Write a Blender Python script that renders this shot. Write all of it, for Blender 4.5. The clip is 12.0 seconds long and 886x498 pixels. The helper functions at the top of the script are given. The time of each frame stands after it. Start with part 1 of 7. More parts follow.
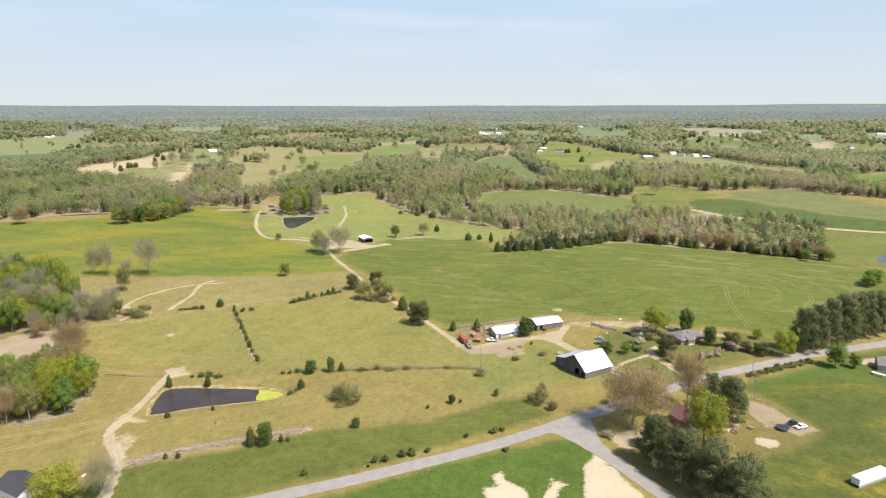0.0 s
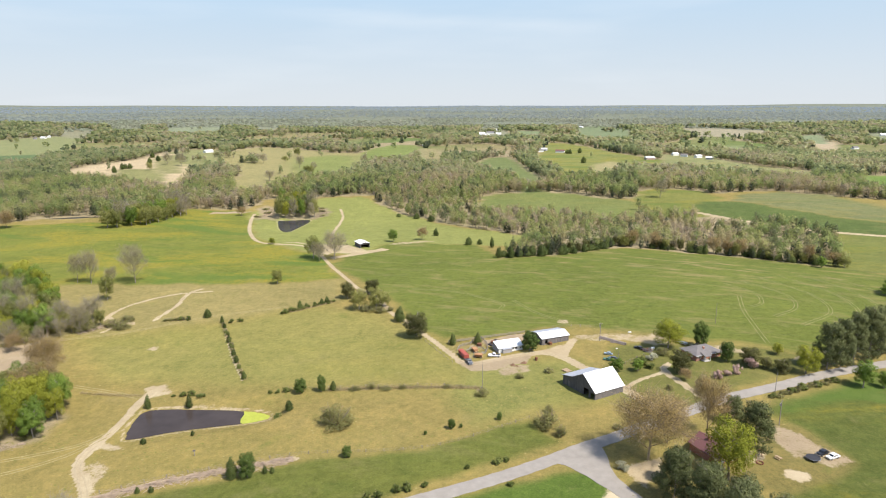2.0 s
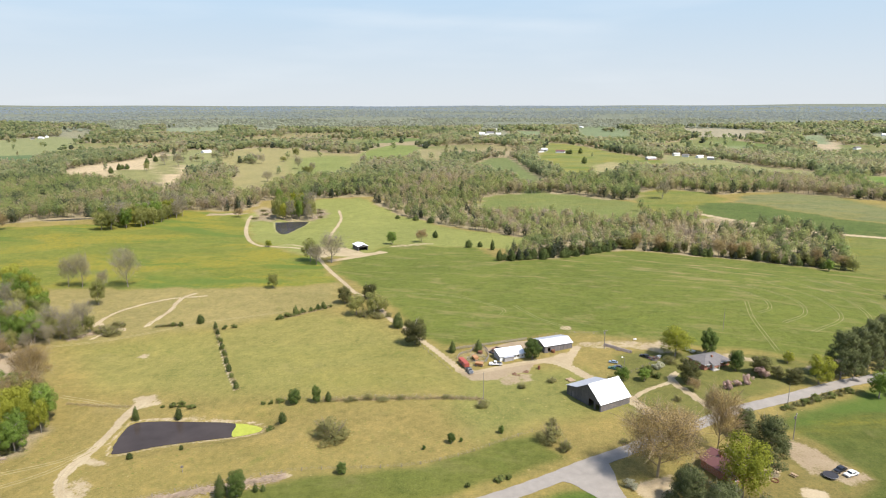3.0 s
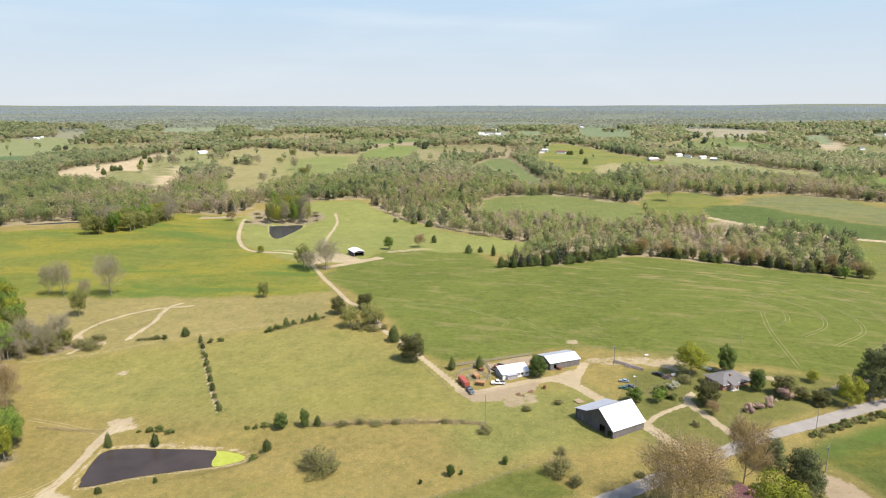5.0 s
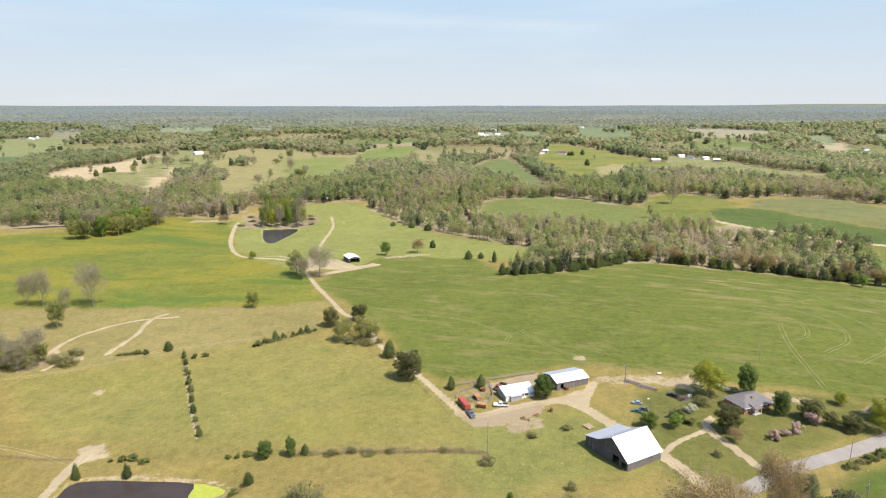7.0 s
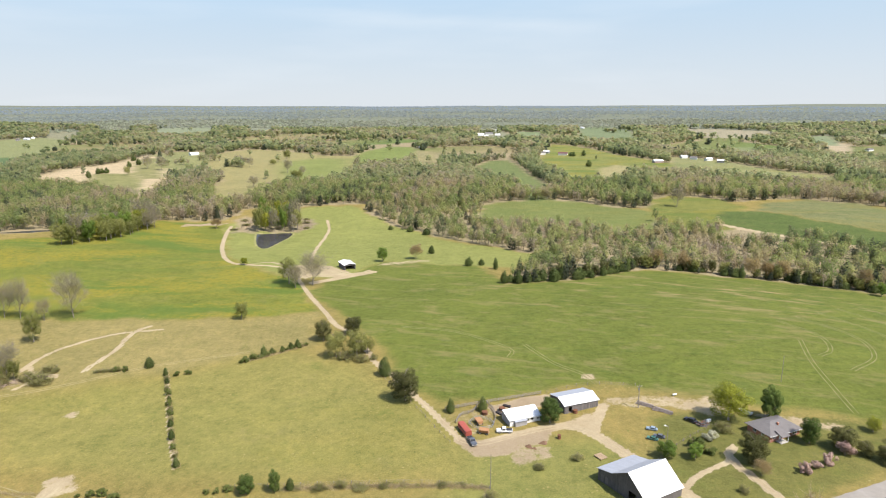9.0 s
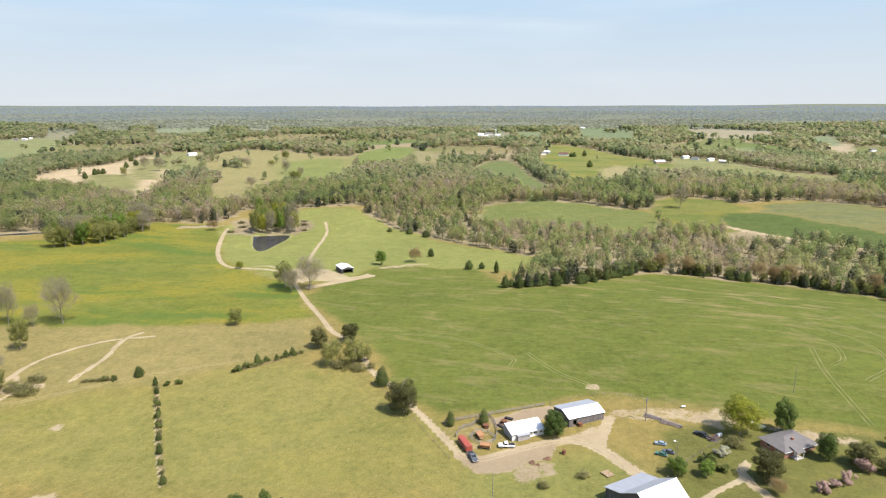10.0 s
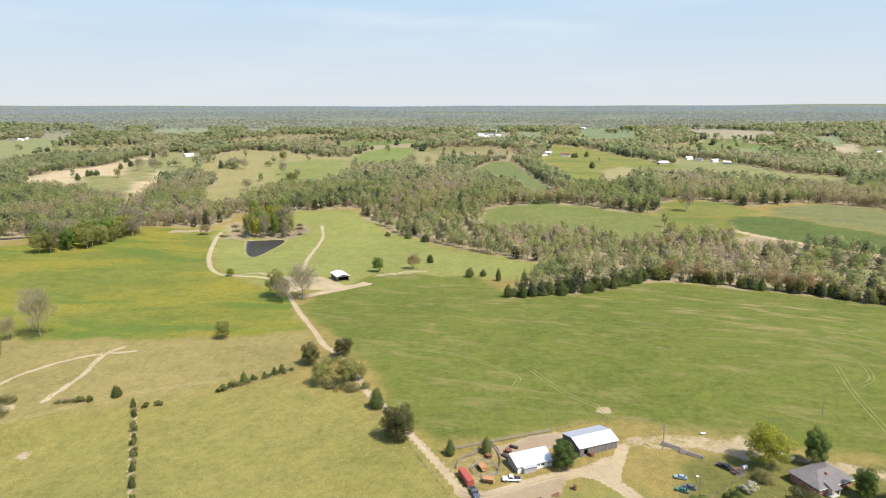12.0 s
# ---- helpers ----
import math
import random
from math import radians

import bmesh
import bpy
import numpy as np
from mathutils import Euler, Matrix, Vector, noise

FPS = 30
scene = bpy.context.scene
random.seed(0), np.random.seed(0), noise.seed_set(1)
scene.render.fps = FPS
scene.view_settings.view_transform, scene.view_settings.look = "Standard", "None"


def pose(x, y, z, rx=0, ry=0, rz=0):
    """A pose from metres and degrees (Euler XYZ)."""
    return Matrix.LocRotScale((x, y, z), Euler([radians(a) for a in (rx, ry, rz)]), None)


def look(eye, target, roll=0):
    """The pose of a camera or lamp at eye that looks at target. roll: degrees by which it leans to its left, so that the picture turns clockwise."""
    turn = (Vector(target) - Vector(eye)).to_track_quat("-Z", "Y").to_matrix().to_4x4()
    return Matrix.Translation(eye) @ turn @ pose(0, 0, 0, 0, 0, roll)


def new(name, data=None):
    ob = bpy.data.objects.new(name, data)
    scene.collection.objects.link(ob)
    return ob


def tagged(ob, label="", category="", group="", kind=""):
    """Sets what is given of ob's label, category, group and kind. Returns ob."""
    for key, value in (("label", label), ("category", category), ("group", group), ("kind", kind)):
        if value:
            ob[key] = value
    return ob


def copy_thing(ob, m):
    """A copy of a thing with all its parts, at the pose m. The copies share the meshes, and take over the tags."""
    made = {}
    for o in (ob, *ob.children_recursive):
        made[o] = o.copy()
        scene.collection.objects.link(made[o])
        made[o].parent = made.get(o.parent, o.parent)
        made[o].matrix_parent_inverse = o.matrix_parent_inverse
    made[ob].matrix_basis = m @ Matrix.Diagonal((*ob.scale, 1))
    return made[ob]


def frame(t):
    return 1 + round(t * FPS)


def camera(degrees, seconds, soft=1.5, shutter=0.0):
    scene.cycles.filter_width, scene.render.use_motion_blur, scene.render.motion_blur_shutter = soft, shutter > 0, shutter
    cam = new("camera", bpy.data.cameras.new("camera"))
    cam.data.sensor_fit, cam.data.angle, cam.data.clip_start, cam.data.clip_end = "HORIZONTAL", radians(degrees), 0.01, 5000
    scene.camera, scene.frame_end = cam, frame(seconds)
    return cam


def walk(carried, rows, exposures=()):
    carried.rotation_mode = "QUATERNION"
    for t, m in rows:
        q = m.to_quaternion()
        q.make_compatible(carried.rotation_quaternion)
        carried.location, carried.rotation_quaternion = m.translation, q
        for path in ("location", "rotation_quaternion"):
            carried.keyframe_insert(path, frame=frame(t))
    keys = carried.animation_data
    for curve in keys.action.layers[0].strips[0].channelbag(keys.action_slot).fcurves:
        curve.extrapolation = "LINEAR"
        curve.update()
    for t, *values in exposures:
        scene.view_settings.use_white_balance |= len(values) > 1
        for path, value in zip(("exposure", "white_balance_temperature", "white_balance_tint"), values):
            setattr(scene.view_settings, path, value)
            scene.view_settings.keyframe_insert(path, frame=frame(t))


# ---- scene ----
EXPOSURE, SUN, SKY, SKY_DUST = 0.85, 3.9, 0.12, 0.8
HAZE, HAZE_TOP = (3.38, 3.63, 3.88), (2.48, 3.24, 4.02)
cam = camera(69.5, 12.0, soft=1.1)
# seconds, eye, heading and tilt in degrees of a level, almost straight drone flight
PATH = [
    (0, (1.18, 0.74, 108.33), -0.02, -13.02),
    (2, (1.44, 20.0, 108.24), 0.02, -13.01),
    (4, (1.72, 39.34, 108.23), 0.07, -13.01),
    (6, (2.04, 58.73, 108.28), 0.14, -13.01),
    (8, (2.39, 78.14, 108.41), 0.19, -13.01),
    (10, (2.77, 97.54, 108.61), 0.22, -13.01),
    (12, (3.19, 116.89, 108.88), 0.21, -13.02),
]


def flight(eye, heading, tilt):
    a, b = radians(heading), radians(tilt)
    way = Vector((math.sin(a) * math.cos(b), math.cos(a) * math.cos(b), math.sin(b)))
    return look(eye, Vector(eye) + 10 * way, -0.095)


walk(cam, [(t, flight(eye, heading, tilt)) for t, eye, heading, tilt in PATH], exposures=[(0, EXPOSURE), (12, EXPOSURE)])

# ---------------------------------------------------------------- light
SUN_EL, SUN_AZ = 56.0, 129.0  # degrees above the horizon, and clockwise from +y
world = bpy.data.worlds.new("sky")
scene.world = world
world.use_nodes = True
wn, wl = world.node_tree.nodes, world.node_tree.links
wn.clear()
w_out = wn.new("ShaderNodeOutputWorld")
w_bg = wn.new("ShaderNodeBackground")
w_sky = wn.new("ShaderNodeTexSky")
w_sky.sky_type, w_sky.sun_disc = "NISHITA", False
w_sky.sun_elevation, w_sky.sun_rotation = radians(SUN_EL), radians(SUN_AZ)
w_sky.altitude, w_sky.air_density, w_sky.dust_density, w_sky.ozone_density = 200, 1.0, SKY_DUST, 1.0
w_bg.inputs["Strength"].default_value = SKY
# thin high cirrus: long faint streaks
w_co = wn.new("ShaderNodeTexCoord")
w_map = wn.new("ShaderNodeMapping")
w_map.inputs["Scale"].default_value = (1.3, 1.0, 9.0)
w_map.inputs["Rotation"].default_value = (0.0, radians(4), 0.0)
w_noise = wn.new("ShaderNodeTexNoise")
w_noise.inputs["Scale"].default_value, w_noise.inputs["Detail"].default_value = 2.2, 6.0
w_ramp = wn.new("ShaderNodeValToRGB")
w_ramp.color_ramp.elements[0].position, w_ramp.color_ramp.elements[1].position = 0.50, 0.85
w_ramp.color_ramp.elements[1].color = (0.30, 0.30, 0.30, 1)
w_mix = wn.new("ShaderNodeMixRGB")
w_mix.inputs["Color2"].default_value = (4.3, 4.5, 4.7, 1)
wl.new(w_co.outputs["Generated"], w_map.inputs["Vector"])
wl.new(w_map.outputs["Vector"], w_noise.inputs["Vector"])
wl.new(w_noise.outputs["Fac"], w_ramp.inputs["Fac"])
# one longer wisp of cirrus, sinking slowly to the east
w_dot = wn.new("ShaderNodeVectorMath")
w_dot.operation = "DOT_PRODUCT"
w_dot.inputs[1].default_value = (0.05, 0.0, 1.0)
wl.new(w_co.outputs["Generated"], w_dot.inputs[0])
w_off = wn.new("ShaderNodeMath")
w_off.operation = "SUBTRACT"
w_off.inputs[1].default_value = 0.114
w_abs = wn.new("ShaderNodeMath")
w_abs.operation = "ABSOLUTE"
w_band = wn.new("ShaderNodeMapRange")
w_band.interpolation_type = "SMOOTHSTEP"
w_band.inputs["From Min"].default_value, w_band.inputs["From Max"].default_value = 0.0, 0.016
w_band.inputs["To Min"].default_value, w_band.inputs["To Max"].default_value = 0.34, 0.0
w_ends = wn.new("ShaderNodeMapRange")
w_ends.interpolation_type = "SMOOTHSTEP"
w_ends.inputs["From Min"].default_value, w_ends.inputs["From Max"].default_value = 0.10, 0.34
w_ends.inputs["To Min"].default_value, w_ends.inputs["To Max"].default_value = 1.0, 0.0
w_side = wn.new("ShaderNodeSeparateXYZ")
w_far = wn.new("ShaderNodeMath")
w_far.operation = "ABSOLUTE"
w_wisp, w_rag, w_sum = wn.new("ShaderNodeMath"), wn.new("ShaderNodeMath"), wn.new("ShaderNodeMath")
w_wisp.operation, w_rag.operation, w_sum.operation = "MULTIPLY", "MULTIPLY", "ADD"
wl.new(w_dot.outputs["Value"], w_off.inputs[0])
wl.new(w_off.outputs[0], w_abs.inputs[0])
wl.new(w_abs.outputs[0], w_band.inputs["Value"])
wl.new(w_co.outputs["Generated"], w_side.inputs["Vector"])
wl.new(w_side.outputs["X"], w_far.inputs[0])
wl.new(w_far.outputs[0], w_ends.inputs["Value"])
wl.new(w_band.outputs["Result"], w_wisp.inputs[0])
wl.new(w_ends.outputs["Result"], w_wisp.inputs[1])
wl.new(w_wisp.outputs[0], w_rag.inputs[0])
wl.new(w_noise.outputs["Fac"], w_rag.inputs[1])
wl.new(w_rag.outputs[0], w_sum.inputs[0])
wl.new(w_ramp.outputs["Color"], w_sum.inputs[1])
wl.new(w_sum.outputs[0], w_mix.inputs["Fac"])
# pale haze that thickens towards the skyline
w_sep = wn.new("ShaderNodeSeparateXYZ")
w_haze = wn.new("ShaderNodeValToRGB")
w_haze.color_ramp.interpolation = "EASE"
w_haze.color_ramp.elements[0].position, w_haze.color_ramp.elements[1].position = 0.08, 0.45
w_haze.color_ramp.elements[0].color, w_haze.color_ramp.elements[1].color = (0.97, 0.97, 0.97, 1), (0.0, 0.0, 0.0, 1)
w_mix2 = wn.new("ShaderNodeMixRGB")
w_tone = wn.new("ShaderNodeValToRGB")
w_tone.color_ramp.elements[0].color, w_tone.color_ramp.elements[1].color = (*HAZE, 1), (*HAZE_TOP, 1)
w_tone.color_ramp.elements[1].position = 0.145
wl.new(w_co.outputs["Generated"], w_sep.inputs["Vector"])
wl.new(w_sep.outputs["Z"], w_haze.inputs["Fac"])
wl.new(w_haze.outputs["Color"], w_mix2.inputs["Fac"])
wl.new(w_sep.outputs["Z"], w_tone.inputs["Fac"])
wl.new(w_tone.outputs["Color"], w_mix2.inputs["Color2"])
wl.new(w_sky.outputs["Color"], w_mix2.inputs["Color1"])
wl.new(w_mix2.outputs["Color"], w_mix.inputs["Color1"])
wl.new(w_mix.outputs["Color"], w_bg.inputs["Color"])
wl.new(w_bg.outputs["Background"], w_out.inputs["Surface"])

sun = new("sun", bpy.data.lights.new("sun", "SUN"))
sun.data.energy, sun.data.angle, sun.data.color = SUN, radians(0.53), (1.0, 0.938, 0.868)
to_sun = Vector((math.sin(radians(SUN_AZ)) * math.cos(radians(SUN_EL)), math.cos(radians(SUN_AZ)) * math.cos(radians(SUN_EL)), math.sin(radians(SUN_EL))))
sun.matrix_world = look(200 * to_sun, (0, 0, 0))

# ---------------------------------------------------------------- materials
class Mat:
    """A node material with a few shortcuts."""

    def __init__(self, name, rough=0.8, metal=0.0, spec=0.3):
        self.m = bpy.data.materials.new(name)
        self.m.use_nodes = True
        self.n, self.l = self.m.node_tree.nodes, self.m.node_tree.links
        self.b = self.n["Principled BSDF"]
        self.out = self.n["Material Output"]
        self.b.inputs["Roughness"].default_value = rough
        self.b.inputs["Metallic"].default_value = metal
        self.b.inputs["Specular IOR Level"].default_value = spec

    def link(self, a, b):
        self.l.new(a, b)

    def coords(self, scale=(1, 1, 1), rot=0.0, kind="Object"):
        c = self.n.new("ShaderNodeTexCoord")
        m = self.n.new("ShaderNodeMapping")
        m.inputs["Scale"].default_value = scale
        m.inputs["Rotation"].default_value = (0, 0, radians(rot))
        self.link(c.outputs[kind], m.inputs["Vector"])
        return m.outputs["Vector"]

    def turned(self, scale, rot):
        """Object space turned first, then stretched."""
        m = self.n.new("ShaderNodeMapping")
        m.inputs["Scale"].default_value = scale
        self.link(self.coords((1, 1, 1), rot), m.inputs["Vector"])
        return m.outputs["Vector"]

    def noise(self, scale, detail=4.0, vec=None, rough=0.55, distort=0.0):
        t = self.n.new("ShaderNodeTexNoise")
        t.inputs["Scale"].default_value, t.inputs["Detail"].default_value = scale, detail
        t.inputs["Roughness"].default_value, t.inputs["Distortion"].default_value = rough, distort
        self.link(vec if vec is not None else self.coords(), t.inputs["Vector"])
        return t.outputs["Fac"]

    def ramp(self, fac, stops):
        r = self.n.new("ShaderNodeValToRGB")
        els = r.color_ramp.elements
        while len(els) < len(stops):
            els.new(0.5)
        for e, (p, c) in zip(els, stops):
            e.position = p
            e.color = (*c, 1) if len(c) == 3 else c
        self.link(fac, r.inputs["Fac"])
        return r.outputs["Color"]

    def step(self, fac, lo, hi):
        r = self.n.new("ShaderNodeMapRange")
        r.interpolation_type = "SMOOTHSTEP"
        r.inputs["From Min"].default_value, r.inputs["From Max"].default_value = lo, hi
        self.link(fac, r.inputs["Value"])
        return r.outputs["Result"]

    def math(self, op, a, b=None):
        r = self.n.new("ShaderNodeMath")
        r.operation = op
        for i, v in enumerate((a, b)):
            if v is None:
                continue
            if isinstance(v, (int, float)):
                r.inputs[i].default_value = v
            else:
                self.link(v, r.inputs[i])
        return r.outputs[0]

    def mix(self, fac, a, b, blend="MIX"):
        r = self.n.new("ShaderNodeMixRGB")
        r.blend_type = blend
        for i, v in zip(("Fac", "Color1", "Color2"), (fac, a, b)):
            if isinstance(v, (int, float)):
                r.inputs[i].default_value = v
            elif isinstance(v, tuple):
                r.inputs[i].default_value = (*v, 1)
            else:
                self.link(v, r.inputs[i])
        return r.outputs["Color"]

    def attr(self, name, out="Fac"):
        a = self.n.new("ShaderNodeAttribute")
        a.attribute_name = name
        return a.outputs[out]

    def rnd(self):
        return self.n.new("ShaderNodeObjectInfo").outputs["Random"]

    def island(self):
        return self.n.new("ShaderNodeNewGeometry").outputs["Random Per Island"]

    def color(self, c):
        if isinstance(c, tuple):
            self.b.inputs["Base Color"].default_value = (*c, 1)
        else:
            self.link(c, self.b.inputs["Base Color"])
        return self

    def bump(self, height, strength=0.4, dist=0.05):
        b = self.n.new("ShaderNodeBump")
        b.inputs["Strength"].default_value, b.inputs["Distance"].default_value = strength, dist
        self.link(height, b.inputs["Height"])
        self.link(b.outputs["Normal"], self.b.inputs["Normal"])
        return self


def simple(name, c, rough=0.7, metal=0.0, spread=0.25, scale=2.0, spec=0.3, bump=0.0):
    """A worn plain surface: one colour varied at two scales."""
    m = Mat(name, rough, metal, spec)
    big, fine = m.noise(scale, 5), m.noise(scale * 9, 3)
    f = m.math("ADD", m.math("MULTIPLY", big, 0.65), m.math("MULTIPLY", fine, 0.35))
    lo = tuple(v * (1 - spread) for v in c)
    hi = tuple(min(1.0, v * (1 + spread)) for v in c)
    m.color(m.ramp(f, [(0.3, lo), (0.7, hi)]))
    if bump:
        m.bump(fine, bump)
    return m.m


def leaf_material(name, stops, trans=0.35):
    """Leaves: each clump has its own shade, light shines through a little."""
    m = Mat(name, 0.8, 0.0, 0.1)
    f = m.math("ADD", m.math("MULTIPLY", m.island(), 0.45), m.math("MULTIPLY", m.rnd(), 0.55))
    col = m.ramp(f, stops)
    m.color(col)
    t = m.n.new("ShaderNodeBsdfTranslucent")
    mixer = m.n.new("ShaderNodeMixShader")
    mixer.inputs["Fac"].default_value = trans
    m.link(col, t.inputs["Color"])
    m.link(m.b.outputs["BSDF"], mixer.inputs[1])
    m.link(t.outputs["BSDF"], mixer.inputs[2])
    m.link(mixer.outputs["Shader"], m.out.inputs["Surface"])
    return m.m


def ground_material():
    m = Mat("field_ground", 0.95, 0.0, 0.1)
    pos = m.coords()
    turf, bare = m.attr("turf", "Color"), m.attr("bare")
    streak, flower = m.attr("streak"), m.attr("flower")
    big = m.noise(0.018, 5, pos)
    mid = m.noise(0.11, 6, pos, 0.65)
    fine = m.noise(1.5, 6, pos, 0.8)
    tuft = m.noise(4.5, 3, pos, 0.7)
    patch = m.noise(0.38, 6, pos, 0.7)
    f = m.math("ADD", m.math("MULTIPLY", mid, 0.16), m.math("ADD", m.math("MULTIPLY", big, 0.10), m.math("ADD", m.math("MULTIPLY", patch, 0.24), m.math("ADD", m.math("MULTIPLY", fine, 0.30), m.math("MULTIPLY", tuft, 0.20)))))
    shade = m.ramp(f, [(0.40, (0.55, 0.61, 0.53)), (0.5, (1.0, 1.0, 1.0)), (0.60, (1.46, 1.37, 1.33))])
    col = m.mix(1.0, turf, shade, "MULTIPLY")
    # tussocks and small pale gaps in the sward
    dark = m.step(m.noise(1.7, 3, pos, 0.8), 0.54, 0.64)
    col = m.mix(m.math("MULTIPLY", dark, 0.28), col, m.mix(1.0, col, (0.55, 0.66, 0.5), "MULTIPLY"))
    pale = m.step(m.noise(1.15, 4, m.coords((1, 1, 1), 70), 0.8), 0.57, 0.68)
    col = m.mix(m.math("MULTIPLY", pale, 0.22), col, (0.29, 0.245, 0.11))
    # dry thatch showing through in blotches
    dry = m.step(m.noise(0.06, 7, pos, 0.7), 0.55, 0.75)
    col = m.mix(m.math("MULTIPLY", dry, 0.32), col, (0.235, 0.19, 0.085))
    lush = m.step(m.noise(0.09, 6, m.coords((1, 1, 1), 40), 0.7), 0.56, 0.72)
    col = m.mix(m.math("MULTIPLY", lush, 0.34), col, (0.10, 0.135, 0.025))
    # wind-combed streaks across the hay field
    sv = m.turned((0.026, 0.11, 1), 20)
    s1 = m.step(m.noise(1.0, 6, sv, 0.65, 0.4), 0.50, 0.70)
    col = m.mix(m.math("MULTIPLY", m.math("MULTIPLY", s1, streak), 0.5), col, (0.25, 0.20, 0.088))
    s2 = m.step(m.noise(1.6, 5, m.turned((0.03, 0.28, 1), 8), 0.65), 0.5, 0.68)
    col = m.mix(m.math("MULTIPLY", m.math("MULTIPLY", s2, streak), 0.32), col, (0.05, 0.095, 0.02))
    # yellow weeds in bloom
    drift = m.noise(0.016, 5, m.coords((0.7, 1.5, 1)), 0.6, 0.5)
    green = m.step(m.noise(0.013, 4, m.turned((0.6, 1.6, 1), 12), 0.55, 0.8), 0.50, 0.60)
    col = m.mix(m.math("MULTIPLY", m.math("MULTIPLY", flower, green), 0.6), col, (0.075, 0.128, 0.024))
    fl = m.math("MULTIPLY", flower, m.math("MULTIPLY", m.step(drift, 0.47, 0.60), m.step(m.noise(0.30, 6, pos, 0.8), 0.34, 0.66)))
    col = m.mix(m.math("MULTIPLY", fl, 0.72), col, (0.275, 0.21, 0.028))
    # bare soil with ragged edges
    edge = m.math("ADD", bare, m.math("MULTIPLY", m.math("SUBTRACT", m.math("ADD", m.math("MULTIPLY", m.noise(1.3, 6, pos, 0.75), 0.45), m.math("MULTIPLY", m.noise(0.22, 7, m.coords((1, 1, 1), 25), 0.75), 0.55)), 0.5), 2.0))
    soil = m.ramp(m.math("ADD", m.math("MULTIPLY", mid, 0.5), m.math("MULTIPLY", fine, 0.5)), [(0.3, (0.26, 0.20, 0.118)), (0.5, (0.375, 0.30, 0.185)), (0.7, (0.50, 0.42, 0.275))])
    soil = m.mix(m.math("MULTIPLY", m.math("MAXIMUM", m.attr("clay"), 0.0), 0.8), soil, (0.222, 0.162, 0.108))
    soil = m.mix(m.math("MULTIPLY", m.math("MAXIMUM", m.math("MULTIPLY", m.attr("clay"), -1.0), 0.0), 0.75), soil, (0.56, 0.47, 0.325))
    col = m.mix(m.step(edge, 0.36, 0.68), col, soil)
    m.color(col)
    m.bump(m.math("ADD", fine, m.math("MULTIPLY", tuft, 0.5)), 0.6, 0.3)
    return m.m


def asphalt_material():
    m = Mat("worn_asphalt", 0.85, 0.0, 0.25)
    a, b = m.noise(0.35, 6), m.noise(9.0, 3)
    f = m.math("ADD", m.math("MULTIPLY", a, 0.7), m.math("MULTIPLY", b, 0.3))
    m.color(m.ramp(f, [(0.3, (0.228, 0.205, 0.176)), (0.55, (0.278, 0.25, 0.215)), (0.75, (0.33, 0.298, 0.257))]))
    m.bump(b, 0.3, 0.02)
    return m.m


def water_material(name, c, rough=0.08, spec=0.5):
    m = Mat(name, rough, 0.0, spec)
    m.color(m.ramp(m.noise(0.08, 4), [(0.3, tuple(v * 0.8 for v in c)), (0.7, tuple(v * 1.2 for v in c))]))
    m.bump(m.noise(1.5, 3), 0.05, 0.02)
    return m.m


def woods_material(name, stops, trans=0.55):
    m = Mat(name, 0.85, 0.0, 0.06)
    jit = m.math("MULTIPLY", m.math("SUBTRACT", m.island(), 0.5), 0.04)
    col = m.ramp(m.math("ADD", m.attr("tint"), jit), stops)
    m.color(col)
    t = m.n.new("ShaderNodeBsdfTranslucent")
    mixer = m.n.new("ShaderNodeMixShader")
    mixer.inputs["Fac"].default_value = trans
    m.link(col, t.inputs["Color"])
    m.link(m.b.outputs["BSDF"], mixer.inputs[1])
    m.link(t.outputs["BSDF"], mixer.inputs[2])
    m.link(mixer.outputs["Shader"], m.out.inputs["Surface"])
    return m.m


M_GROUND = ground_material()
M_ASPHALT = asphalt_material()
M_WATER = water_material("dark_pond_water", (0.052, 0.041, 0.036), 0.2, 0.09)
M_WATER2 = water_material("grey_pond_water", (0.05, 0.048, 0.05), 0.18, 0.25)
M_SCUM = simple("duckweed", (0.31, 0.335, 0.05), 0.8, spread=0.15, scale=0.6)
M_WOODS = woods_material("woodland_leaves", [
    (0.04, (0.068, 0.080, 0.052)), (0.18, (0.155, 0.17, 0.094)), (0.36, (0.245, 0.305, 0.105)), (0.52, (0.355, 0.375, 0.142)),
    (0.68, (0.405, 0.345, 0.19)), (0.84, (0.405, 0.33, 0.22)), (0.97, (0.39, 0.315, 0.235))], 0.6)
# leaf colours paled and greyed: distance haze painted into them
M_WOODS_FAR = woods_material("hazed_far_leaves", [
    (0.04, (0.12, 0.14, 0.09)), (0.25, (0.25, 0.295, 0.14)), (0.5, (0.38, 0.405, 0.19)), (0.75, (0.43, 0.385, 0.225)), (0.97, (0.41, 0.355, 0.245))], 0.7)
M_STEM = simple("woodland_stems", (0.33, 0.275, 0.195), 0.9, spread=0.3, scale=0.4)
M_BARK = simple("grey_bark", (0.26, 0.22, 0.18), 0.9, spread=0.35, scale=1.5, bump=0.4)

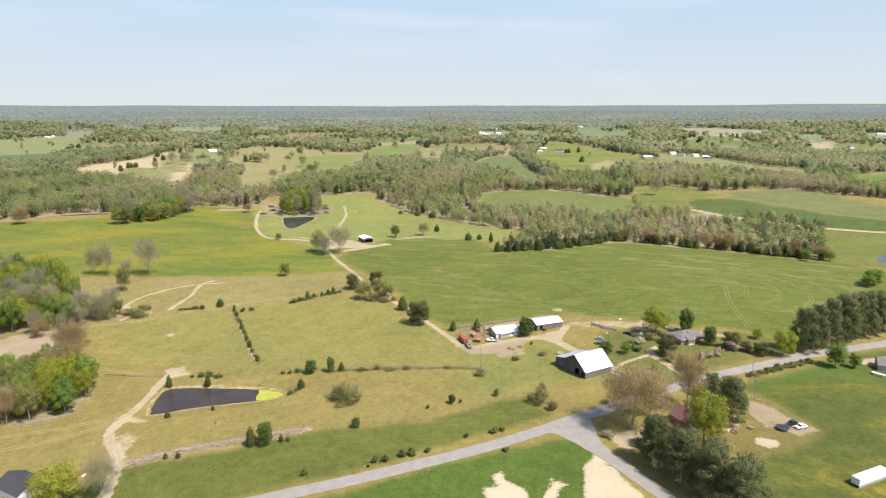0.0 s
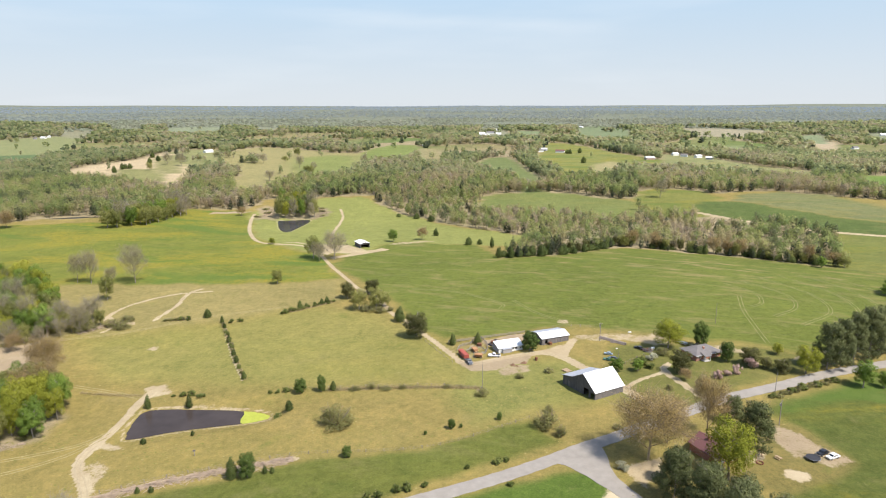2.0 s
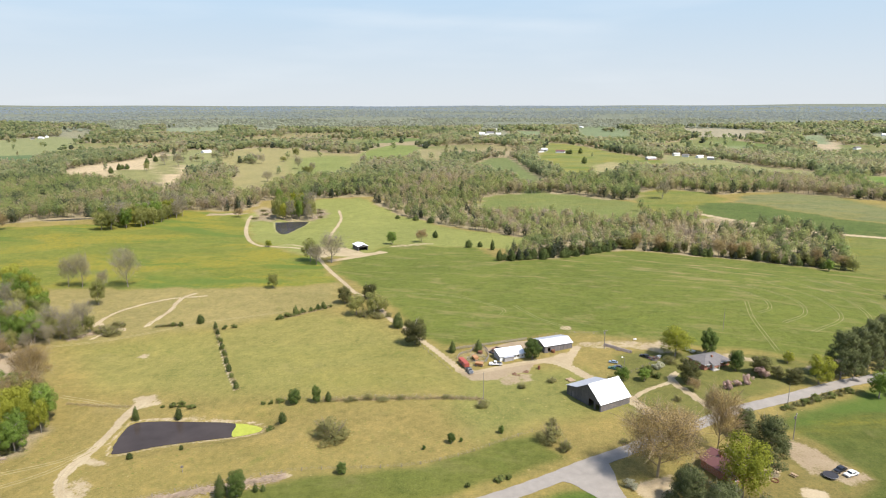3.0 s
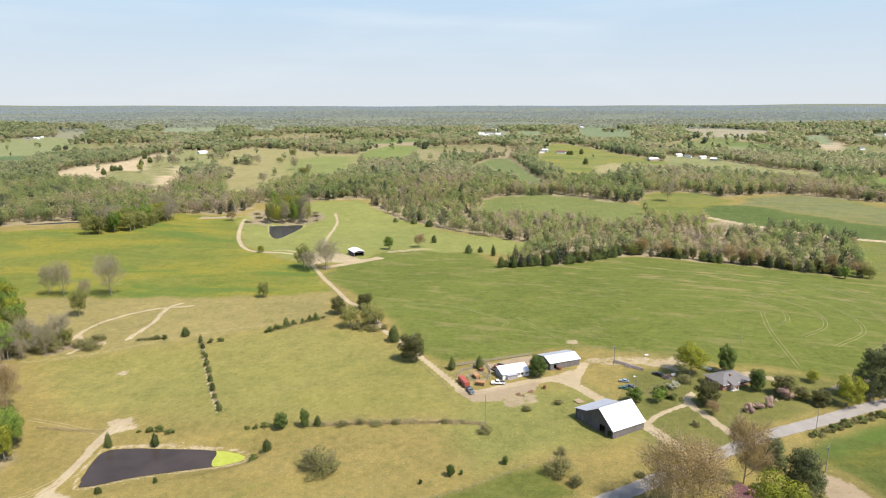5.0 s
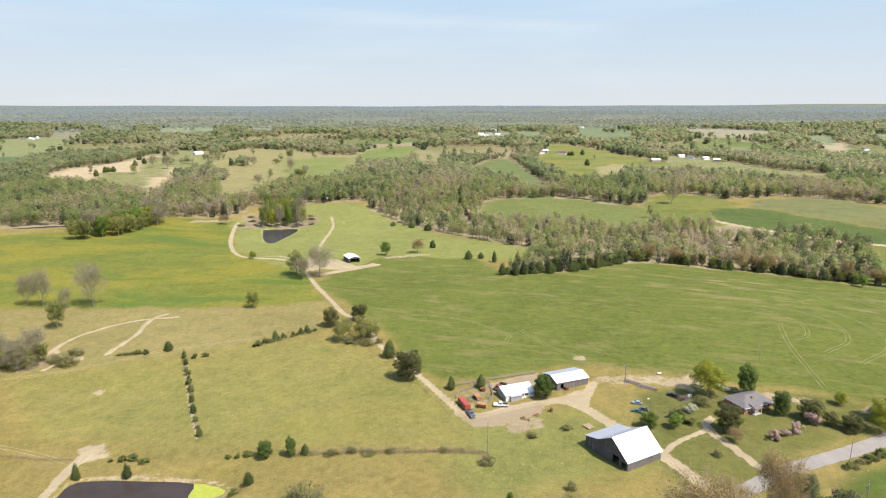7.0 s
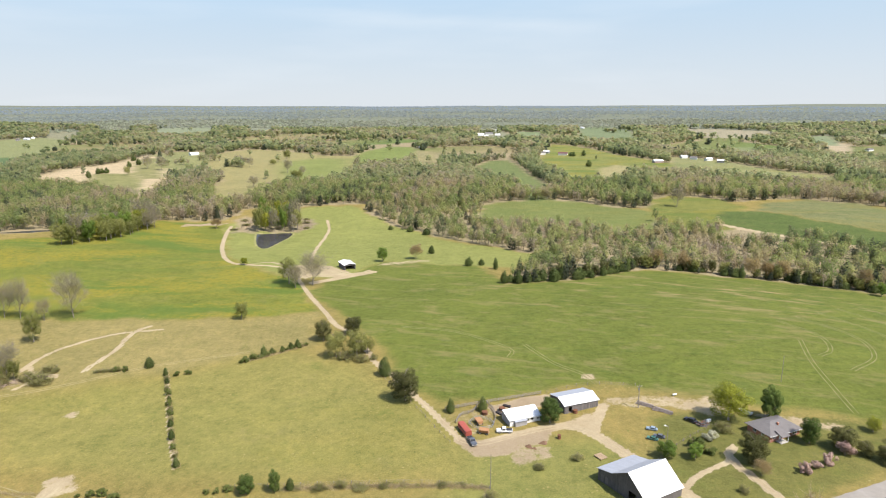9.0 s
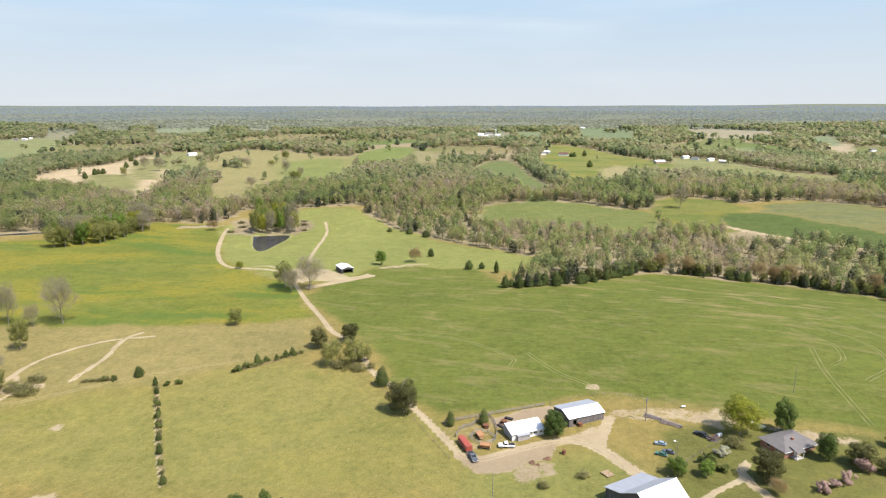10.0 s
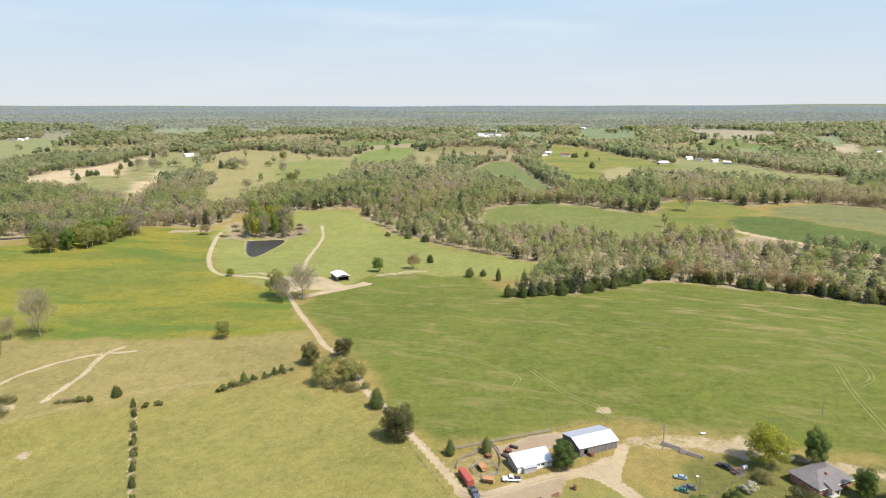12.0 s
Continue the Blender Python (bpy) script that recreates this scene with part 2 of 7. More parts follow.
# ---------------------------------------------------------------- the lie of the land
HILLS_NEAR = [
    (-85, 250, 60, -2.3), (-160, 300, 70, -5.0), (-230, 400, 80, -1.9), (-130, 390, 60, 0.4), (-30, 220, 60, 2.5),
    (-40, 330, 70, 0.9), (40, 260, 55, -2.2), (110, 220, 60, 3.2), (160, 340, 60, 2.9), (190, 280, 70, 0.5),
    (80, 420, 70, 1.7), (200, 420, 80, 4.6), (-120, 160, 70, -1.9), (20, 160, 70, 2.0),
]
HILLS_FAR = [
    (20, 560, 70, 0.6), (130, 540, 60, 2.0), (250, 500, 80, -4.1), (-160, 660, 60, -4.8), (-200, 560, 90, 0.5),
    (-190, 720, 60, -1.0), (-60, 440, 60, -1.1), (-20, 690, 110, -6.7), (200, 670, 110, -5.4), (370, 730, 120, 3.1),
]


def inside(px, py, pts):
    """Signed distance to a polygon's edge, in metres, positive inside; -40 or less far outside."""
    px, py = np.asarray(px, float), np.asarray(py, float)
    ex, ey = [p[0] for p in pts], [p[1] for p in pts]
    near = (px > min(ex) - 40) & (px < max(ex) + 40) & (py > min(ey) - 40) & (py < max(ey) + 40)
    if not near.all():
        out = np.full(px.shape, -40.0)
        if near.any():
            out[near] = inside(px[near], py[near], pts)
        return out
    best, odd = np.full(px.shape, 1e18), np.zeros(px.shape, bool)
    for (ax, ay), (bx, by) in zip(pts, pts[1:] + pts[:1]):
        dx, dy = bx - ax, by - ay
        u = np.clip(((px - ax) * dx + (py - ay) * dy) / (dx * dx + dy * dy + 1e-9), 0, 1)
        best = np.minimum(best, (px - ax - u * dx) ** 2 + (py - ay - u * dy) ** 2)
        if ay != by:
            odd ^= ((ay > py) != (by > py)) & (px < (bx - ax) * (py - ay) / (by - ay) + ax)
    return np.where(odd, 1, -1) * np.sqrt(best)


def from_line(px, py, pts):
    """Distance to a broken line, in metres; 40 or more far away."""
    px, py = np.asarray(px, float), np.asarray(py, float)
    ex, ey = [p[0] for p in pts], [p[1] for p in pts]
    near = (px > min(ex) - 40) & (px < max(ex) + 40) & (py > min(ey) - 40) & (py < max(ey) + 40)
    if not near.all():
        out = np.full(px.shape, 40.0)
        if near.any():
            out[near] = from_line(px[near], py[near], pts)
        return out
    best = np.full(px.shape, 1e18)
    for (ax, ay), (bx, by) in zip(pts, pts[1:]):
        dx, dy = bx - ax, by - ay
        u = np.clip(((px - ax) * dx + (py - ay) * dy) / (dx * dx + dy * dy + 1e-9), 0, 1)
        best = np.minimum(best, (px - ax - u * dx) ** 2 + (py - ay - u * dy) ** 2)
    return np.sqrt(best)


def smooth(v, lo, hi):
    u = np.clip((v - lo) / (hi - lo), 0, 1)
    return u * u * (3 - 2 * u)


def curve(pts, step=2.0):
    """A smooth line through plan points, in steps of some metres."""
    p = [Vector((*q, 0)) for q in pts]
    p = [2 * p[0] - p[1]] + p + [2 * p[-1] - p[-2]]
    out = []
    for a, b, c, d in zip(p, p[1:], p[2:], p[3:]):
        n = max(2, int((c - b).length / step))
        for k in range(n):
            t = k / n
            q = 0.5 * ((2 * b) + (c - a) * t + (2 * a - 5 * b + 4 * c - d) * t * t + (3 * b - a - 3 * c + d) * t ** 3)
            out.append((q.x, q.y))
    return out + [(p[-2].x, p[-2].y)]


POND2 = [(-173, 683), (-158, 686), (-140, 688), (-137, 672), (-141, 647), (-146, 623), (-153, 624), (-162, 643), (-173, 683)]
POND = curve([(-113.6, 228.0), (-116.2, 235.9), (-117.1, 243.9), (-116.6, 251.2), (-107.2, 253.3), (-92.1, 252.7), (-78.6, 251.8), (-71.3, 250.4), (-65.8, 248.0), (-64.9, 244.8), (-68.9, 241.9), (-74.4, 240.0), (-86.7, 237.0), (-99.3, 233.4), (-108.4, 229.3), (-113.6, 228.0)], 2.5)[:-1]
POND_FAR = curve(POND2, 6)[:-1]
POND_WEST = curve([(-402, 646), (-384, 655), (-362, 663), (-349, 660), (-365, 650), (-402, 646)], 6)[:-1]
POND_EAST = curve([(327, 468), (343, 479), (352, 470), (336, 460), (322, 454), (327, 468)], 5)[:-1]
WATERS = [(POND, -10.6), (POND_FAR, -14.2), (POND_WEST, -5.6), (POND_EAST, -7.6)]


def hills(x, y):
    x, y = np.asarray(x, float), np.asarray(y, float)
    z = np.full(x.shape, -5.5)
    for a, b, s, w in HILLS_NEAR + HILLS_FAR:
        z = z + w * np.exp(-((x - a) ** 2 + (y - b) ** 2) / (2 * s * s))
    r = np.hypot(x, y)
    z = z + smooth(r, 900, 1500) * (1 - smooth(r, 2000, 2500)) * 5.0 * np.sin(x / 190 + 0.6) * np.sin(y / 230 + x / 600)
    # far off the ground is bent up so its edge meets the camera's skyline
    u = np.clip((r - 2200) / 2700, 0, None)
    return np.where(r > 2200, 108 - 113.5 * r / (r + 16380 * u ** 3) + 3.0 * np.sin(x / 260) * np.sin(y / 340 + x / 800) * smooth(r, 2200, 2600) - 8.5 * smooth(r, 3300, 4800), z)


def land(x, y):
    """The height of the ground, with the ponds' basins in it."""
    z = hills(x, y)
    for pts, level in WATERS:
        d = inside(x, y, pts)
        w = 9.0 if pts is POND else 14.0
        z = np.where(d > -w, z + (level + 0.25 - z) * smooth(d, -w, 0.0), z)
        z = np.where(d > 0, level + 0.25 - 1.2 * smooth(d, 0, 3.0), z)
    return z


def heights(pts):
    """The land's height under many plan points at once."""
    p = np.array(pts, float)
    return land(p[:, 0], p[:, 1])


def at(x, y):
    return float(land(np.array([x]), np.array([y]))[0])


# fields: outline in the plan, colour of the sward
PASTURE = (0.226, 0.177, 0.059)
FIELDS = []


def field(c, pts, soft=3.0, streak=0.0, flower=0.0):
    FIELDS.append((pts, c, soft, streak, flower))


# nearer fields
field((0.114, 0.131, 0.027), [(-82, 474), (-56, 430), (-28, 379), (-10.9, 330.4), (2.8, 316), (35.4, 321), (66.7, 330), (101.2, 313), (140.5, 297), (165, 286), (224.9, 306), (320, 400), (290, 445), (231, 491), (143, 515), (98, 494), (47, 482), (28, 534), (-41, 553), (-65, 503)], 4, 1.0, 0.0)
field((0.138, 0.150, 0.029), [(-427, 608), (-323, 632), (-274, 709), (-211, 712), (-166, 571), (-137, 535), (-94, 500), (-67, 431), (-108, 421), (-193, 421), (-243, 421), (-330, 440), (-470, 540)], 2.5, 0.25, 1.0)
field((0.226, 0.187, 0.072), [(-260, 421), (-193, 421), (-108, 421), (-66, 428), (-60, 382), (-94, 364), (-124, 353), (-189, 333), (-225, 344)], 6, 0.2)
field((0.105, 0.115, 0.026), [(-130, 150), (-103, 187), (-47, 204), (-3.9, 210.5), (33, 230.5), (40.6, 215.5), (4, 193), (-56, 167.6), (-80, 150)], 2.5, 0.35, 0.1)
field((0.076, 0.114, 0.021), [(-60, 150), (-35.4, 165), (1, 180), (34.2, 194.5), (45.7, 195.5), (51.4, 187.2), (57.8, 160), (50, 120), (-60, 120)], 2.5, 0.1, 0.0)
field((0.084, 0.097, 0.023), [(118, 234), (160, 256), (215, 280), (260, 250), (220, 150), (150, 120), (79, 140), (90, 165), (98.9, 183), (115, 189), (130, 199), (123, 222)], 4, 0.4, 1.0)
field((0.165, 0.135, 0.045), [(115, 224), (123, 222), (130, 199), (115, 188), (101, 183), (82, 185), (90, 212)], 2, 0.4)
field((0.132, 0.128, 0.037), [(75, 226), (112, 250), (165, 274), (158, 287), (112, 300), (80, 300), (66, 262)], 3, 0.35)
field((0.194, 0.203, 0.060), [(-211, 712), (-157, 795), (-103, 820), (-53, 735), (10, 640), (81, 575), (56, 525), (-41, 553), (-65, 503), (-94, 503), (-137, 538), (-163, 571)], 4, 0.1)
field((0.26, 0.21, 0.13), [(-191, 678), (-174, 683), (-174, 692), (-186, 745), (-204, 748), (-206, 733)], 5, 0.5)
field((0.24, 0.19, 0.125), [(-136, 688), (-124, 705), (-130, 745), (-147, 752), (-140, 720)], 5, 0.5)
field((0.178, 0.174, 0.052), [(14, 226), (40, 240), (70, 246), (74, 262), (58, 288), (30, 286), (8, 280), (2, 255)], 9, 0.2, 0.05)
# the brow of the pasture above the old fence, greener than the bank by the pond
field((0.212, 0.190, 0.058), [(-150, 285), (-60, 268), (5, 266), (14, 284), (-8, 318), (-34, 354), (-70, 372), (-118, 350), (-160, 338), (-185, 330)], 12, 0.1, 0.15)
# fields between the far woods
field((0.20, 0.20, 0.085), [(-621, 1466), (-608, 1584), (-541, 1578), (-436, 1288), (-457, 1229), (-461, 1181), (-528, 1292)], 8, 0.4)
field((0.40, 0.315, 0.195), [(-626, 1078), (-640, 1190), (-614, 1240), (-602, 1295), (-622, 1466), (-579, 1419), (-560, 1290), (-500, 1200), (-449, 1164), (-414, 1061), (-394, 974), (-389, 927), (-431, 988), (-481, 1045), (-509, 1063), (-539, 1057), (-573, 1076), (-604, 1077)], 8)
field((0.19, 0.185, 0.075), [(-560, 1110), (-500, 1120), (-440, 1040), (-425, 985), (-450, 975), (-480, 1010), (-520, 1060)], 8, 0.3)
field((0.20, 0.19, 0.08), [(-600, 1360), (-570, 1400), (-500, 1230), (-470, 1190), (-500, 1180), (-550, 1250)], 8, 0.3)
field((0.19, 0.20, 0.09), [(-1394, 1891), (-1352, 2142), (-1280, 2270), (-1185, 2144), (-1040, 1793), (-1045, 1673), (-1147, 1550)], 12, 0.4)
field((0.09, 0.13, 0.055), [(-1071, 1447), (-923, 1517), (-837, 1335), (-1005, 1356)], 10)
field((0.20, 0.19, 0.12), [(-1470, 2535), (-1364, 2534), (-1270, 2384), (-1361, 2371)], 15)
field((0.19, 0.20, 0.13), [(-1448, 2852), (-1337, 2871), (-1232, 2716), (-1370, 2725)], 15)
field((0.19, 0.21, 0.13), [(-1125, 2675), (-940, 2763), (-885, 2617), (-950, 2517), (-1068, 2538)], 15)
field((0.245, 0.215, 0.095), [(-467, 1388), (-489, 1579), (-465, 1694), (-366, 1620), (-246, 1468), (-183, 1457), (-142, 1369), (-158, 1233), (-176, 1093), (-212, 1082), (-238, 1134), (-242, 1088), (-250, 937), (-275, 880), (-307, 958), (-326, 1078), (-344, 1166), (-409, 1229)], 8, 0.8)
field((0.17, 0.19, 0.06), [(-300, 1300), (-240, 1400), (-180, 1390), (-165, 1240), (-180, 1130), (-215, 1120), (-260, 1180)], 30, 0.4)
field((0.155, 0.185, 0.055), [(-183, 1457), (-174, 1615), (-136, 1764), (-66, 1736), (-58, 1612), (-70, 1447), (-112, 1371), (-148, 1368)], 8, 0.2)
field((0.23, 0.20, 0.10), [(-58, 1612), (-18, 1585), (2, 1404), (-3, 1276), (-31, 1299), (-47, 1403)], 8, 0.4)
field((0.125, 0.150, 0.055), [(57, 1222), (97, 1348), (137, 1373), (146, 1255), (146, 1126), (152, 955), (129, 923), (114, 971), (116, 1073), (85, 1112)], 8)
field((0.165, 0.172, 0.052), [(199, 1366), (245, 1562), (293, 1778), (335, 1737), (366, 1596), (384, 1451), (414, 1367), (439, 1245), (410, 1161), (362, 1207), (304, 1160), (246, 1063), (197, 1028), (206, 1198), (191, 1253)], 8, 0.3, 0.8)
field((0.27, 0.235, 0.115), [(280, 1216), (326, 1267), (351, 1239), (301, 1149), (251, 1074)], 8, 0.4)
field((0.15, 0.18, 0.095), [(564, 2733), (704, 2837), (723, 2513), (603, 2105), (522, 2205), (510, 2434)], 15)
field((0.16, 0.19, 0.10), [(280, 2519), (378, 2474), (320, 2179), (273, 2213)], 15)
field((0.20, 0.20, 0.13), [(119, 2219), (158, 2654), (215, 2795), (246, 2422), (234, 2189), (156, 2060)], 15)
field((0.138, 0.155, 0.050), [(46, 815), (65, 834), (104, 846), (155, 842), (185, 813), (232, 766), (219, 725), (189, 740), (152, 785), (105, 796), (55, 792)], 5, 0.3, 0.2)
field((0.150, 0.155, 0.042), [(248, 842), (286, 864), (313, 855), (330, 830), (336, 774), (315, 755), (278, 748), (252, 770)], 5, 0.1, 0.7)
field((0.080, 0.108, 0.030), [(288, 738), (302, 751), (335, 755), (355, 723), (379, 669), (399, 638), (440, 599), (520, 545), (480, 520), (330, 430), (283, 447), (348, 579), (299, 644), (274, 691)], 5, 0.35)
field((0.145, 0.15, 0.064), [(340, 759), (373, 803), (430, 817), (470, 791), (474, 743), (482, 659), (560, 590), (520, 548), (443, 604), (401, 641), (380, 672), (357, 727)], 6, 0.7, 0.35)
field((0.12, 0.18, 0.04), [(646, 1002), (742, 1004), (686, 925), (618, 934)], 10)
field((0.34, 0.275, 0.18), [(1048, 1846), (1123, 1852), (1021, 1689), (934, 1619)], 10)
field((0.26, 0.23, 0.155), [(965, 2670), (1087, 2623), (1229, 2479), (1152, 2347), (955, 2417)], 15)
field((0.17, 0.19, 0.09), [(762, 1751), (816, 1744), (769, 1660), (731, 1664)], 10)
field((0.20, 0.20, 0.09), [(484, 1433), (556, 1385), (559, 1205), (572, 1145), (609, 1066), (586, 1033), (540, 1099), (514, 1150), (479, 1217), (430, 1269)], 10, 0.4, 0.3)
field((0.19, 0.20, 0.12), [(1476, 2269), (1557, 2215), (1463, 2079), (1392, 2123)], 15)
field((0.17, 0.20, 0.11), [(1205, 2212), (1314, 2261), (1177, 1993), (1089, 1960)], 15)
field((0.18, 0.19, 0.13), [(-798, 2795), (-734, 2878), (-672, 2725), (-747, 2672)], 15)
# the green slope below the track to the east pond
field((0.130, 0.142, 0.040), [(270, 470), (292, 500), (330, 560), (352, 578), (420, 540), (560, 494), (600, 420), (420, 400), (330, 430), (283, 447)], 5, 0.3, 0.4)
FAR_FIELDS = FIELDS[13:]

COPSES = [(-475, 1235, 16), (-440, 1320, 22), (-355, 1215, 20), (-560, 1420, 14), (240, 1640, 16), (150, 812, 10), (300, 790, 10), (190, 2400, 30), (640, 2450, 30), (-1240, 1900, 25)]
WOOD_FLOOR = (0.265, 0.215, 0.13)
WOODS = [
    [(43, 478), (97, 487), (145, 517), (230, 487), (285, 452), (348, 579), (299, 644), (274, 691), (243, 763), (182, 762), (47, 784), (-59, 799), (-88, 809), (-54, 729), (22, 639), (82, 573)],
    [(-308, 597), (-279, 617), (-266, 680), (-293, 726), (-330, 662)],
    [(-242, 306), (-230, 315), (-217, 323), (-204, 331), (-197, 338), (-211, 357), (-231, 383), (-251, 404), (-279, 418), (-308, 430), (-344, 434), (-344, 330)],
    [(-177, 222), (-160, 219), (-146, 227), (-145, 247), (-156, 262), (-178, 266), (-200, 243)],
    [(-174, 690), (-135, 691), (-139, 723), (-157, 744), (-181, 741)],
]
WOOD_EDGE = [(-700, 560), (-433, 617), (-398, 642), (-340, 655), (-276, 716), (-214, 724), (-212, 786), (-158, 803), (-97, 828), (-40, 800), (240, 790), (420, 830), (520, 740), (640, 700), (900, 640)]


def clearing(x, y):
    """Small far pastures between the woods, from slow waves over the land: 0 to 1."""
    v = np.sin(x / 150 + y / 210) + np.sin(x / 83 - y / 117 + 2) + 0.7 * np.sin(y / 61 + x / 240 + 1)
    return smooth(v, 0.75, 1.0) * smooth(y, 1450, 1600) * (1 - smooth(np.hypot(x, y), 2350, 2600))


def track(px, py, pts, width):
    return 1 - smooth(from_line(px, py, curve(pts)), width * 0.35, width * 0.75)


def make_ground():
    def axis(parts):
        out = []
        for a, b, s in parts:
            out += list(np.linspace(a, b, max(2, int(abs(b - a) / s)), endpoint=False))
        return np.array(out + [parts[-1][1]])

    xs = axis([(-4900, -2600, 90), (-2600, -1200, 36), (-1200, -450, 14), (-450, -210, 4), (-210, 225, 1.45), (225, 450, 4), (450, 1200, 14), (1200, 2600, 36), (2600, 4900, 90)])
    ys = axis([(-4900, -600, 300), (-600, 100, 35), (100, 146, 6), (146, 420, 1.45), (420, 560, 1.7), (560, 700, 2.2), (700, 900, 4), (900, 1700, 9), (1700, 2700, 22), (2700, 4900, 60)])
    X, Y = np.meshgrid(xs, ys)
    x, y = X.ravel(), Y.ravel()
    z = land(x, y)
    # uneven field edges
    k = np.clip(np.hypot(x, y) / 260, 1, 8)
    wx = x + k * (0.9 * np.sin(y / 7.3 + x / 19) + 0.6 * np.sin(y / 3.1 - x / 5.7))
    wy = y + k * (0.9 * np.sin(x / 8.1 - y / 23) + 0.6 * np.sin(x / 3.7 + y / 6.1))
    turf = np.tile(np.array(PASTURE), (len(x), 1))
    streak, flower = np.full(len(x), 0.10), np.full(len(x), 0.10)
    wood = smooth(wy - np.interp(wx, [p[0] for p in WOOD_EDGE], [p[1] for p in WOOD_EDGE]), -4, 6)
    for pts in WOODS:
        wood = np.maximum(wood, smooth(inside(wx, wy, pts), -4, 3))
    turf += (np.array(WOOD_FLOOR) - turf) * wood[:, None]
    glade = clearing(x, y)
    hue = 0.5 + 0.5 * np.sin(x / 170 - y / 260)
    # beyond 2.4 km the grey-green of distance haze is painted into the turf
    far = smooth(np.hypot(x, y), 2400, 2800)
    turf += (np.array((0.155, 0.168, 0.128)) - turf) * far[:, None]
    turf += (np.stack([0.11 + 0.11 * hue, 0.15 + 0.03 * hue, 0.045 + 0.045 * hue], 1) - turf) * glade[:, None]
    for pts, c, soft, s, f in FIELDS:
        m = smooth(inside(wx, wy, pts), -soft, soft)
        if pts[0][1] > 780:  # outline grown towards the camera, over the strips kept clear of trees
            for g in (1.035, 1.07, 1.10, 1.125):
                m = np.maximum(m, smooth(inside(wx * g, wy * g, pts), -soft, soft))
        if pts is FIELDS[0][0] or pts is FIELDS[8][0]:
            m = m * (1 - wood)
        turf += (np.array(c) - turf) * m[:, None]
        streak += (s - streak) * m
        flower += (f - flower) * m
    # the hay thins out on its far brow
    streak += 1.5 * np.exp(-(((x - 215) / 75) ** 2 + ((y - 440) / 38) ** 2)) * (1 - wood) + 0.7 * np.exp(-(((x - 110) / 60) ** 2 + ((y - 465) / 30) ** 2)) * (1 - wood)
    bare, clay = np.zeros(len(x)), np.zeros(len(x))
    for pts, w in BARE_TRACKS:
        bare = np.maximum(bare, track(x, y, pts, w))
    for pts, w, c in BARE_PATCHES:
        m = smooth(inside(wx, wy, pts), -2.5, 1.5) * w
        bare = np.maximum(bare, m)
        clay = np.where(np.abs(c * m) > np.abs(clay), c * m, clay)
    for pts, level in WATERS[:2]:
        d = inside(x, y, pts)
        bare = np.maximum(bare, 0.62 * (1 - smooth(np.abs(d + 0.5), 0.3, 1.5)))
    me = bpy.data.meshes.new("ground")
    nx, ny = len(xs), len(ys)
    idx = np.arange(nx * ny).reshape(ny, nx)
    quads = np.stack([idx[:-1, :-1], idx[:-1, 1:], idx[1:, 1:], idx[1:, :-1]], -1).reshape(-1, 4)
    me.vertices.add(nx * ny)
    me.vertices.foreach_set("co", np.stack([x, y, z], 1).ravel())
    me.loops.add(quads.size)
    me.loops.foreach_set("vertex_index", quads.ravel())
    me.polygons.add(len(quads))
    me.polygons.foreach_set("loop_start", np.arange(0, quads.size, 4))
    me.update(calc_edges=True)
    me.polygons.foreach_set("use_smooth", np.ones(len(quads), bool))
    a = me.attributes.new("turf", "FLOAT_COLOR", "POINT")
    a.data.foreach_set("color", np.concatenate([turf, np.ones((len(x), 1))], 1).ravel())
    for name, v in (("bare", bare), ("streak", streak), ("flower", flower), ("clay", clay)):
        me.attributes.new(name, "FLOAT", "POINT").data.foreach_set("value", v)
    me.materials.append(M_GROUND)
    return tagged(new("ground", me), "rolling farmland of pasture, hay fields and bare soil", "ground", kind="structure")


LANE = [(9.4, 287.3), (4.1, 298), (-1.6, 310.1), (-7.6, 321.3), (-18.6, 342.2), (-27, 356), (-31, 367), (-42, 393), (-53, 408), (-63, 431), (-76, 459), (-86, 483), (-94, 503)]
LOOP = [(-94, 503), (-105, 526), (-122, 538), (-137, 540), (-152, 547), (-166, 571), (-183, 618), (-197, 671), (-203, 705)]
BARE_TRACKS = [
    ([(79.9, 237), (73.2, 255.2), (62.5, 276.8), (55.6, 289.7), (48.3, 295.6), (38.5, 294.1), (27.1, 289.5), (16, 284.8), (9.4, 287.3)], 4.4),
    ([(55.6, 289.7), (59.7, 300.6), (63.9, 309.6)], 3.6),
    ([(101.5, 241), (98, 255.9), (95.4, 266.3), (95, 273), (98.8, 277.5)], 2.8),
    ([(75.8, 256.8), (81.8, 262.6), (93.8, 269.1)], 1.9),
    (LANE, 2.6), (LOOP, 3.2),
    ([(-88, 503), (-99, 586), (-103, 638), (-106, 697), (-115, 741)], 2.6),
    ([(-81, 491), (-65, 503), (-45, 519)], 6.0),
    ([(-97.8, 160), (-105.5, 187.3), (-111.6, 198.6), (-119.2, 209.1), (-121.7, 219.4), (-120.8, 230.8), (-120.8, 244), (-121.7, 258.4), (-121.3, 268.2)], 3.4),
    ([(-187, 357), (-188, 365), (-183, 383), (-166, 400), (-144, 406)], 2.0),
    ([(-159, 357), (-156, 379), (-157, 402), (-152, 411)], 2.4),
    ([(-188, 365), (-177.7, 349), (-179, 340)], 1.8),
    ([(-105, 190), (-86.6, 197.9), (-65, 203.5), (-47, 207.4)], 2.6),
    ([(274, 693), (299, 646), (350, 583), (420, 545), (560, 500)], 7.0),
    ([(-84.6, 276), (-94.8, 296.4), (-103.7, 316.3), (-114.2, 340.7), (-121, 356)], 1.3),
]
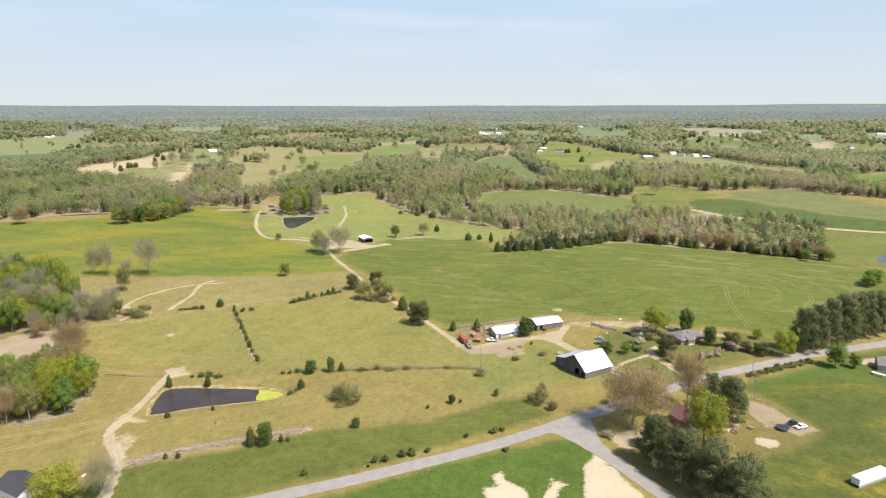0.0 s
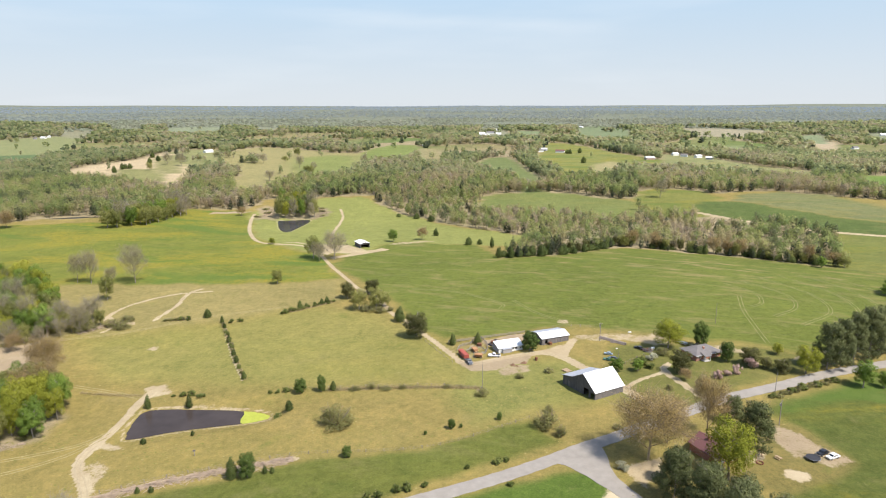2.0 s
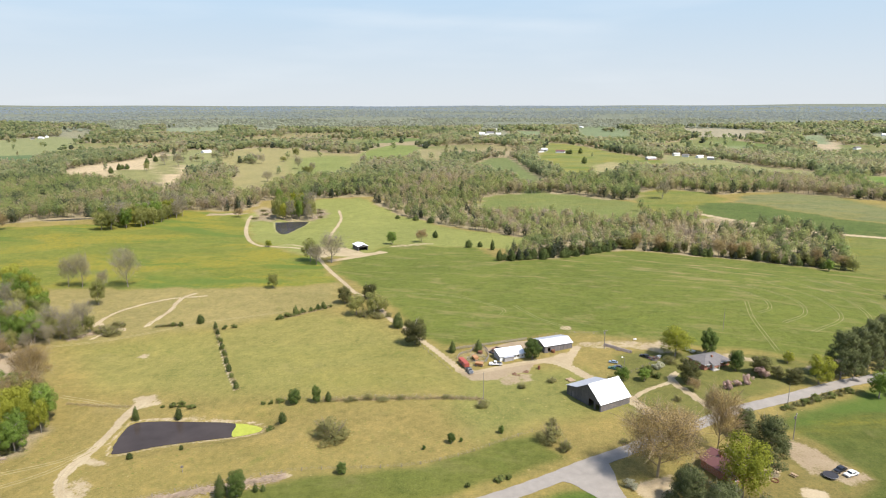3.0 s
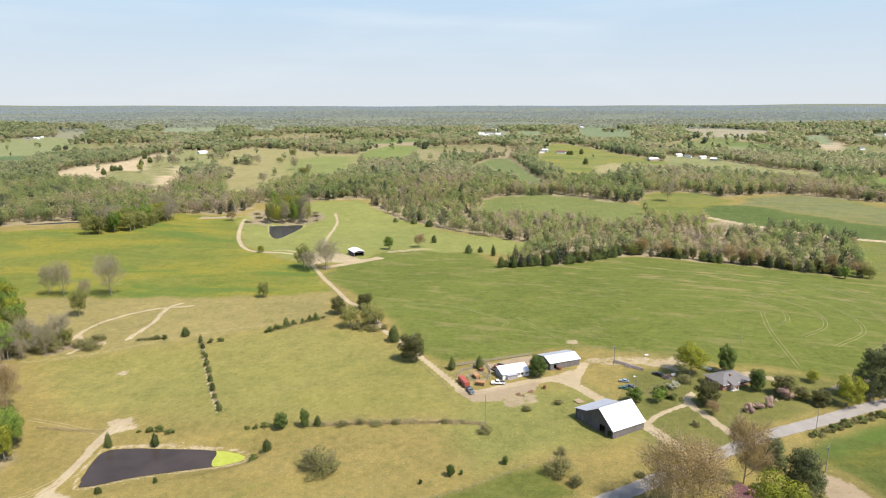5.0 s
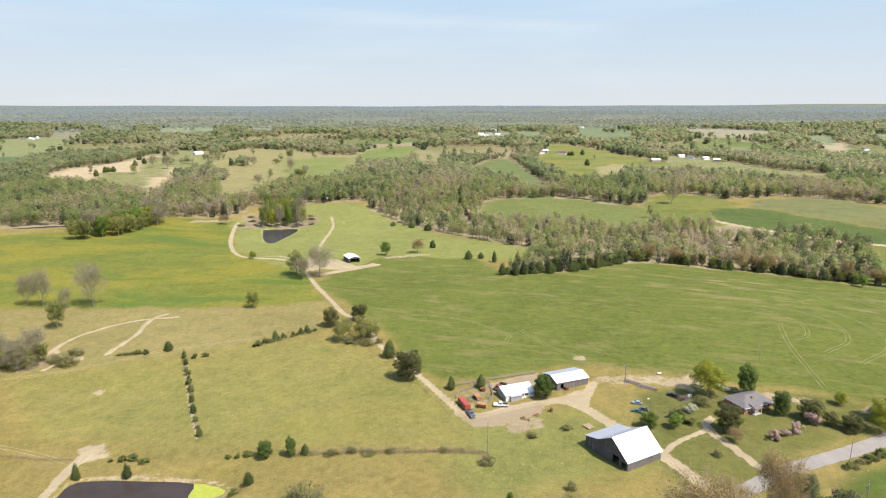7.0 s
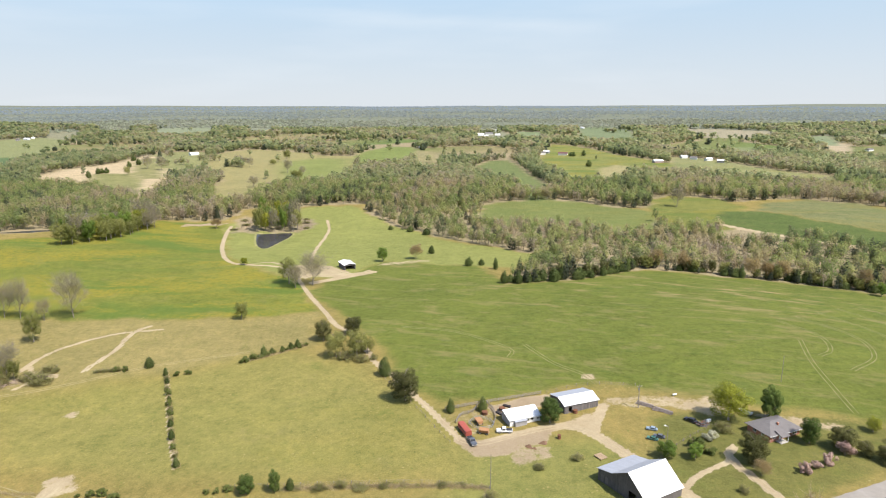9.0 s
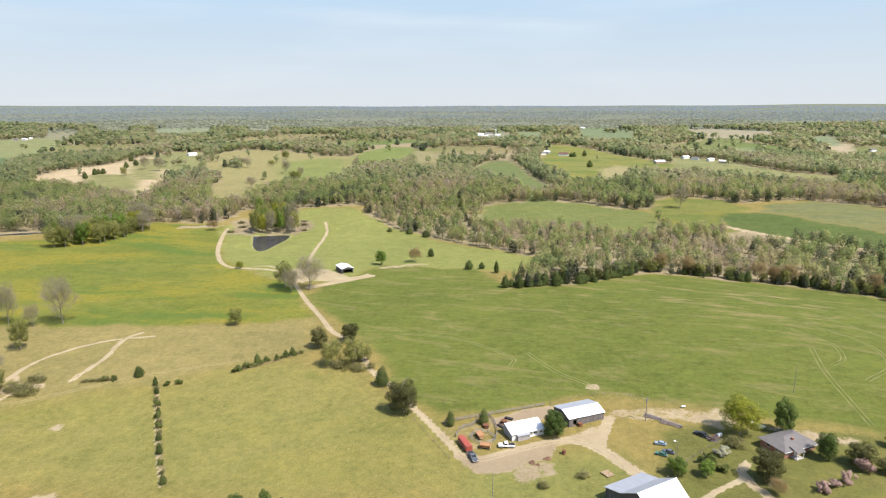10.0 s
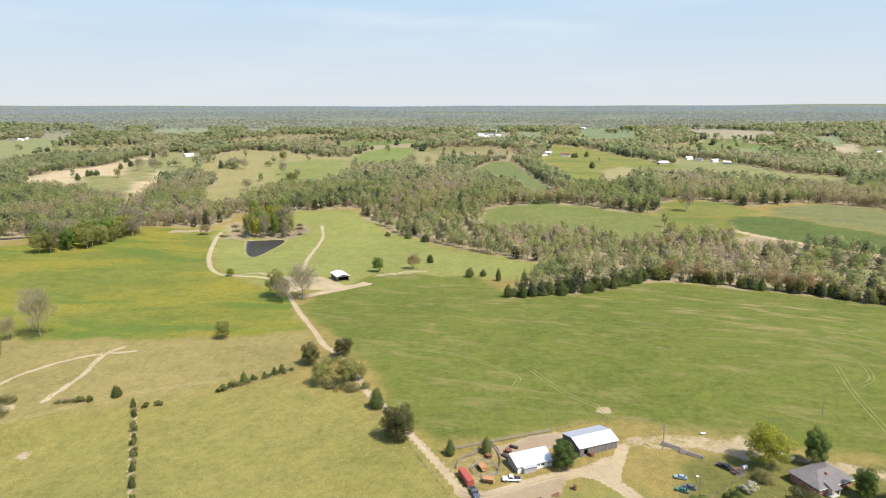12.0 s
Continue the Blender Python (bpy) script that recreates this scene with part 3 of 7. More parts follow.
TWIN_TRACKS = [
    [(-196, 329), (-173, 337), (-154, 347), (-134, 359), (-112, 366), (-88, 373)],
    [(-158.6, 209.7), (-143.8, 215.5), (-127.5, 224.4), (-121.2, 233.9)],
    [(-152.6, 200.8), (-140.4, 206.4), (-127.9, 216.9), (-120.8, 230.8)],
    [(-158, 276), (-141.1, 270.6), (-123.8, 263.4)],
]
BARE_PATCHES = [
    ([(9, 288), (28, 288), (40, 293), (38, 284), (26, 278), (14, 276)], 0.75, 0.9),
    ([(26, 280), (40, 282), (40, 274), (28, 270)], 0.62, 1.0),
    ([(47, 297), (55, 292), (61, 303), (57, 305), (52, 301)], 0.85, 0.0),
    ([(3, 300), (13, 291), (22, 297), (24, 302), (23, 309), (12, 309), (2, 308)], 0.42, 0.6),
    ([(24, 305), (40, 309), (47, 313), (46, 320.5), (30, 316), (20, 313)], 0.95, 0.75),
    ([(66, 312), (86, 306), (104, 300), (104, 310), (84, 316), (68, 318)], 0.58, 0.0),
    ([(88, 306), (100, 298), (108, 300), (104, 312)], 0.66, 0.2),
    ([(112, 300), (128, 296), (142, 287), (138, 284), (124, 292)], 0.66, 0.3),
    ([(-226, 309), (-214, 319), (-199, 326), (-194, 304), (-197, 282), (-205, 262), (-240, 270)], 0.72, 0.8),
    ([(-120, 262), (-128, 272), (-118, 276), (-113, 268)], 0.66, 0.0),
    ([(-114, 204), (-118, 211), (-114, 214), (-108, 206), (-105, 192)], 0.6, 0.0),
    ([(-116, 251), (-104, 258), (-86, 255), (-66, 245), (-60, 241), (-66, 240), (-88, 250)], 0.42, 0.1),
    ([(-124, 228), (-113, 224), (-109, 222), (-114, 220), (-122, 222)], 0.7, 0.0),
    ([(15.4, 176.1), (19.5, 177.8), (20.3, 173.2), (23.8, 169.2), (23.9, 163.1), (23.3, 158.4), (12.8, 159.1), (12.7, 164.1), (12.9, 168.9), (16.6, 170.0)], 0.8, -1.0),
    ([(33.2, 172.4), (37.7, 169.2), (34.4, 166.0), (32.5, 161.5), (28.4, 161.1), (29.8, 164.8)], 0.75, -1.0),
    ([(50.5, 185.4), (53.8, 182.1), (51.4, 178.1), (54.8, 177.0), (56.7, 171.3), (58.3, 163.4), (57.0, 157.4), (40.4, 157.3), (44.1, 172.7), (45.1, 177.2), (48.8, 181.1)], 0.85, -0.8),
    ([(56, 196), (64, 200), (72, 204), (68, 194), (60, 186)], 0.75, 0.2),
    ([(97, 202), (101, 206), (105, 204), (104, 200), (99, 199)], 0.85, 0.0),
    ([(104.5, 191), (108, 193.6), (112, 192.2), (111.5, 189), (107, 188.3)], 1.0, -0.4),
    ([(117, 222), (127, 206), (131, 200), (122, 197), (114, 202), (110, 212)], 0.64, 1.0),
    ([(-145, 321), (-141, 321), (-140, 317), (-146, 316)], 0.7, 0.0),
    ([(-180, 353), (-168, 356), (-166, 352), (-178, 349)], 0.72, 0.0),
    ([(-160, 537), (-124, 546), (-104, 535), (-98, 500), (-70, 506), (-60, 520), (-90, 545), (-104, 540), (-122, 550)], 0.68, 0.1),
    ([(-66, 500), (-44, 521), (-46, 526), (-70, 512)], 0.75, 0.0),
    ([(-45, 540), (-30, 540), (-5, 552), (-6, 558), (-40, 548)], 0.55, 0.0),
    ([(-248, 690), (-215, 700), (-212, 715), (-246, 705)], 0.7, 0.9),
    ([(60, 337), (66, 336), (66, 332), (60, 333)], 0.75, 0.0),
    ([(181, 257), (196, 266), (206, 268), (208, 262), (188, 253)], 0.8, 0.0),
    ([(150, 276), (165, 282), (185, 287), (200, 292), (190, 296), (160, 286)], 0.6, 0.6),
]
ground = make_ground()


def drape(pts, width, lift, name, mat, label, taper=None):
    """A strip of road laid over the land along a line; taper: widths along it."""
    line = curve(pts, 1.6)
    bm = bmesh.new()
    spots, rise = [], []
    for i, (x, y) in enumerate(line):
        ax, ay = line[max(0, i - 1)]
        bx, by = line[min(len(line) - 1, i + 1)]
        n = Vector((-(by - ay), bx - ax, 0)).normalized()
        w = width if taper is None else taper(i / (len(line) - 1), width)
        for k in range(7):
            u = (k / 6 - 0.5) * w
            jag = 0.12 * math.sin(i * 1.7 + k) if k in (0, 6) else 0
            spots.append((x + n.x * (u + jag), y + n.y * (u + jag)))
            rise.append(lift + 0.06 * (1 - abs(2 * u / w) ** 2))
    tops = heights(spots) + np.array(rise)
    rows = []
    for i in range(len(line)):
        row = [bm.verts.new((*spots[7 * i + k], tops[7 * i + k])) for k in range(7)]
        # the slab's skirts reach down into the ground
        a, b = row[0].co, row[-1].co
        rows.append([bm.verts.new((a.x, a.y, a.z - 0.3))] + row + [bm.verts.new((b.x, b.y, b.z - 0.3))])
    for r, s in zip(rows, rows[1:]):
        for k in range(len(r) - 1):
            bm.faces.new((r[k], s[k], s[k + 1], r[k + 1]))
    bmesh.ops.recalc_face_normals(bm, faces=bm.faces)
    me = bpy.data.meshes.new(name)
    bm.to_mesh(me)
    bm.free()
    me.materials.append(mat)
    return tagged(new(name, me), label, "road", kind="structure")


ROAD = [(-900, -160), (-500, -10), (-260, 90), (-140, 138), (-95, 152), (-48.6, 167), (-23.8, 174.8), (1, 184.6), (19, 192.9), (34.3, 201.4), (47, 209.4), (59.4, 216.1), (73.2, 224.5), (88.9, 232.6), (108.7, 243.3), (125.5, 250), (136.4, 254.4), (157, 263.5), (173.8, 269.7), (208, 281.5), (260, 300), (330, 318), (520, 350), (900, 380)]
drape(ROAD, 5.6, 0.10, "road", M_ASPHALT, "pale worn asphalt country road without markings")
drape([(43.5, 207.6), (46, 203.3), (48, 197.5), (50.6, 190.6), (54.8, 182.7), (59.5, 173.1), (65, 163), (74, 145), (86, 120), (120, 40), (180, -110), (260, -330)], 5.2, 0.085, "road", M_ASPHALT,
      "pale asphalt side road that flares into the junction", lambda u, w: w + 17 * math.exp(-(u * 58) ** 1.5))


def water(pts, level, name, mat, label):
    bm = bmesh.new()
    c = bm.verts.new((sum(p[0] for p in pts) / len(pts), sum(p[1] for p in pts) / len(pts), level))
    ring = [bm.verts.new((*p, level)) for p in pts]
    for a, b in zip(ring, ring[1:] + ring[:1]):
        bm.faces.new((c, a, b))
    bmesh.ops.recalc_face_normals(bm, faces=bm.faces)
    me = bpy.data.meshes.new(name)
    bm.to_mesh(me)
    bm.free()
    me.materials.append(mat)
    ob = tagged(new(name, me), label, "pond", kind="structure")
    for p in me.polygons:
        if p.normal.z < 0:
            p.flip()
    return ob


water(POND, -10.6, "water", M_WATER, "still dark brown farm pond with bare banks")
water(POND_FAR, -14.2, "water", M_WATER2, "grey farm pond at the edge of a grove")
water(POND_WEST, -5.6, "water", M_WATER2, "narrow dark pond along a wood's edge")
water(POND_EAST, -7.6, "water", M_WATER2, "small blue pond in a meadow")
SCUM = [(-77.4, 251.4), (-71.3, 250.2), (-66.0, 247.8), (-65.1, 245.0), (-69.0, 242.1), (-74.3, 240.2), (-76.3, 244.2), (-76.1, 248.1)]
tagged(water(curve(SCUM + SCUM[:1])[:-1], -10.594, "duckweed_mat", M_SCUM, "bright yellow-green duckweed covering one end of the pond"), category="duckweed")


# pale wheel lines that the tractor left in the hay field
M_TRAM = simple("flattened_straw", (0.20, 0.188, 0.075), 0.95, spread=0.3, scale=0.35)
TRAMS = [
    [(169, 366), (160.3, 341.1), (154.5, 314.2), (151.3, 296.9)],
    [(173, 394), (181, 372), (176, 354), (167, 347)],
    [(186, 402), (198, 372), (191, 347), (172, 332)],
    [(203, 412), (214, 375), (207, 342), (180, 320)],
    [(220, 422), (230, 380), (221, 340), (190, 312)],
    [(236, 427), (246, 385), (235, 340), (200, 309)],
    [(252, 430), (262, 388), (250, 340), (214, 310)],
    [(42, 372), (52, 350), (62, 338), (66, 328)],
    [(-18, 402), (10, 392), (34, 368), (33, 357)],
]


def wheel_lines(pts, mat=None, label="pair of pale tractor wheel lines in green hay", wide=0.22):
    bm = bmesh.new()
    line = curve(pts, 2.5)
    for side in (-0.85, 0.85):
        spots, lift = [], []
        for i, (x, y) in enumerate(line):
            ax, ay = line[max(0, i - 1)]
            bx, by = line[min(len(line) - 1, i + 1)]
            n = Vector((-(by - ay), bx - ax, 0)).normalized()
            w = wide + 0.08 * math.sin(i * 1.3 + side)
            for u, dz in ((side - w, -0.05), (side - w * 0.6, 0.045), (side + w * 0.6, 0.045), (side + w, -0.05)):
                spots.append((x + n.x * u, y + n.y * u))
                lift.append(dz)
        tops = heights(spots) + np.array(lift)
        verts = [bm.verts.new((*q, z)) for q, z in zip(spots, tops)]
        for i in range(len(line) - 1):
            for k in range(3):
                bm.faces.new((verts[4 * i + k], verts[4 * i + 4 + k], verts[4 * i + 5 + k], verts[4 * i + 1 + k]))
    bmesh.ops.recalc_face_normals(bm, faces=bm.faces)
    me = bpy.data.meshes.new("wheel_track")
    bm.to_mesh(me)
    bm.free()
    me.materials.append(mat or M_TRAM)
    tagged(new("wheel_track", me), label, "wheel track", kind="structure")


for pts in TRAMS:
    wheel_lines(pts)
M_RUT = simple("pale_dirt_ruts", (0.35, 0.282, 0.175), 0.95, spread=0.22, scale=0.5)
M_FAINT = simple("worn_grass_ruts", (0.275, 0.225, 0.10), 0.95, spread=0.25, scale=0.5)
for pts, mat in [(t, M_FAINT) for t in TWIN_TRACKS] + [(BARE_TRACKS[0][0], M_RUT), (BARE_TRACKS[2][0], M_RUT), (LANE, M_RUT), (LOOP, M_RUT), (BARE_TRACKS[8][0], M_RUT)]:
    wheel_lines(pts, mat, "pair of pale wheel ruts worn through grass", 0.30)

# ---------------------------------------------------------------- woods
def cards(rng, n, size, blobs, flat=0.0, ruffle=0.55, clump=0.75, shell=0.25, up=0.4):
    """Leaf clumps in a few overlapping puffs (x, y, z, rx, rz): small free triangles with an uneven outline.
    Gives the triangles and their shading normals, which round off each puff (clump) and the whole crown."""
    blobs = np.array(blobs, float)
    w = blobs[:, 3] ** 2 * blobs[:, 4]
    which = rng.choice(len(blobs), n, p=w / w.sum())
    d = rng.normal(size=(n, 3))
    d /= np.linalg.norm(d, axis=1)[:, None]
    r = rng.uniform(shell, 1.0, n) ** 0.45
    b = blobs[which]
    p = b[:, :3] + d * r[:, None] * np.stack([b[:, 3], b[:, 3], b[:, 4]], 1)
    # each card leans outwards, with much scatter
    nrm = d + rng.normal(size=(n, 3)) * ruffle + np.array([0, 0, 0.35 + flat])
    nrm /= np.linalg.norm(nrm, axis=1)[:, None]
    t = np.cross(nrm, rng.normal(size=(n, 3)))
    t /= np.linalg.norm(t, axis=1)[:, None] + 1e-9
    u = np.cross(nrm, t)
    s = size * rng.uniform(0.6, 1.45, n)[:, None]
    v = np.stack([p + s * t, p - 0.55 * s * t + 0.8 * s * u, p - 0.5 * s * t - 0.85 * s * u], 1)
    heart = (blobs[:, :3] * w[:, None]).sum(0) / w.sum()
    out = (p - heart) / (np.std(p, axis=0) * 1.9 + 1e-6)
    soft = clump * d + (1 - clump) * out + rng.normal(size=(n, 3)) * 0.12 + np.array([0, 0, up])
    soft /= np.linalg.norm(soft, axis=1)[:, None] + 1e-9
    face = np.cross(v[:, 1] - v[:, 0], v[:, 2] - v[:, 0])
    away = (face * soft).sum(1) < 0
    v[away] = v[away][:, ::-1]
    return v, soft


def stick(a, b, ra, rb, n=4):
    """Side faces of a tapered limb as quads."""
    a, b = np.array(a, float), np.array(b, float)
    d = (b - a) / (np.linalg.norm(b - a) + 1e-9)
    s = np.cross(d, [0.3, 0.9, 0.2])
    s /= np.linalg.norm(s)
    t = np.cross(d, s)
    ang = np.arange(n) * 2 * np.pi / n
    ring = np.cos(ang)[:, None] * s + np.sin(ang)[:, None] * t
    lo, hi = a + ra * ring, b + rb * ring
    return np.stack([np.stack([lo[i], lo[(i + 1) % n], hi[(i + 1) % n], hi[i]]) for i in range(n)])


def soup(name, faces, mats):
    """One mesh from free polygons: faces is a list of (array of n x k x 3, material slot, tint per polygon or None, shading normals or None)."""
    me = bpy.data.meshes.new(name)
    nv = sum(f.shape[0] * f.shape[1] for f, _, _, _ in faces)
    npoly = sum(f.shape[0] for f, _, _, _ in faces)
    co = np.concatenate([f.reshape(-1, 3) for f, _, _, _ in faces])
    sizes = np.concatenate([np.full(f.shape[0], f.shape[1]) for f, _, _, _ in faces])
    me.vertices.add(nv)
    me.vertices.foreach_set("co", co.ravel())
    me.loops.add(nv)
    me.loops.foreach_set("vertex_index", np.arange(nv))
    me.polygons.add(npoly)
    me.polygons.foreach_set("loop_start", np.concatenate([[0], np.cumsum(sizes)[:-1]]))
    me.update(calc_edges=True)
    me.polygons.foreach_set("material_index", np.concatenate([np.full(f.shape[0], s) for f, s, _, _ in faces]))
    if any(t is not None for _, _, t, _ in faces):
        tint = np.concatenate([np.repeat(t, f.shape[1]) if t is not None else np.zeros(f.shape[0] * f.shape[1]) for f, _, t, _ in faces])
        me.attributes.new("tint", "FLOAT", "POINT").data.foreach_set("value", tint)
    if any(m is not None for _, _, _, m in faces):
        rows = []
        for f, _, _, m in faces:
            if m is None:
                m = np.cross(f[:, 1] - f[:, 0], f[:, 2] - f[:, 0])
                m = m / (np.linalg.norm(m, axis=1)[:, None] + 1e-12)
            rows.append(np.repeat(m, f.shape[1], axis=0))
        me.attributes.new("custom_normal", "FLOAT_VECTOR", "POINT").data.foreach_set("vector", np.concatenate(rows).astype(np.float32).ravel())
    for m in mats:
        me.materials.append(m)
    return me


def template(rng, kind, n, size):
    """A unit-height tree: cards with their normals, and limbs. Kinds: round, tall, bare, cedar."""
    if kind == "cedar":
        blobs = [(0, 0, 0.22, 0.24, 0.2), (0, 0, 0.42, 0.2, 0.2), (0, 0, 0.62, 0.15, 0.18), (0, 0, 0.82, 0.08, 0.16)]
        return *cards(rng, n, size * 1.15, blobs, ruffle=0.3, clump=0.8, shell=0.5), stick((0, 0, -0.03), (0, 0, 0.5), 0.025, 0.01, 3)
    low, wide = {"round": (0.20, 0.26), "tall": (0.14, 0.17), "bare": (0.22, 0.24)}[kind]
    k = 8
    blobs = []
    for i in range(k):
        f = (i + 0.5) / k
        a = i * 2.4 + rng.uniform(0, 1)
        zc = low + 0.08 + (0.84 - low) * f
        rr = wide * math.sqrt(max(0.1, 1 - ((zc - 0.55) / 0.47) ** 2)) * rng.uniform(0.55, 1.05)
        blobs.append((rr * math.cos(a), rr * math.sin(a), zc, rng.uniform(0.12, 0.2) * (0.85 if kind == "tall" else 1.0), rng.uniform(0.10, 0.17)))
    blobs.append((0, 0, 0.58, wide * 0.8, 0.26))
    limbs = [stick((0, 0, -0.03), (0, 0, 0.8), 0.021, 0.006, 3)]
    for i in range(4 if kind != "bare" else 11):
        a = i * 2.1 + rng.uniform(0, 1)
        limbs.append(stick((0, 0, 0.2 + 0.045 * i), (0.22 * math.cos(a), 0.22 * math.sin(a), 0.58 + 0.04 * i), 0.012, 0.005, 3))
    return *cards(rng, n, size * 1.2, blobs, ruffle=0.25, clump=0.3, shell=0.6, up=0.5), np.concatenate(limbs)


def forest(name, label, xy, height, tint, kinds, n, size, seed, spread=1.0, limbs=True, mat=None):
    """Trees past counting, joined into one mesh: places, heights, tints 0..1 (evergreen, green, fresh, tan, grey) and kind names."""
    rng = np.random.default_rng(seed)
    z = land(xy[:, 0], xy[:, 1])
    faces = []
    for kind in sorted(set(kinds)):
        pick = np.where(kinds == kind)[0]
        for v in range(6):
            mine = pick[v::6]
            if not len(mine):
                continue
            m = int(n * {"cedar": 1.0, "round": 0.62, "tall": 0.60, "bare": 0.30}[kind])
            c, nrm, l = template(rng, kind, m, size)
            ang = rng.uniform(0, 2 * np.pi, len(mine))
            h = height[mine]
            wd = h * spread * rng.uniform(0.8, 1.3, len(mine))
            ca, sa = np.cos(ang)[:, None], np.sin(ang)[:, None]
            turned = np.stack([nrm[None, :, 0] * ca - nrm[None, :, 1] * sa, nrm[None, :, 0] * sa + nrm[None, :, 1] * ca, np.repeat(nrm[None, :, 2], len(mine), 0)], -1).reshape(-1, 3)
            ca, sa = ca[..., None], sa[..., None]
            for geo, slot in ((c, 0), (l, 1)) if limbs else ((c, 0),):
                g = geo[None]
                out = np.stack([
                    (g[..., 0] * ca - g[..., 1] * sa) * wd[:, None, None] + xy[mine, 0][:, None, None],
                    (g[..., 0] * sa + g[..., 1] * ca) * wd[:, None, None] + xy[mine, 1][:, None, None],
                    g[..., 2] * h[:, None, None] + z[mine][:, None, None]], -1)
                t = np.repeat(tint[mine], geo.shape[0]) if slot == 0 else np.zeros(len(mine) * geo.shape[0])
                faces.append((out.reshape(-1, geo.shape[1], 3), slot, t, turned if slot == 0 else None))
    me = soup(name, faces, [mat or M_WOODS, M_STEM])
    return tagged(new(name, me), label, "woodland", kind="stuff")


def scatter(seed, box, spacing):
    rng = np.random.default_rng(seed)
    gx, gy = np.meshgrid(np.arange(box[0], box[2], spacing), np.arange(box[1], box[3], spacing))
    p = np.stack([gx.ravel(), gy.ravel()], 1)
    return p + rng.uniform(-0.5, 0.5, p.shape) * spacing, rng


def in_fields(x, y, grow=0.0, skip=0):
    """On a far field; skip leaves out the two green ones that a belt of trees half hides from the camera."""
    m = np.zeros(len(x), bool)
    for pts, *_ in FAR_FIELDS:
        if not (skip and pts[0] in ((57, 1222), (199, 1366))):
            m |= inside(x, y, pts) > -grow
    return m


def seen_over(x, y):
    """Open land, and a strip towards the camera left treeless to keep each field in view."""
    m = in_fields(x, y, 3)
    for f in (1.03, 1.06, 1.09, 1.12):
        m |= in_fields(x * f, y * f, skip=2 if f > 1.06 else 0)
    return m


def species(rng, n, x, y):
    """Groves of a kind: tint from slow waves over the land plus scatter."""
    wave = 0.5 + 0.25 * np.sin(x / 61 + y / 143 + 1.0) + 0.25 * np.sin(x / 27 - y / 88)
    base = 0.30 + 0.44 * wave + rng.normal(0, 0.16, n)
    base = np.where(rng.uniform(size=n) < 0.10, rng.uniform(0.02, 0.14, n), base)
    return np.clip(base, 0.02, 0.99)


def kinds_for(rng, tint):
    k = np.where(tint < 0.16, "cedar", np.where(tint > 0.76, "bare", np.where(rng.uniform(size=len(tint)) < 0.5, "round", "tall")))
    return k


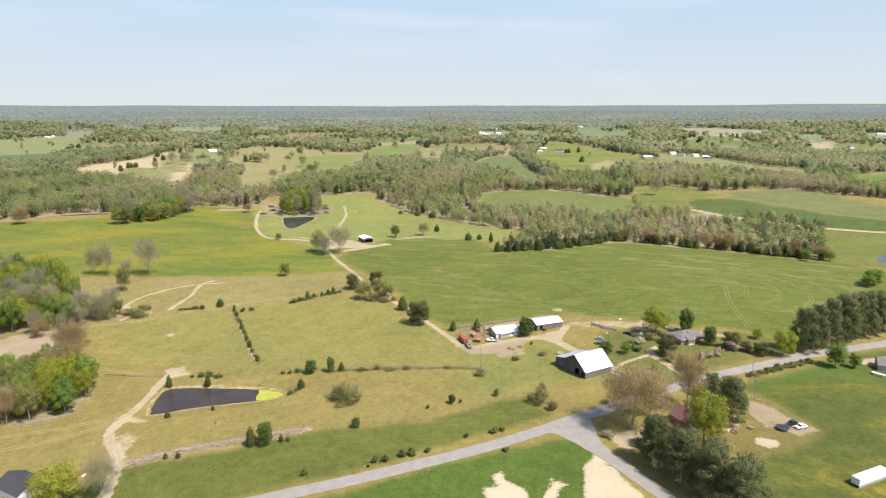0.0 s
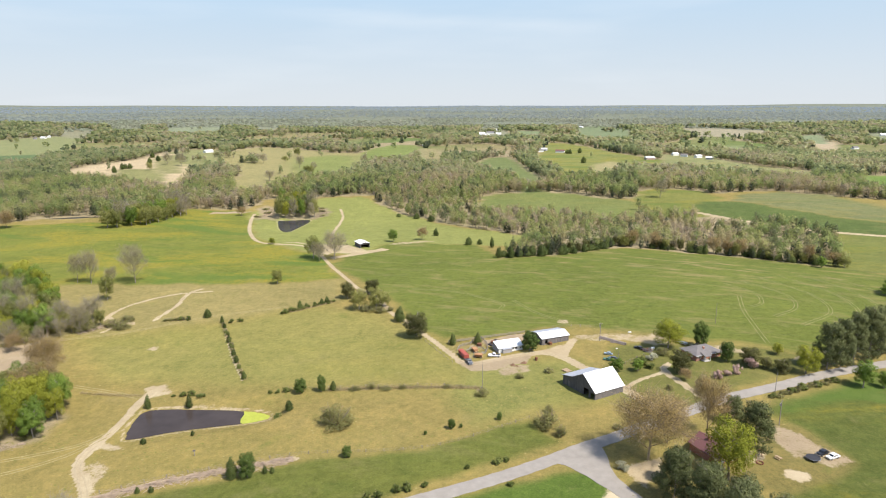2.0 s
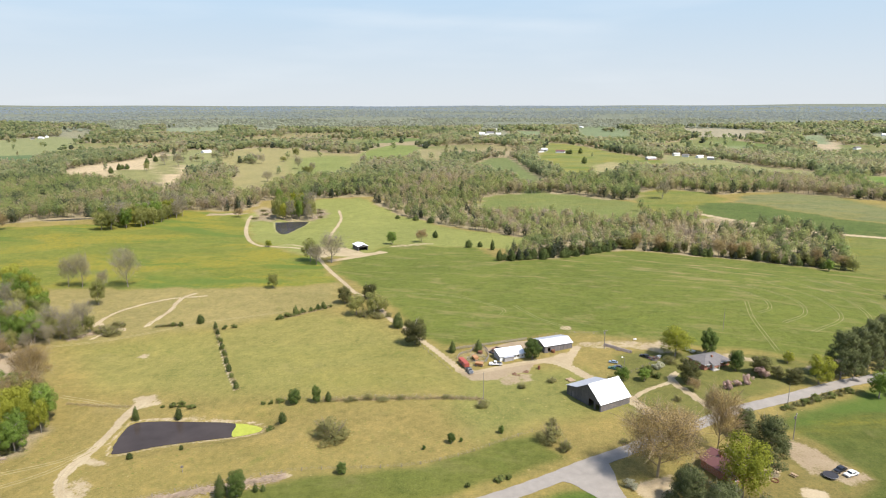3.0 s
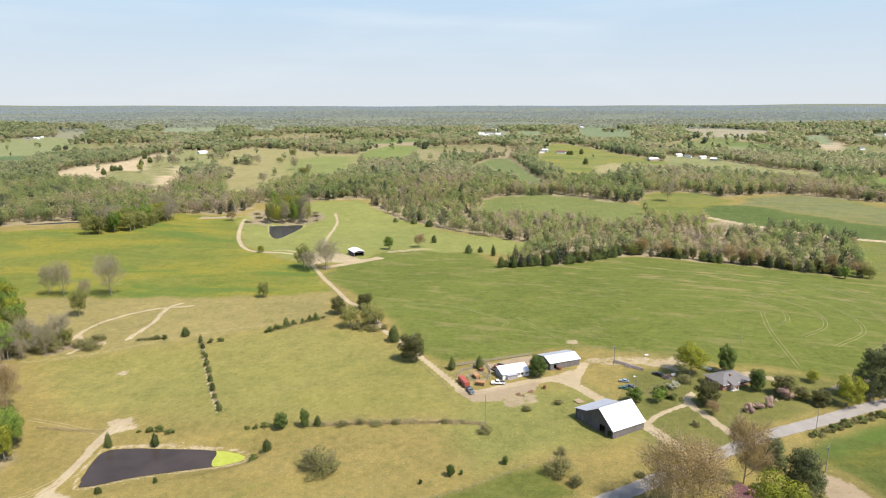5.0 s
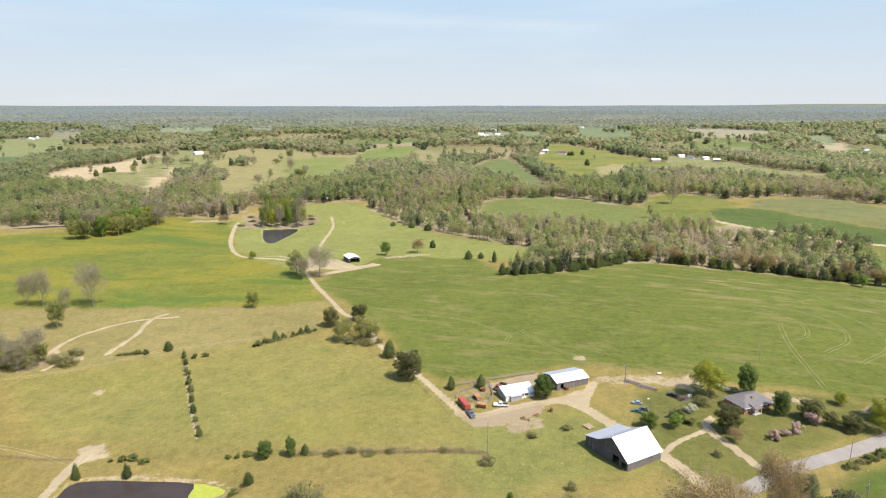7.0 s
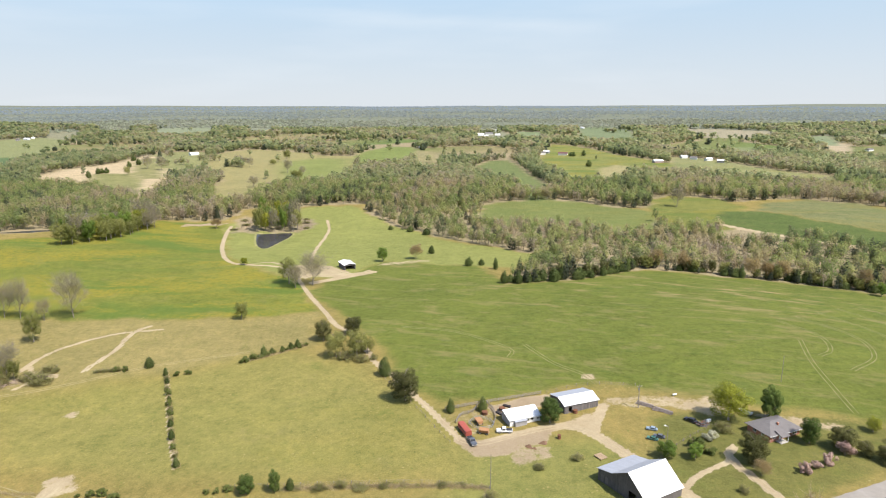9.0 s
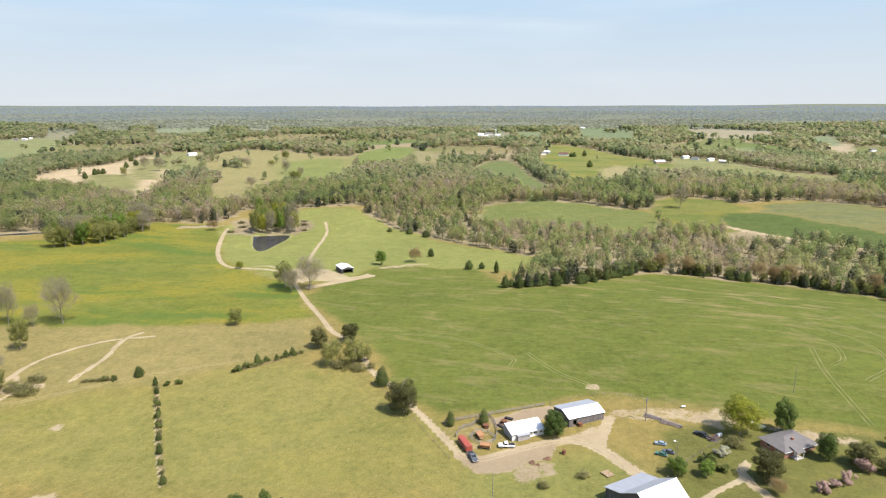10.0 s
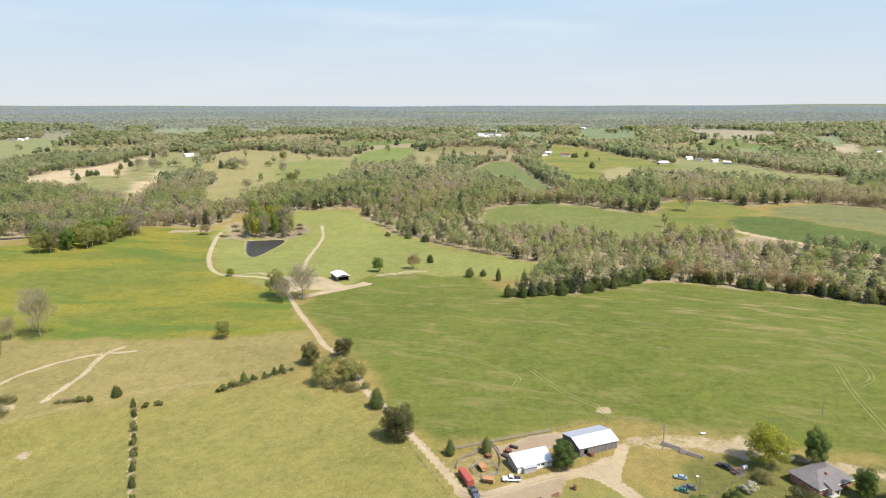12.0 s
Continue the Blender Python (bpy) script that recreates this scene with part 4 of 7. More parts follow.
def woods():
    # mid distance: every wood within about 900 m
    p, rng = scatter(11, (-700, 440, 760, 960), 6.9)
    x, y = p[:, 0], p[:, 1]
    edge = np.interp(x, [q[0] for q in WOOD_EDGE], [q[1] for q in WOOD_EDGE])
    keep = (y > edge) & (np.abs(x) < 140 + 0.80 * y)
    keep |= inside(x, y, WOODS[0]) > 0
    view_clear = seen_over(x, y)
    keep &= ~(view_clear & (y > 620))
    keep &= inside(x, y, FIELDS[8][0]) < 0
    keep &= rng.uniform(size=len(x)) < np.where(inside(x, y, WOODS[0]) > 12, 0.7, 1.0)
    for pts, _ in WATERS:
        keep &= inside(x, y, pts) < -4
    keep &= rng.uniform(size=len(x)) < 0.85
    p = p[keep]
    x, y = p[:, 0], p[:, 1]
    tint = species(rng, len(p), x, y)
    h = rng.uniform(11.5, 17.5, len(p)) * np.where(inside(x, y, WOODS[0]) > 0, 0.82, 1.0)
    # cedars crowd the wood's south edge along the hay field
    rim = np.minimum(np.abs(from_line(x, y, [(43, 480), (97, 489), (145, 519), (230, 489), (283, 455)])), 50)
    cedar = (rim < 9) & (rng.uniform(size=len(p)) < 0.75)
    tint = np.where(cedar, rng.uniform(0.03, 0.12, len(p)), tint)
    h = np.where(cedar, rng.uniform(6, 11, len(p)), h)
    kinds = kinds_for(rng, tint)
    forest("mixed_woodland", "mixed spring woodland of budding hardwoods and dark cedars", p, h, tint, kinds, 330, 0.035, 21, 1.0)
    # far woods
    for i, (lo, hi, sp, n, size) in enumerate(((960, 1500, 9.2, 105, 0.070), (1500, 2700, 14.5, 48, 0.125))):
        p, rng = scatter(31 + i, (-0.80 * hi, lo - 200, 0.80 * hi, hi), sp)
        x, y = p[:, 0], p[:, 1]
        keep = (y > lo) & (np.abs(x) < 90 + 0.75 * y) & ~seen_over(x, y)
        # glades are opened towards the camera too, so nearer trees don't hide them
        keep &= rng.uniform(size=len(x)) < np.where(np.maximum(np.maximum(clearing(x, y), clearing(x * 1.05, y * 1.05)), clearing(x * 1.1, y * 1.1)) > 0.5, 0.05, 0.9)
        copse = np.zeros(len(x), bool)
        for cx, cy, cr in COPSES:
            copse |= np.hypot((x - cx) * 0.6, y - cy) < cr * (0.7 + 0.4 * np.sin(x / 9 + y / 7))
        lone = in_fields(x, y) & (rng.uniform(size=len(x)) < 0.003)
        keep |= (copse | lone) & (y > lo)
        p = p[keep]
        tint = species(rng, len(p), p[:, 0], p[:, 1])
        h = rng.uniform(11, 18, len(p)) * (1.0 if i == 0 else 1.1)
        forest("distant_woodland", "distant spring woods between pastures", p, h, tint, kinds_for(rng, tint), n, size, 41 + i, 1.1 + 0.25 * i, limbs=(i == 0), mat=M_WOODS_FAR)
    # the last ridges, with distance haze painted in as a glow
    p, rng = scatter(51, (-3900, 2300, 3900, 4880), 24.0)
    r = np.hypot(p[:, 0], p[:, 1])
    v = np.sin(p[:, 0] / 310 + r / 95) + np.sin(p[:, 0] / 170 - r / 140 + 2) + 0.8 * np.sin(r / 52 + p[:, 0] / 700)
    keep = (r > 2690) & (r < 4880) & (p[:, 1] > 2690 - 0.0 * r) | ((r > 2800) & (p[:, 1] > 2300))
    keep &= (np.abs(p[:, 0]) < 0.8 * p[:, 1]) & (r < 4880) & (rng.uniform(size=len(p)) < np.where(v > 0.95, 0.08, 0.95))
    p = p[keep]
    r = np.hypot(p[:, 0], p[:, 1])
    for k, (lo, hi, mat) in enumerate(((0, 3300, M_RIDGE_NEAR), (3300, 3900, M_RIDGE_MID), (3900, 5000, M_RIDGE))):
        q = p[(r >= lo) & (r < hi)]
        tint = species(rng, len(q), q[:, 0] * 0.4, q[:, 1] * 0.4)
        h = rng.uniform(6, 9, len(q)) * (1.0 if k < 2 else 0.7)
        ob = forest("far_ridge_woods", "skyline woods with blue-green haze painted in as glow", q, h, tint, kinds_for(rng, tint), 14, 0.24, 61 + k, 2.6, limbs=False)
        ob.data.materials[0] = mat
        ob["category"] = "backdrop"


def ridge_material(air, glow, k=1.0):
    """Woods kilometres off; distance haze is painted in as a bluish glow."""
    m = Mat("painted_haze_ridge", 0.9, 0.0, 0.0)
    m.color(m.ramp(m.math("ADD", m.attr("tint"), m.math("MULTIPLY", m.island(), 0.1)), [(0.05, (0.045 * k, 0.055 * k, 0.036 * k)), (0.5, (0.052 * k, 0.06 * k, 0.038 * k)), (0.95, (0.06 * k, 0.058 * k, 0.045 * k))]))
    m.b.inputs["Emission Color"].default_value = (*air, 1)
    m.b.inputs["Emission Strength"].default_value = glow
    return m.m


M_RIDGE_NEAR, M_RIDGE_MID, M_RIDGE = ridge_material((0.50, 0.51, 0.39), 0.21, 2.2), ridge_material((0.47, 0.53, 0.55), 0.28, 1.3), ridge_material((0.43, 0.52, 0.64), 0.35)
woods()

# ---------------------------------------------------------------- single trees and shrubs
def part(name, mesh, mat, parent, label=""):
    """Links a bmesh or mesh as one mesh object under a thing or a part."""
    if isinstance(mesh, bmesh.types.BMesh):
        me = bpy.data.meshes.new(name)
        mesh.to_mesh(me)
        mesh.free()
    else:
        me = mesh
    if mat is not None:
        me.materials.append(mat)
    ob = new(name, me)
    ob.parent = parent
    if label:
        ob["label"] = label
    return ob


M_CEDAR = leaf_material("cedar_needles", [(0.1, (0.06, 0.082, 0.028)), (0.5, (0.105, 0.135, 0.04)), (0.95, (0.175, 0.205, 0.065))], 0.3)
M_OLIVE = leaf_material("olive_leaves", [(0.1, (0.075, 0.078, 0.03)), (0.5, (0.125, 0.124, 0.044)), (0.95, (0.20, 0.19, 0.075))], 0.35)
M_LEAF = leaf_material("fresh_leaves", [(0.1, (0.10, 0.15, 0.03)), (0.5, (0.18, 0.26, 0.05)), (0.95, (0.28, 0.37, 0.075))], 0.42)
M_DARK = leaf_material("dark_green_leaves", [(0.1, (0.055, 0.085, 0.024)), (0.5, (0.10, 0.145, 0.036)), (0.95, (0.165, 0.215, 0.056))], 0.35)
M_LIME = leaf_material("yellow_green_leaves", [(0.1, (0.20, 0.222, 0.03)), (0.5, (0.31, 0.325, 0.045)), (0.95, (0.44, 0.43, 0.075))], 0.45)
M_BUD = leaf_material("tan_buds", [(0.1, (0.26, 0.18, 0.075)), (0.5, (0.36, 0.262, 0.11)), (0.95, (0.44, 0.34, 0.15))], 0.45)
M_PINE = leaf_material("pine_needles", [(0.1, (0.078, 0.094, 0.040)), (0.5, (0.138, 0.155, 0.064)), (0.95, (0.22, 0.232, 0.10))], 0.32)
M_BRUSH = leaf_material("brush_leaves", [(0.1, (0.155, 0.152, 0.058)), (0.5, (0.235, 0.225, 0.085)), (0.95, (0.32, 0.30, 0.125))], 0.4)
M_SHRUB = leaf_material("shrub_leaves", [(0.1, (0.085, 0.11, 0.03)), (0.5, (0.145, 0.17, 0.048)), (0.95, (0.215, 0.24, 0.075))], 0.4)
M_AIRY = leaf_material("pale_catkins", [(0.1, (0.28, 0.25, 0.11)), (0.5, (0.37, 0.34, 0.16)), (0.95, (0.46, 0.42, 0.21))], 0.5)
M_PINK = leaf_material("pink_blossom", [(0.1, (0.40, 0.27, 0.23)), (0.5, (0.52, 0.37, 0.31)), (0.95, (0.62, 0.48, 0.40))], 0.35)
M_WHITE_BLOOM = leaf_material("white_blossom", [(0.1, (0.26, 0.26, 0.17)), (0.5, (0.40, 0.39, 0.27)), (0.95, (0.52, 0.51, 0.38))], 0.35)
M_SPRING = leaf_material("olive_green_leaves", [(0.1, (0.17, 0.182, 0.05)), (0.5, (0.27, 0.275, 0.085)), (0.95, (0.38, 0.37, 0.125))], 0.48)
M_TANBARK = simple("tan_grey_bark", (0.30, 0.23, 0.14), 0.9, spread=0.3, scale=1.5)
M_TWIG = simple("grey_twigs", (0.25, 0.20, 0.15), 0.9, spread=0.3, scale=2)


def limbs_of(rng, base, top, lean, reach, n1, n2, thick, rise=0.5):
    """Trunk, limbs and branches of a unit tree; gives faces and the branch ends."""
    faces, ends = [], []
    bend = lambda z: np.array([lean * math.sin(z * 3.1), lean * math.cos(z * 2.3) - lean, z])
    zs = np.linspace(-0.03, top, 6)
    for a, b in zip(zs, zs[1:]):
        faces.append(stick(bend(a), bend(b), thick * (1.05 - a / top * 0.8), thick * (1.05 - b / top * 0.8), 6))
    for i in range(n1):
        z0 = base + (top - base) * (i + 0.3) / n1
        a = i * 2.4 + rng.uniform(-0.4, 0.4)
        r = reach * rng.uniform(0.7, 1.05) * (1 - 0.45 * (i / n1))
        p0 = bend(z0)
        p1 = p0 + np.array([r * 0.55 * math.cos(a), r * 0.55 * math.sin(a), r * rise])
        p2 = p0 + np.array([r * math.cos(a + 0.2), r * math.sin(a + 0.2), r * rise * 1.9])
        faces += [stick(p0, p1, thick * 0.42, thick * 0.26, 4), stick(p1, p2, thick * 0.26, thick * 0.10, 4)]
        ends += [p1, p2]
        for j in range(n2):
            b = a + (j - n2 / 2 + 0.5) * 0.9 + rng.uniform(-0.3, 0.3)
            q0 = p1 + (p2 - p1) * rng.uniform(0, 0.8)
            q1 = q0 + np.array([math.cos(b), math.sin(b), rng.uniform(0.4, 1.1)]) * reach * rng.uniform(0.25, 0.42)
            faces.append(stick(q0, q1, thick * 0.16, thick * 0.05, 3))
            ends.append(q1)
    return faces, np.array(ends)


def tri_soup(name, tris, mat):
    return soup(name, [(t[0], 0, None, t[1]) if isinstance(t, tuple) else (t, 0, None, None) for t in tris], [mat])


def make_tree(kind, v):
    """One unit tree (height 1, crown about 1 wide) of a kind."""
    rng = np.random.default_rng(500 + v * 17 + len(kind) * 7)
    names = {"cedar": "cedar_tree", "olive": "oak_tree", "dark": "oak_tree", "green": "maple_tree", "lime": "poplar_tree", "spring": "hickory_tree", "tan": "budding_tree", "airy": "budding_tree", "pine": "pine_tree"}
    root = new(names[kind])
    if kind == "cedar":
        blobs = [(0, 0, 0.10 + 0.80 * f, 0.5 * (1 - f ** 1.5) ** 0.8 * (0.78 + 0.22 * min(1, f * 5)) + 0.06, 0.12) for f in np.linspace(0, 1, 9)]
        blobs = [(b[0] + rng.uniform(-0.07, 0.07), b[1] + rng.uniform(-0.07, 0.07), *b[2:]) for b in blobs]
        crown = [cards(rng, 5000, 0.023, blobs)]
        limbs = [stick((0, 0, -0.03), (0, 0, 0.85), 0.035, 0.008, 6)]
        mat = M_CEDAR
    elif kind == "pine":
        limbs, ends = limbs_of(rng, 0.03, 0.96, 0.02, 0.46, 22, 3, 0.022, 0.16)
        ends = ends * np.stack([1.15 - 0.55 * ends[:, 2]] * 2 + [np.ones(len(ends))], 1)
        blobs = [(e[0], e[1], e[2] + 0.01, rng.uniform(0.10, 0.17), rng.uniform(0.045, 0.075)) for e in ends if e[2] < 1.0]
        blobs += [(0, 0, 0.95, 0.1, 0.06), (0.05, 0, 0.88, 0.16, 0.07)]
        crown = [cards(rng, 17000, 0.0140, blobs, flat=0.3, shell=0.4, up=0.3)]
        mat = M_PINE
    elif kind in ("tan", "airy"):
        limbs, ends = limbs_of(rng, 0.10, 0.78, 0.03, 0.44, 13, 6, 0.017, 0.52)
        twigs = []
        for e in ends:
            for _ in range(8):
                d = rng.normal(size=3) * 0.10 + np.array([e[0] * 0.25, e[1] * 0.25, 0.07])
                twigs.append(stick(e, e + d, 0.0026, 0.001, 3))
        limbs += twigs
        blobs = [(e[0], e[1], e[2] + 0.01, 0.15, 0.13) for e in ends]
        crown = [cards(rng, 15000 if kind == "tan" else 10000, 0.0084 if kind == "tan" else 0.0068, blobs)]
        mat = M_BUD if kind == "tan" else M_AIRY
    else:
        limbs, ends = limbs_of(rng, 0.16 if kind in ("olive", "dark") else 0.24, 0.72, 0.02, 0.36, 8, 3, 0.024, 0.42)
        k = {"olive": 16, "dark": 20, "green": 14, "lime": 18, "spring": 15}[kind]
        blobs = []
        for i in range(k):
            f = (i + 0.5) / k
            a = i * 2.4 + v
            zc = (0.14 if kind in ("olive", "dark") else 0.24) + (0.72 if kind == "dark" else 0.62) * f
            rr = 0.34 * math.sqrt(max(0.05, 1 - ((zc - 0.5) / 0.5) ** 2)) * rng.uniform(0.6, 1.0)
            blobs.append((rr * math.cos(a), rr * math.sin(a), zc, rng.uniform(0.13, 0.21), rng.uniform(0.10, 0.15)))
        blobs.append((0, 0, 0.55, 0.25, 0.25))
        n = {"olive": 10000, "dark": 11000, "green": 9500, "lime": 9500, "spring": 7600}[kind]
        crown = [cards(rng, n, {"olive": 0.0145, "dark": 0.0165, "green": 0.0145, "lime": 0.0135, "spring": 0.0135}[kind], blobs)]
        mat = {"olive": M_OLIVE, "dark": M_DARK, "green": M_LEAF, "lime": M_LIME, "spring": M_SPRING}[kind]
    part("trunk", tri_soup("trunk", limbs, M_TANBARK if kind == "tan" else M_BARK), None, root)
    part("crown", tri_soup("crown", crown, mat), None, root)
    labels = {
        "cedar": "dark green cone-shaped cedar standing in grass", "olive": "dense dull olive broadleaf tree with a round crown", "dark": "dense dark green tree with a full egg-shaped crown",
        "green": "fresh green broadleaf tree in young leaf", "lime": "yellow-green tree in early spring leaf", "spring": "olive-green hardwood just coming into leaf",
        "tan": "budding hardwood with bare tan twigs and spreading limbs", "airy": "tall open hardwood with pale catkins and bare limbs", "pine": "tall dark pine with layered needle clumps"}
    return tagged(root, labels[kind], "tree", {"cedar": "cedars", "pine": "pines"}.get(kind, "broadleaf trees"))


def make_shrub(kind, v):
    rng = np.random.default_rng(900 + v * 13 + len(kind))
    name = {"pink": "blossom_bush", "white": "blossom_bush", "shrub": "shrub", "brush": "brush_thicket"}[kind]
    root = new(name)
    k = 24 if kind == "brush" else 11
    blobs = []
    for i in range(k):
        rr = rng.uniform(0.08, 0.42)
        blobs.append((rr * math.cos(i * 2.4 + v), rr * math.sin(i * 2.4 + v), rng.uniform(0.15, 0.85 - 0.6 * rr), rng.uniform(0.11, 0.2), rng.uniform(0.13, 0.24)))
    blobs.append((0, 0, 0.5, 0.18, 0.4))
    stems = []
    for i in range(26 if kind == "brush" else 9):
        a = rng.uniform(0, 6.28)
        r = rng.uniform(0.1, 0.48)
        stems.append(stick((0.04 * math.cos(a), 0.04 * math.sin(a), -0.05), (r * math.cos(a), r * math.sin(a), rng.uniform(0.5, 0.98)), 0.012, 0.004, 3))
    n, size, mat = {"pink": (2200, 0.032, M_PINK), "white": (2000, 0.032, M_WHITE_BLOOM), "shrub": (2000, 0.040, M_SHRUB), "brush": (4000, 0.018, M_BRUSH)}[kind]
    if kind == "brush":
        stems += [stick(s[0][0], s[0][0] + rng.normal(size=3) * 0.2 + np.array([0, 0, 0.5]), 0.006, 0.002, 3) for s in stems[:24]]
    part("branching_stem", tri_soup("branching_stem", stems, M_TWIG), None, root)
    part("foliage", tri_soup("foliage", [cards(rng, n, size, blobs)], mat), None, root)
    labels = {"pink": "small lawn tree covered in pale pink blossom", "white": "small bush covered in white blossom",
              "shrub": "low green shrub growing in rough grass", "brush": "thicket of grey twigs with thin olive leaves"}
    return tagged(root, labels[kind], "bush", {"pink": "blossom bushes on the lawn"}.get(kind, "bushes"))


PROTOS = {}


def plant(kind, rows, maker=None, variants=3, seed=1):
    """Sets trees out: plan x and y, height and crown width in metres."""
    rng = random.Random(seed)
    if not rows:
        return
    level = heights([r[:2] for r in rows])
    for i, (x, y, h, w) in enumerate(rows):
        key = (kind, i % variants)
        turn, s = rng.uniform(0, 360), Vector((w, w * rng.uniform(0.9, 1.1), h))
        spot = pose(x, y, level[i], 0, 0, turn)
        if key not in PROTOS:
            ob = (maker or make_tree)(kind, i % variants)
            ob.matrix_basis = spot @ Matrix.Diagonal((*s, 1))
            PROTOS[key] = (ob, s)
        else:
            ob, s0 = PROTOS[key]
            copy_thing(ob, spot @ Matrix.Diagonal((s.x / s0.x, s.y / s0.y, s.z / s0.z, 1)))


# cedars by the pond, the silt bank and the road
plant("cedar", [(-115.6, 252.8, 6.7, 2.7), (-99.5, 253.5, 6.0, 3.1), (-43.2, 260.4, 4.8, 2.8), (-57.6, 245.1, 4.7, 3.4), (-64.3, 197.6, 8.4, 3.9), (-54.5, 199.5, 3.2, 1.7), (-52.2, 199.6, 2.5, 1.7), (-91.5, 192.4, 2.4, 1.7), (-87.3, 192.4, 2.6, 1.7), (-104.5, 224.6, 2.6, 2.6), (-88.5, 228.6, 2.2, 1.6)])
# cedars along the lane, the sheds and the fence row
plant("cedar", [(-21.5, 341.5, 9.8, 5.9), (6.2, 307.4, 6.8, 3.7), (18.3, 308.4, 6.8, 3.9), (-130.1, 359.6, 5.7, 4.6), (-80, 367.3, 6.3, 3.5), (-76.9, 370.1, 3.5, 2.8), (-72.4, 371.9, 3.5, 2.8), (-69.1, 374.9, 4.3, 2.8), (-66.4, 376.9, 5, 2.8)])
plant("dark", [(41.8, 298.5, 10.4, 8.8), (118.9, 294.8, 12.8, 8.8), (123.8, 277.9, 9.4, 7.4)])
plant("spring", [(-106.2, 419.5, 10.5, 9), (-96.2, 488.8, 18.5, 16), (-201.9, 390.8, 17, 11), (-45.6, 363.4, 13, 11.6), (-36, 362, 15, 12), (-31.5, 366.5, 9, 8)])
# cedars dotted over the far meadow
plant("cedar", [(-4.8, 583.6, 7.8, 5.3), (-45.9, 698, 4.9, 6.3), (-26.1, 687.3, 7.3, 7.4), (-10.5, 672.8, 7.1, 8.5), (22.8, 534.6, 7.7, 6.8), (32, 536.3, 5.3, 4.9), (41.1, 521.3, 9.9, 4.3)])
plant("olive", [(132, 274, 9.6, 9.6), (-55.4, 385.4, 12.3, 10.8), (-11.5, 318.2, 15, 14), (100.4, 267.9, 11.8, 10.6), (-41.9, 393, 11, 10.9), (141.6, 266, 7, 8.5), (137.1, 269.9, 5.9, 6.8)])
plant("dark", [(-56.6, 259.8, 6.6, 5.8), (-48, 259.8, 7.6, 4.4), (-59.5, 197.8, 8.6, 6.6), (-29.8, 206.9, 4.4, 3.8), (4.4, 224, 4.1, 3.3), (-4.7, 220, 1.7, 1.4), (7.7, 224.9, 1.7, 1.4), (21.7, 230.6, 3.2, 2.4)], seed=23)
plant("green", [(167.1, 253, 12, 9.6), (75, 272.8, 6.4, 8), (-40.9, 552.9, 12, 10), (175.2, 252.8, 7.1, 6), (83.9, 271.7, 5.6, 6.5)])
plant("green", [(268.6, 382.8, 11, 14), (276, 392, 9, 12), (262, 378, 8, 10), (268, 455, 9, 8)], seed=2)
plant("lime", [(104.6, 294.9, 14, 15.2), (150.9, 264.8, 12.8, 12), (86.4, 190.1, 20, 17), (-115.5, 171.5, 11, 17), (-140.8, 539.2, 6, 7), (-156.4, 252.3, 17, 14), (149, 284.4, 5.5, 6)])
plant("tan", [(66.2, 201.7, 20, 23), (90.8, 217, 19, 14), (-16.2, 561.1, 10, 10), (-402.3, 601.3, 14, 16), (-213.3, 691.7, 9, 10), (75.7, 211.8, 16, 11), (99.8, 260.8, 4.4, 5.8)])
plant("tan", [(-171.5, 279, 19, 17), (-163, 262, 15, 14), (-207, 312, 9, 8)], seed=3)
plant("airy", [(-90, 479.3, 13, 11), (-101.4, 170.6, 12, 10), (-80.1, 485, 19, 20), (-229.4, 423.6, 20, 12), (-239, 424.8, 17, 11), (-201, 425.2, 23, 17), (-214, 420, 11, 8)], seed=24)
# lone trees and cedars on the far hills
plant("spring", [(-303, 1367, 20, 18), (-300, 1248, 11, 15), (-209, 1042, 16, 14), (-217, 1048, 15, 14), (-116, 1230, 16, 18), (-101, 1231, 15, 18), (-490, 1094, 16, 12)], seed=20)
plant("airy", [(-247, 1132, 19, 15), (-140, 1183, 18, 14), (-253, 957, 14, 15), (-360, 1245, 15, 17), (-345, 1224, 14, 15), (-329, 1203, 16, 15), (-497, 1183, 20, 18), (-464, 1162, 21, 18), (-211, 1074, 15, 13), (266, 792, 19, 17)], seed=21)
plant("cedar", [(-534, 1064, 13, 9), (-545, 1113, 12, 9), (-544, 1122, 10, 9), (-536, 1122, 11, 9), (-539, 1205, 13, 10), (-542, 1247, 13, 10), (-590, 1331, 13, 11), (271, 1247, 14, 11), (305, 1445, 14, 11), (281, 1433, 11, 10), (275, 1434, 10, 11)], seed=22)
# the pines by the road and those round the red-roofed house
plant("pine", [(161.7, 268.5, 20, 12), (168.9, 271, 21, 11), (176.9, 275, 22, 11.5), (186.7, 280, 23, 12), (195.3, 286, 22, 12), (202, 289, 21.5, 12), (209.7, 293, 21, 11.5), (217, 297, 19, 11)])
plant("pine", [(66.5, 179.5, 16, 11.5), (71.5, 170, 16.5, 12.5), (76.5, 161, 17, 13), (70, 188.5, 11, 8.5), (102, 206.8, 16, 13), (80.5, 152.5, 17, 13), (76.5, 179, 12, 10), (81, 169.5, 13.5, 11), (102.8, 224.5, 9.6, 8.4), (86, 160, 14.5, 12)], seed=4)
plant("pink", [(113.2, 261.2, 4.2, 4.6), (117.8, 263.4, 3.2, 3.8), (122.6, 265.2, 4.8, 4.8), (131, 270.8, 5.8, 5.6)], make_shrub, 2)
plant("white", [(56.4, 196.2, 3.4, 4.3), (93.4, 283.1, 3.8, 5.6)], make_shrub, 1)
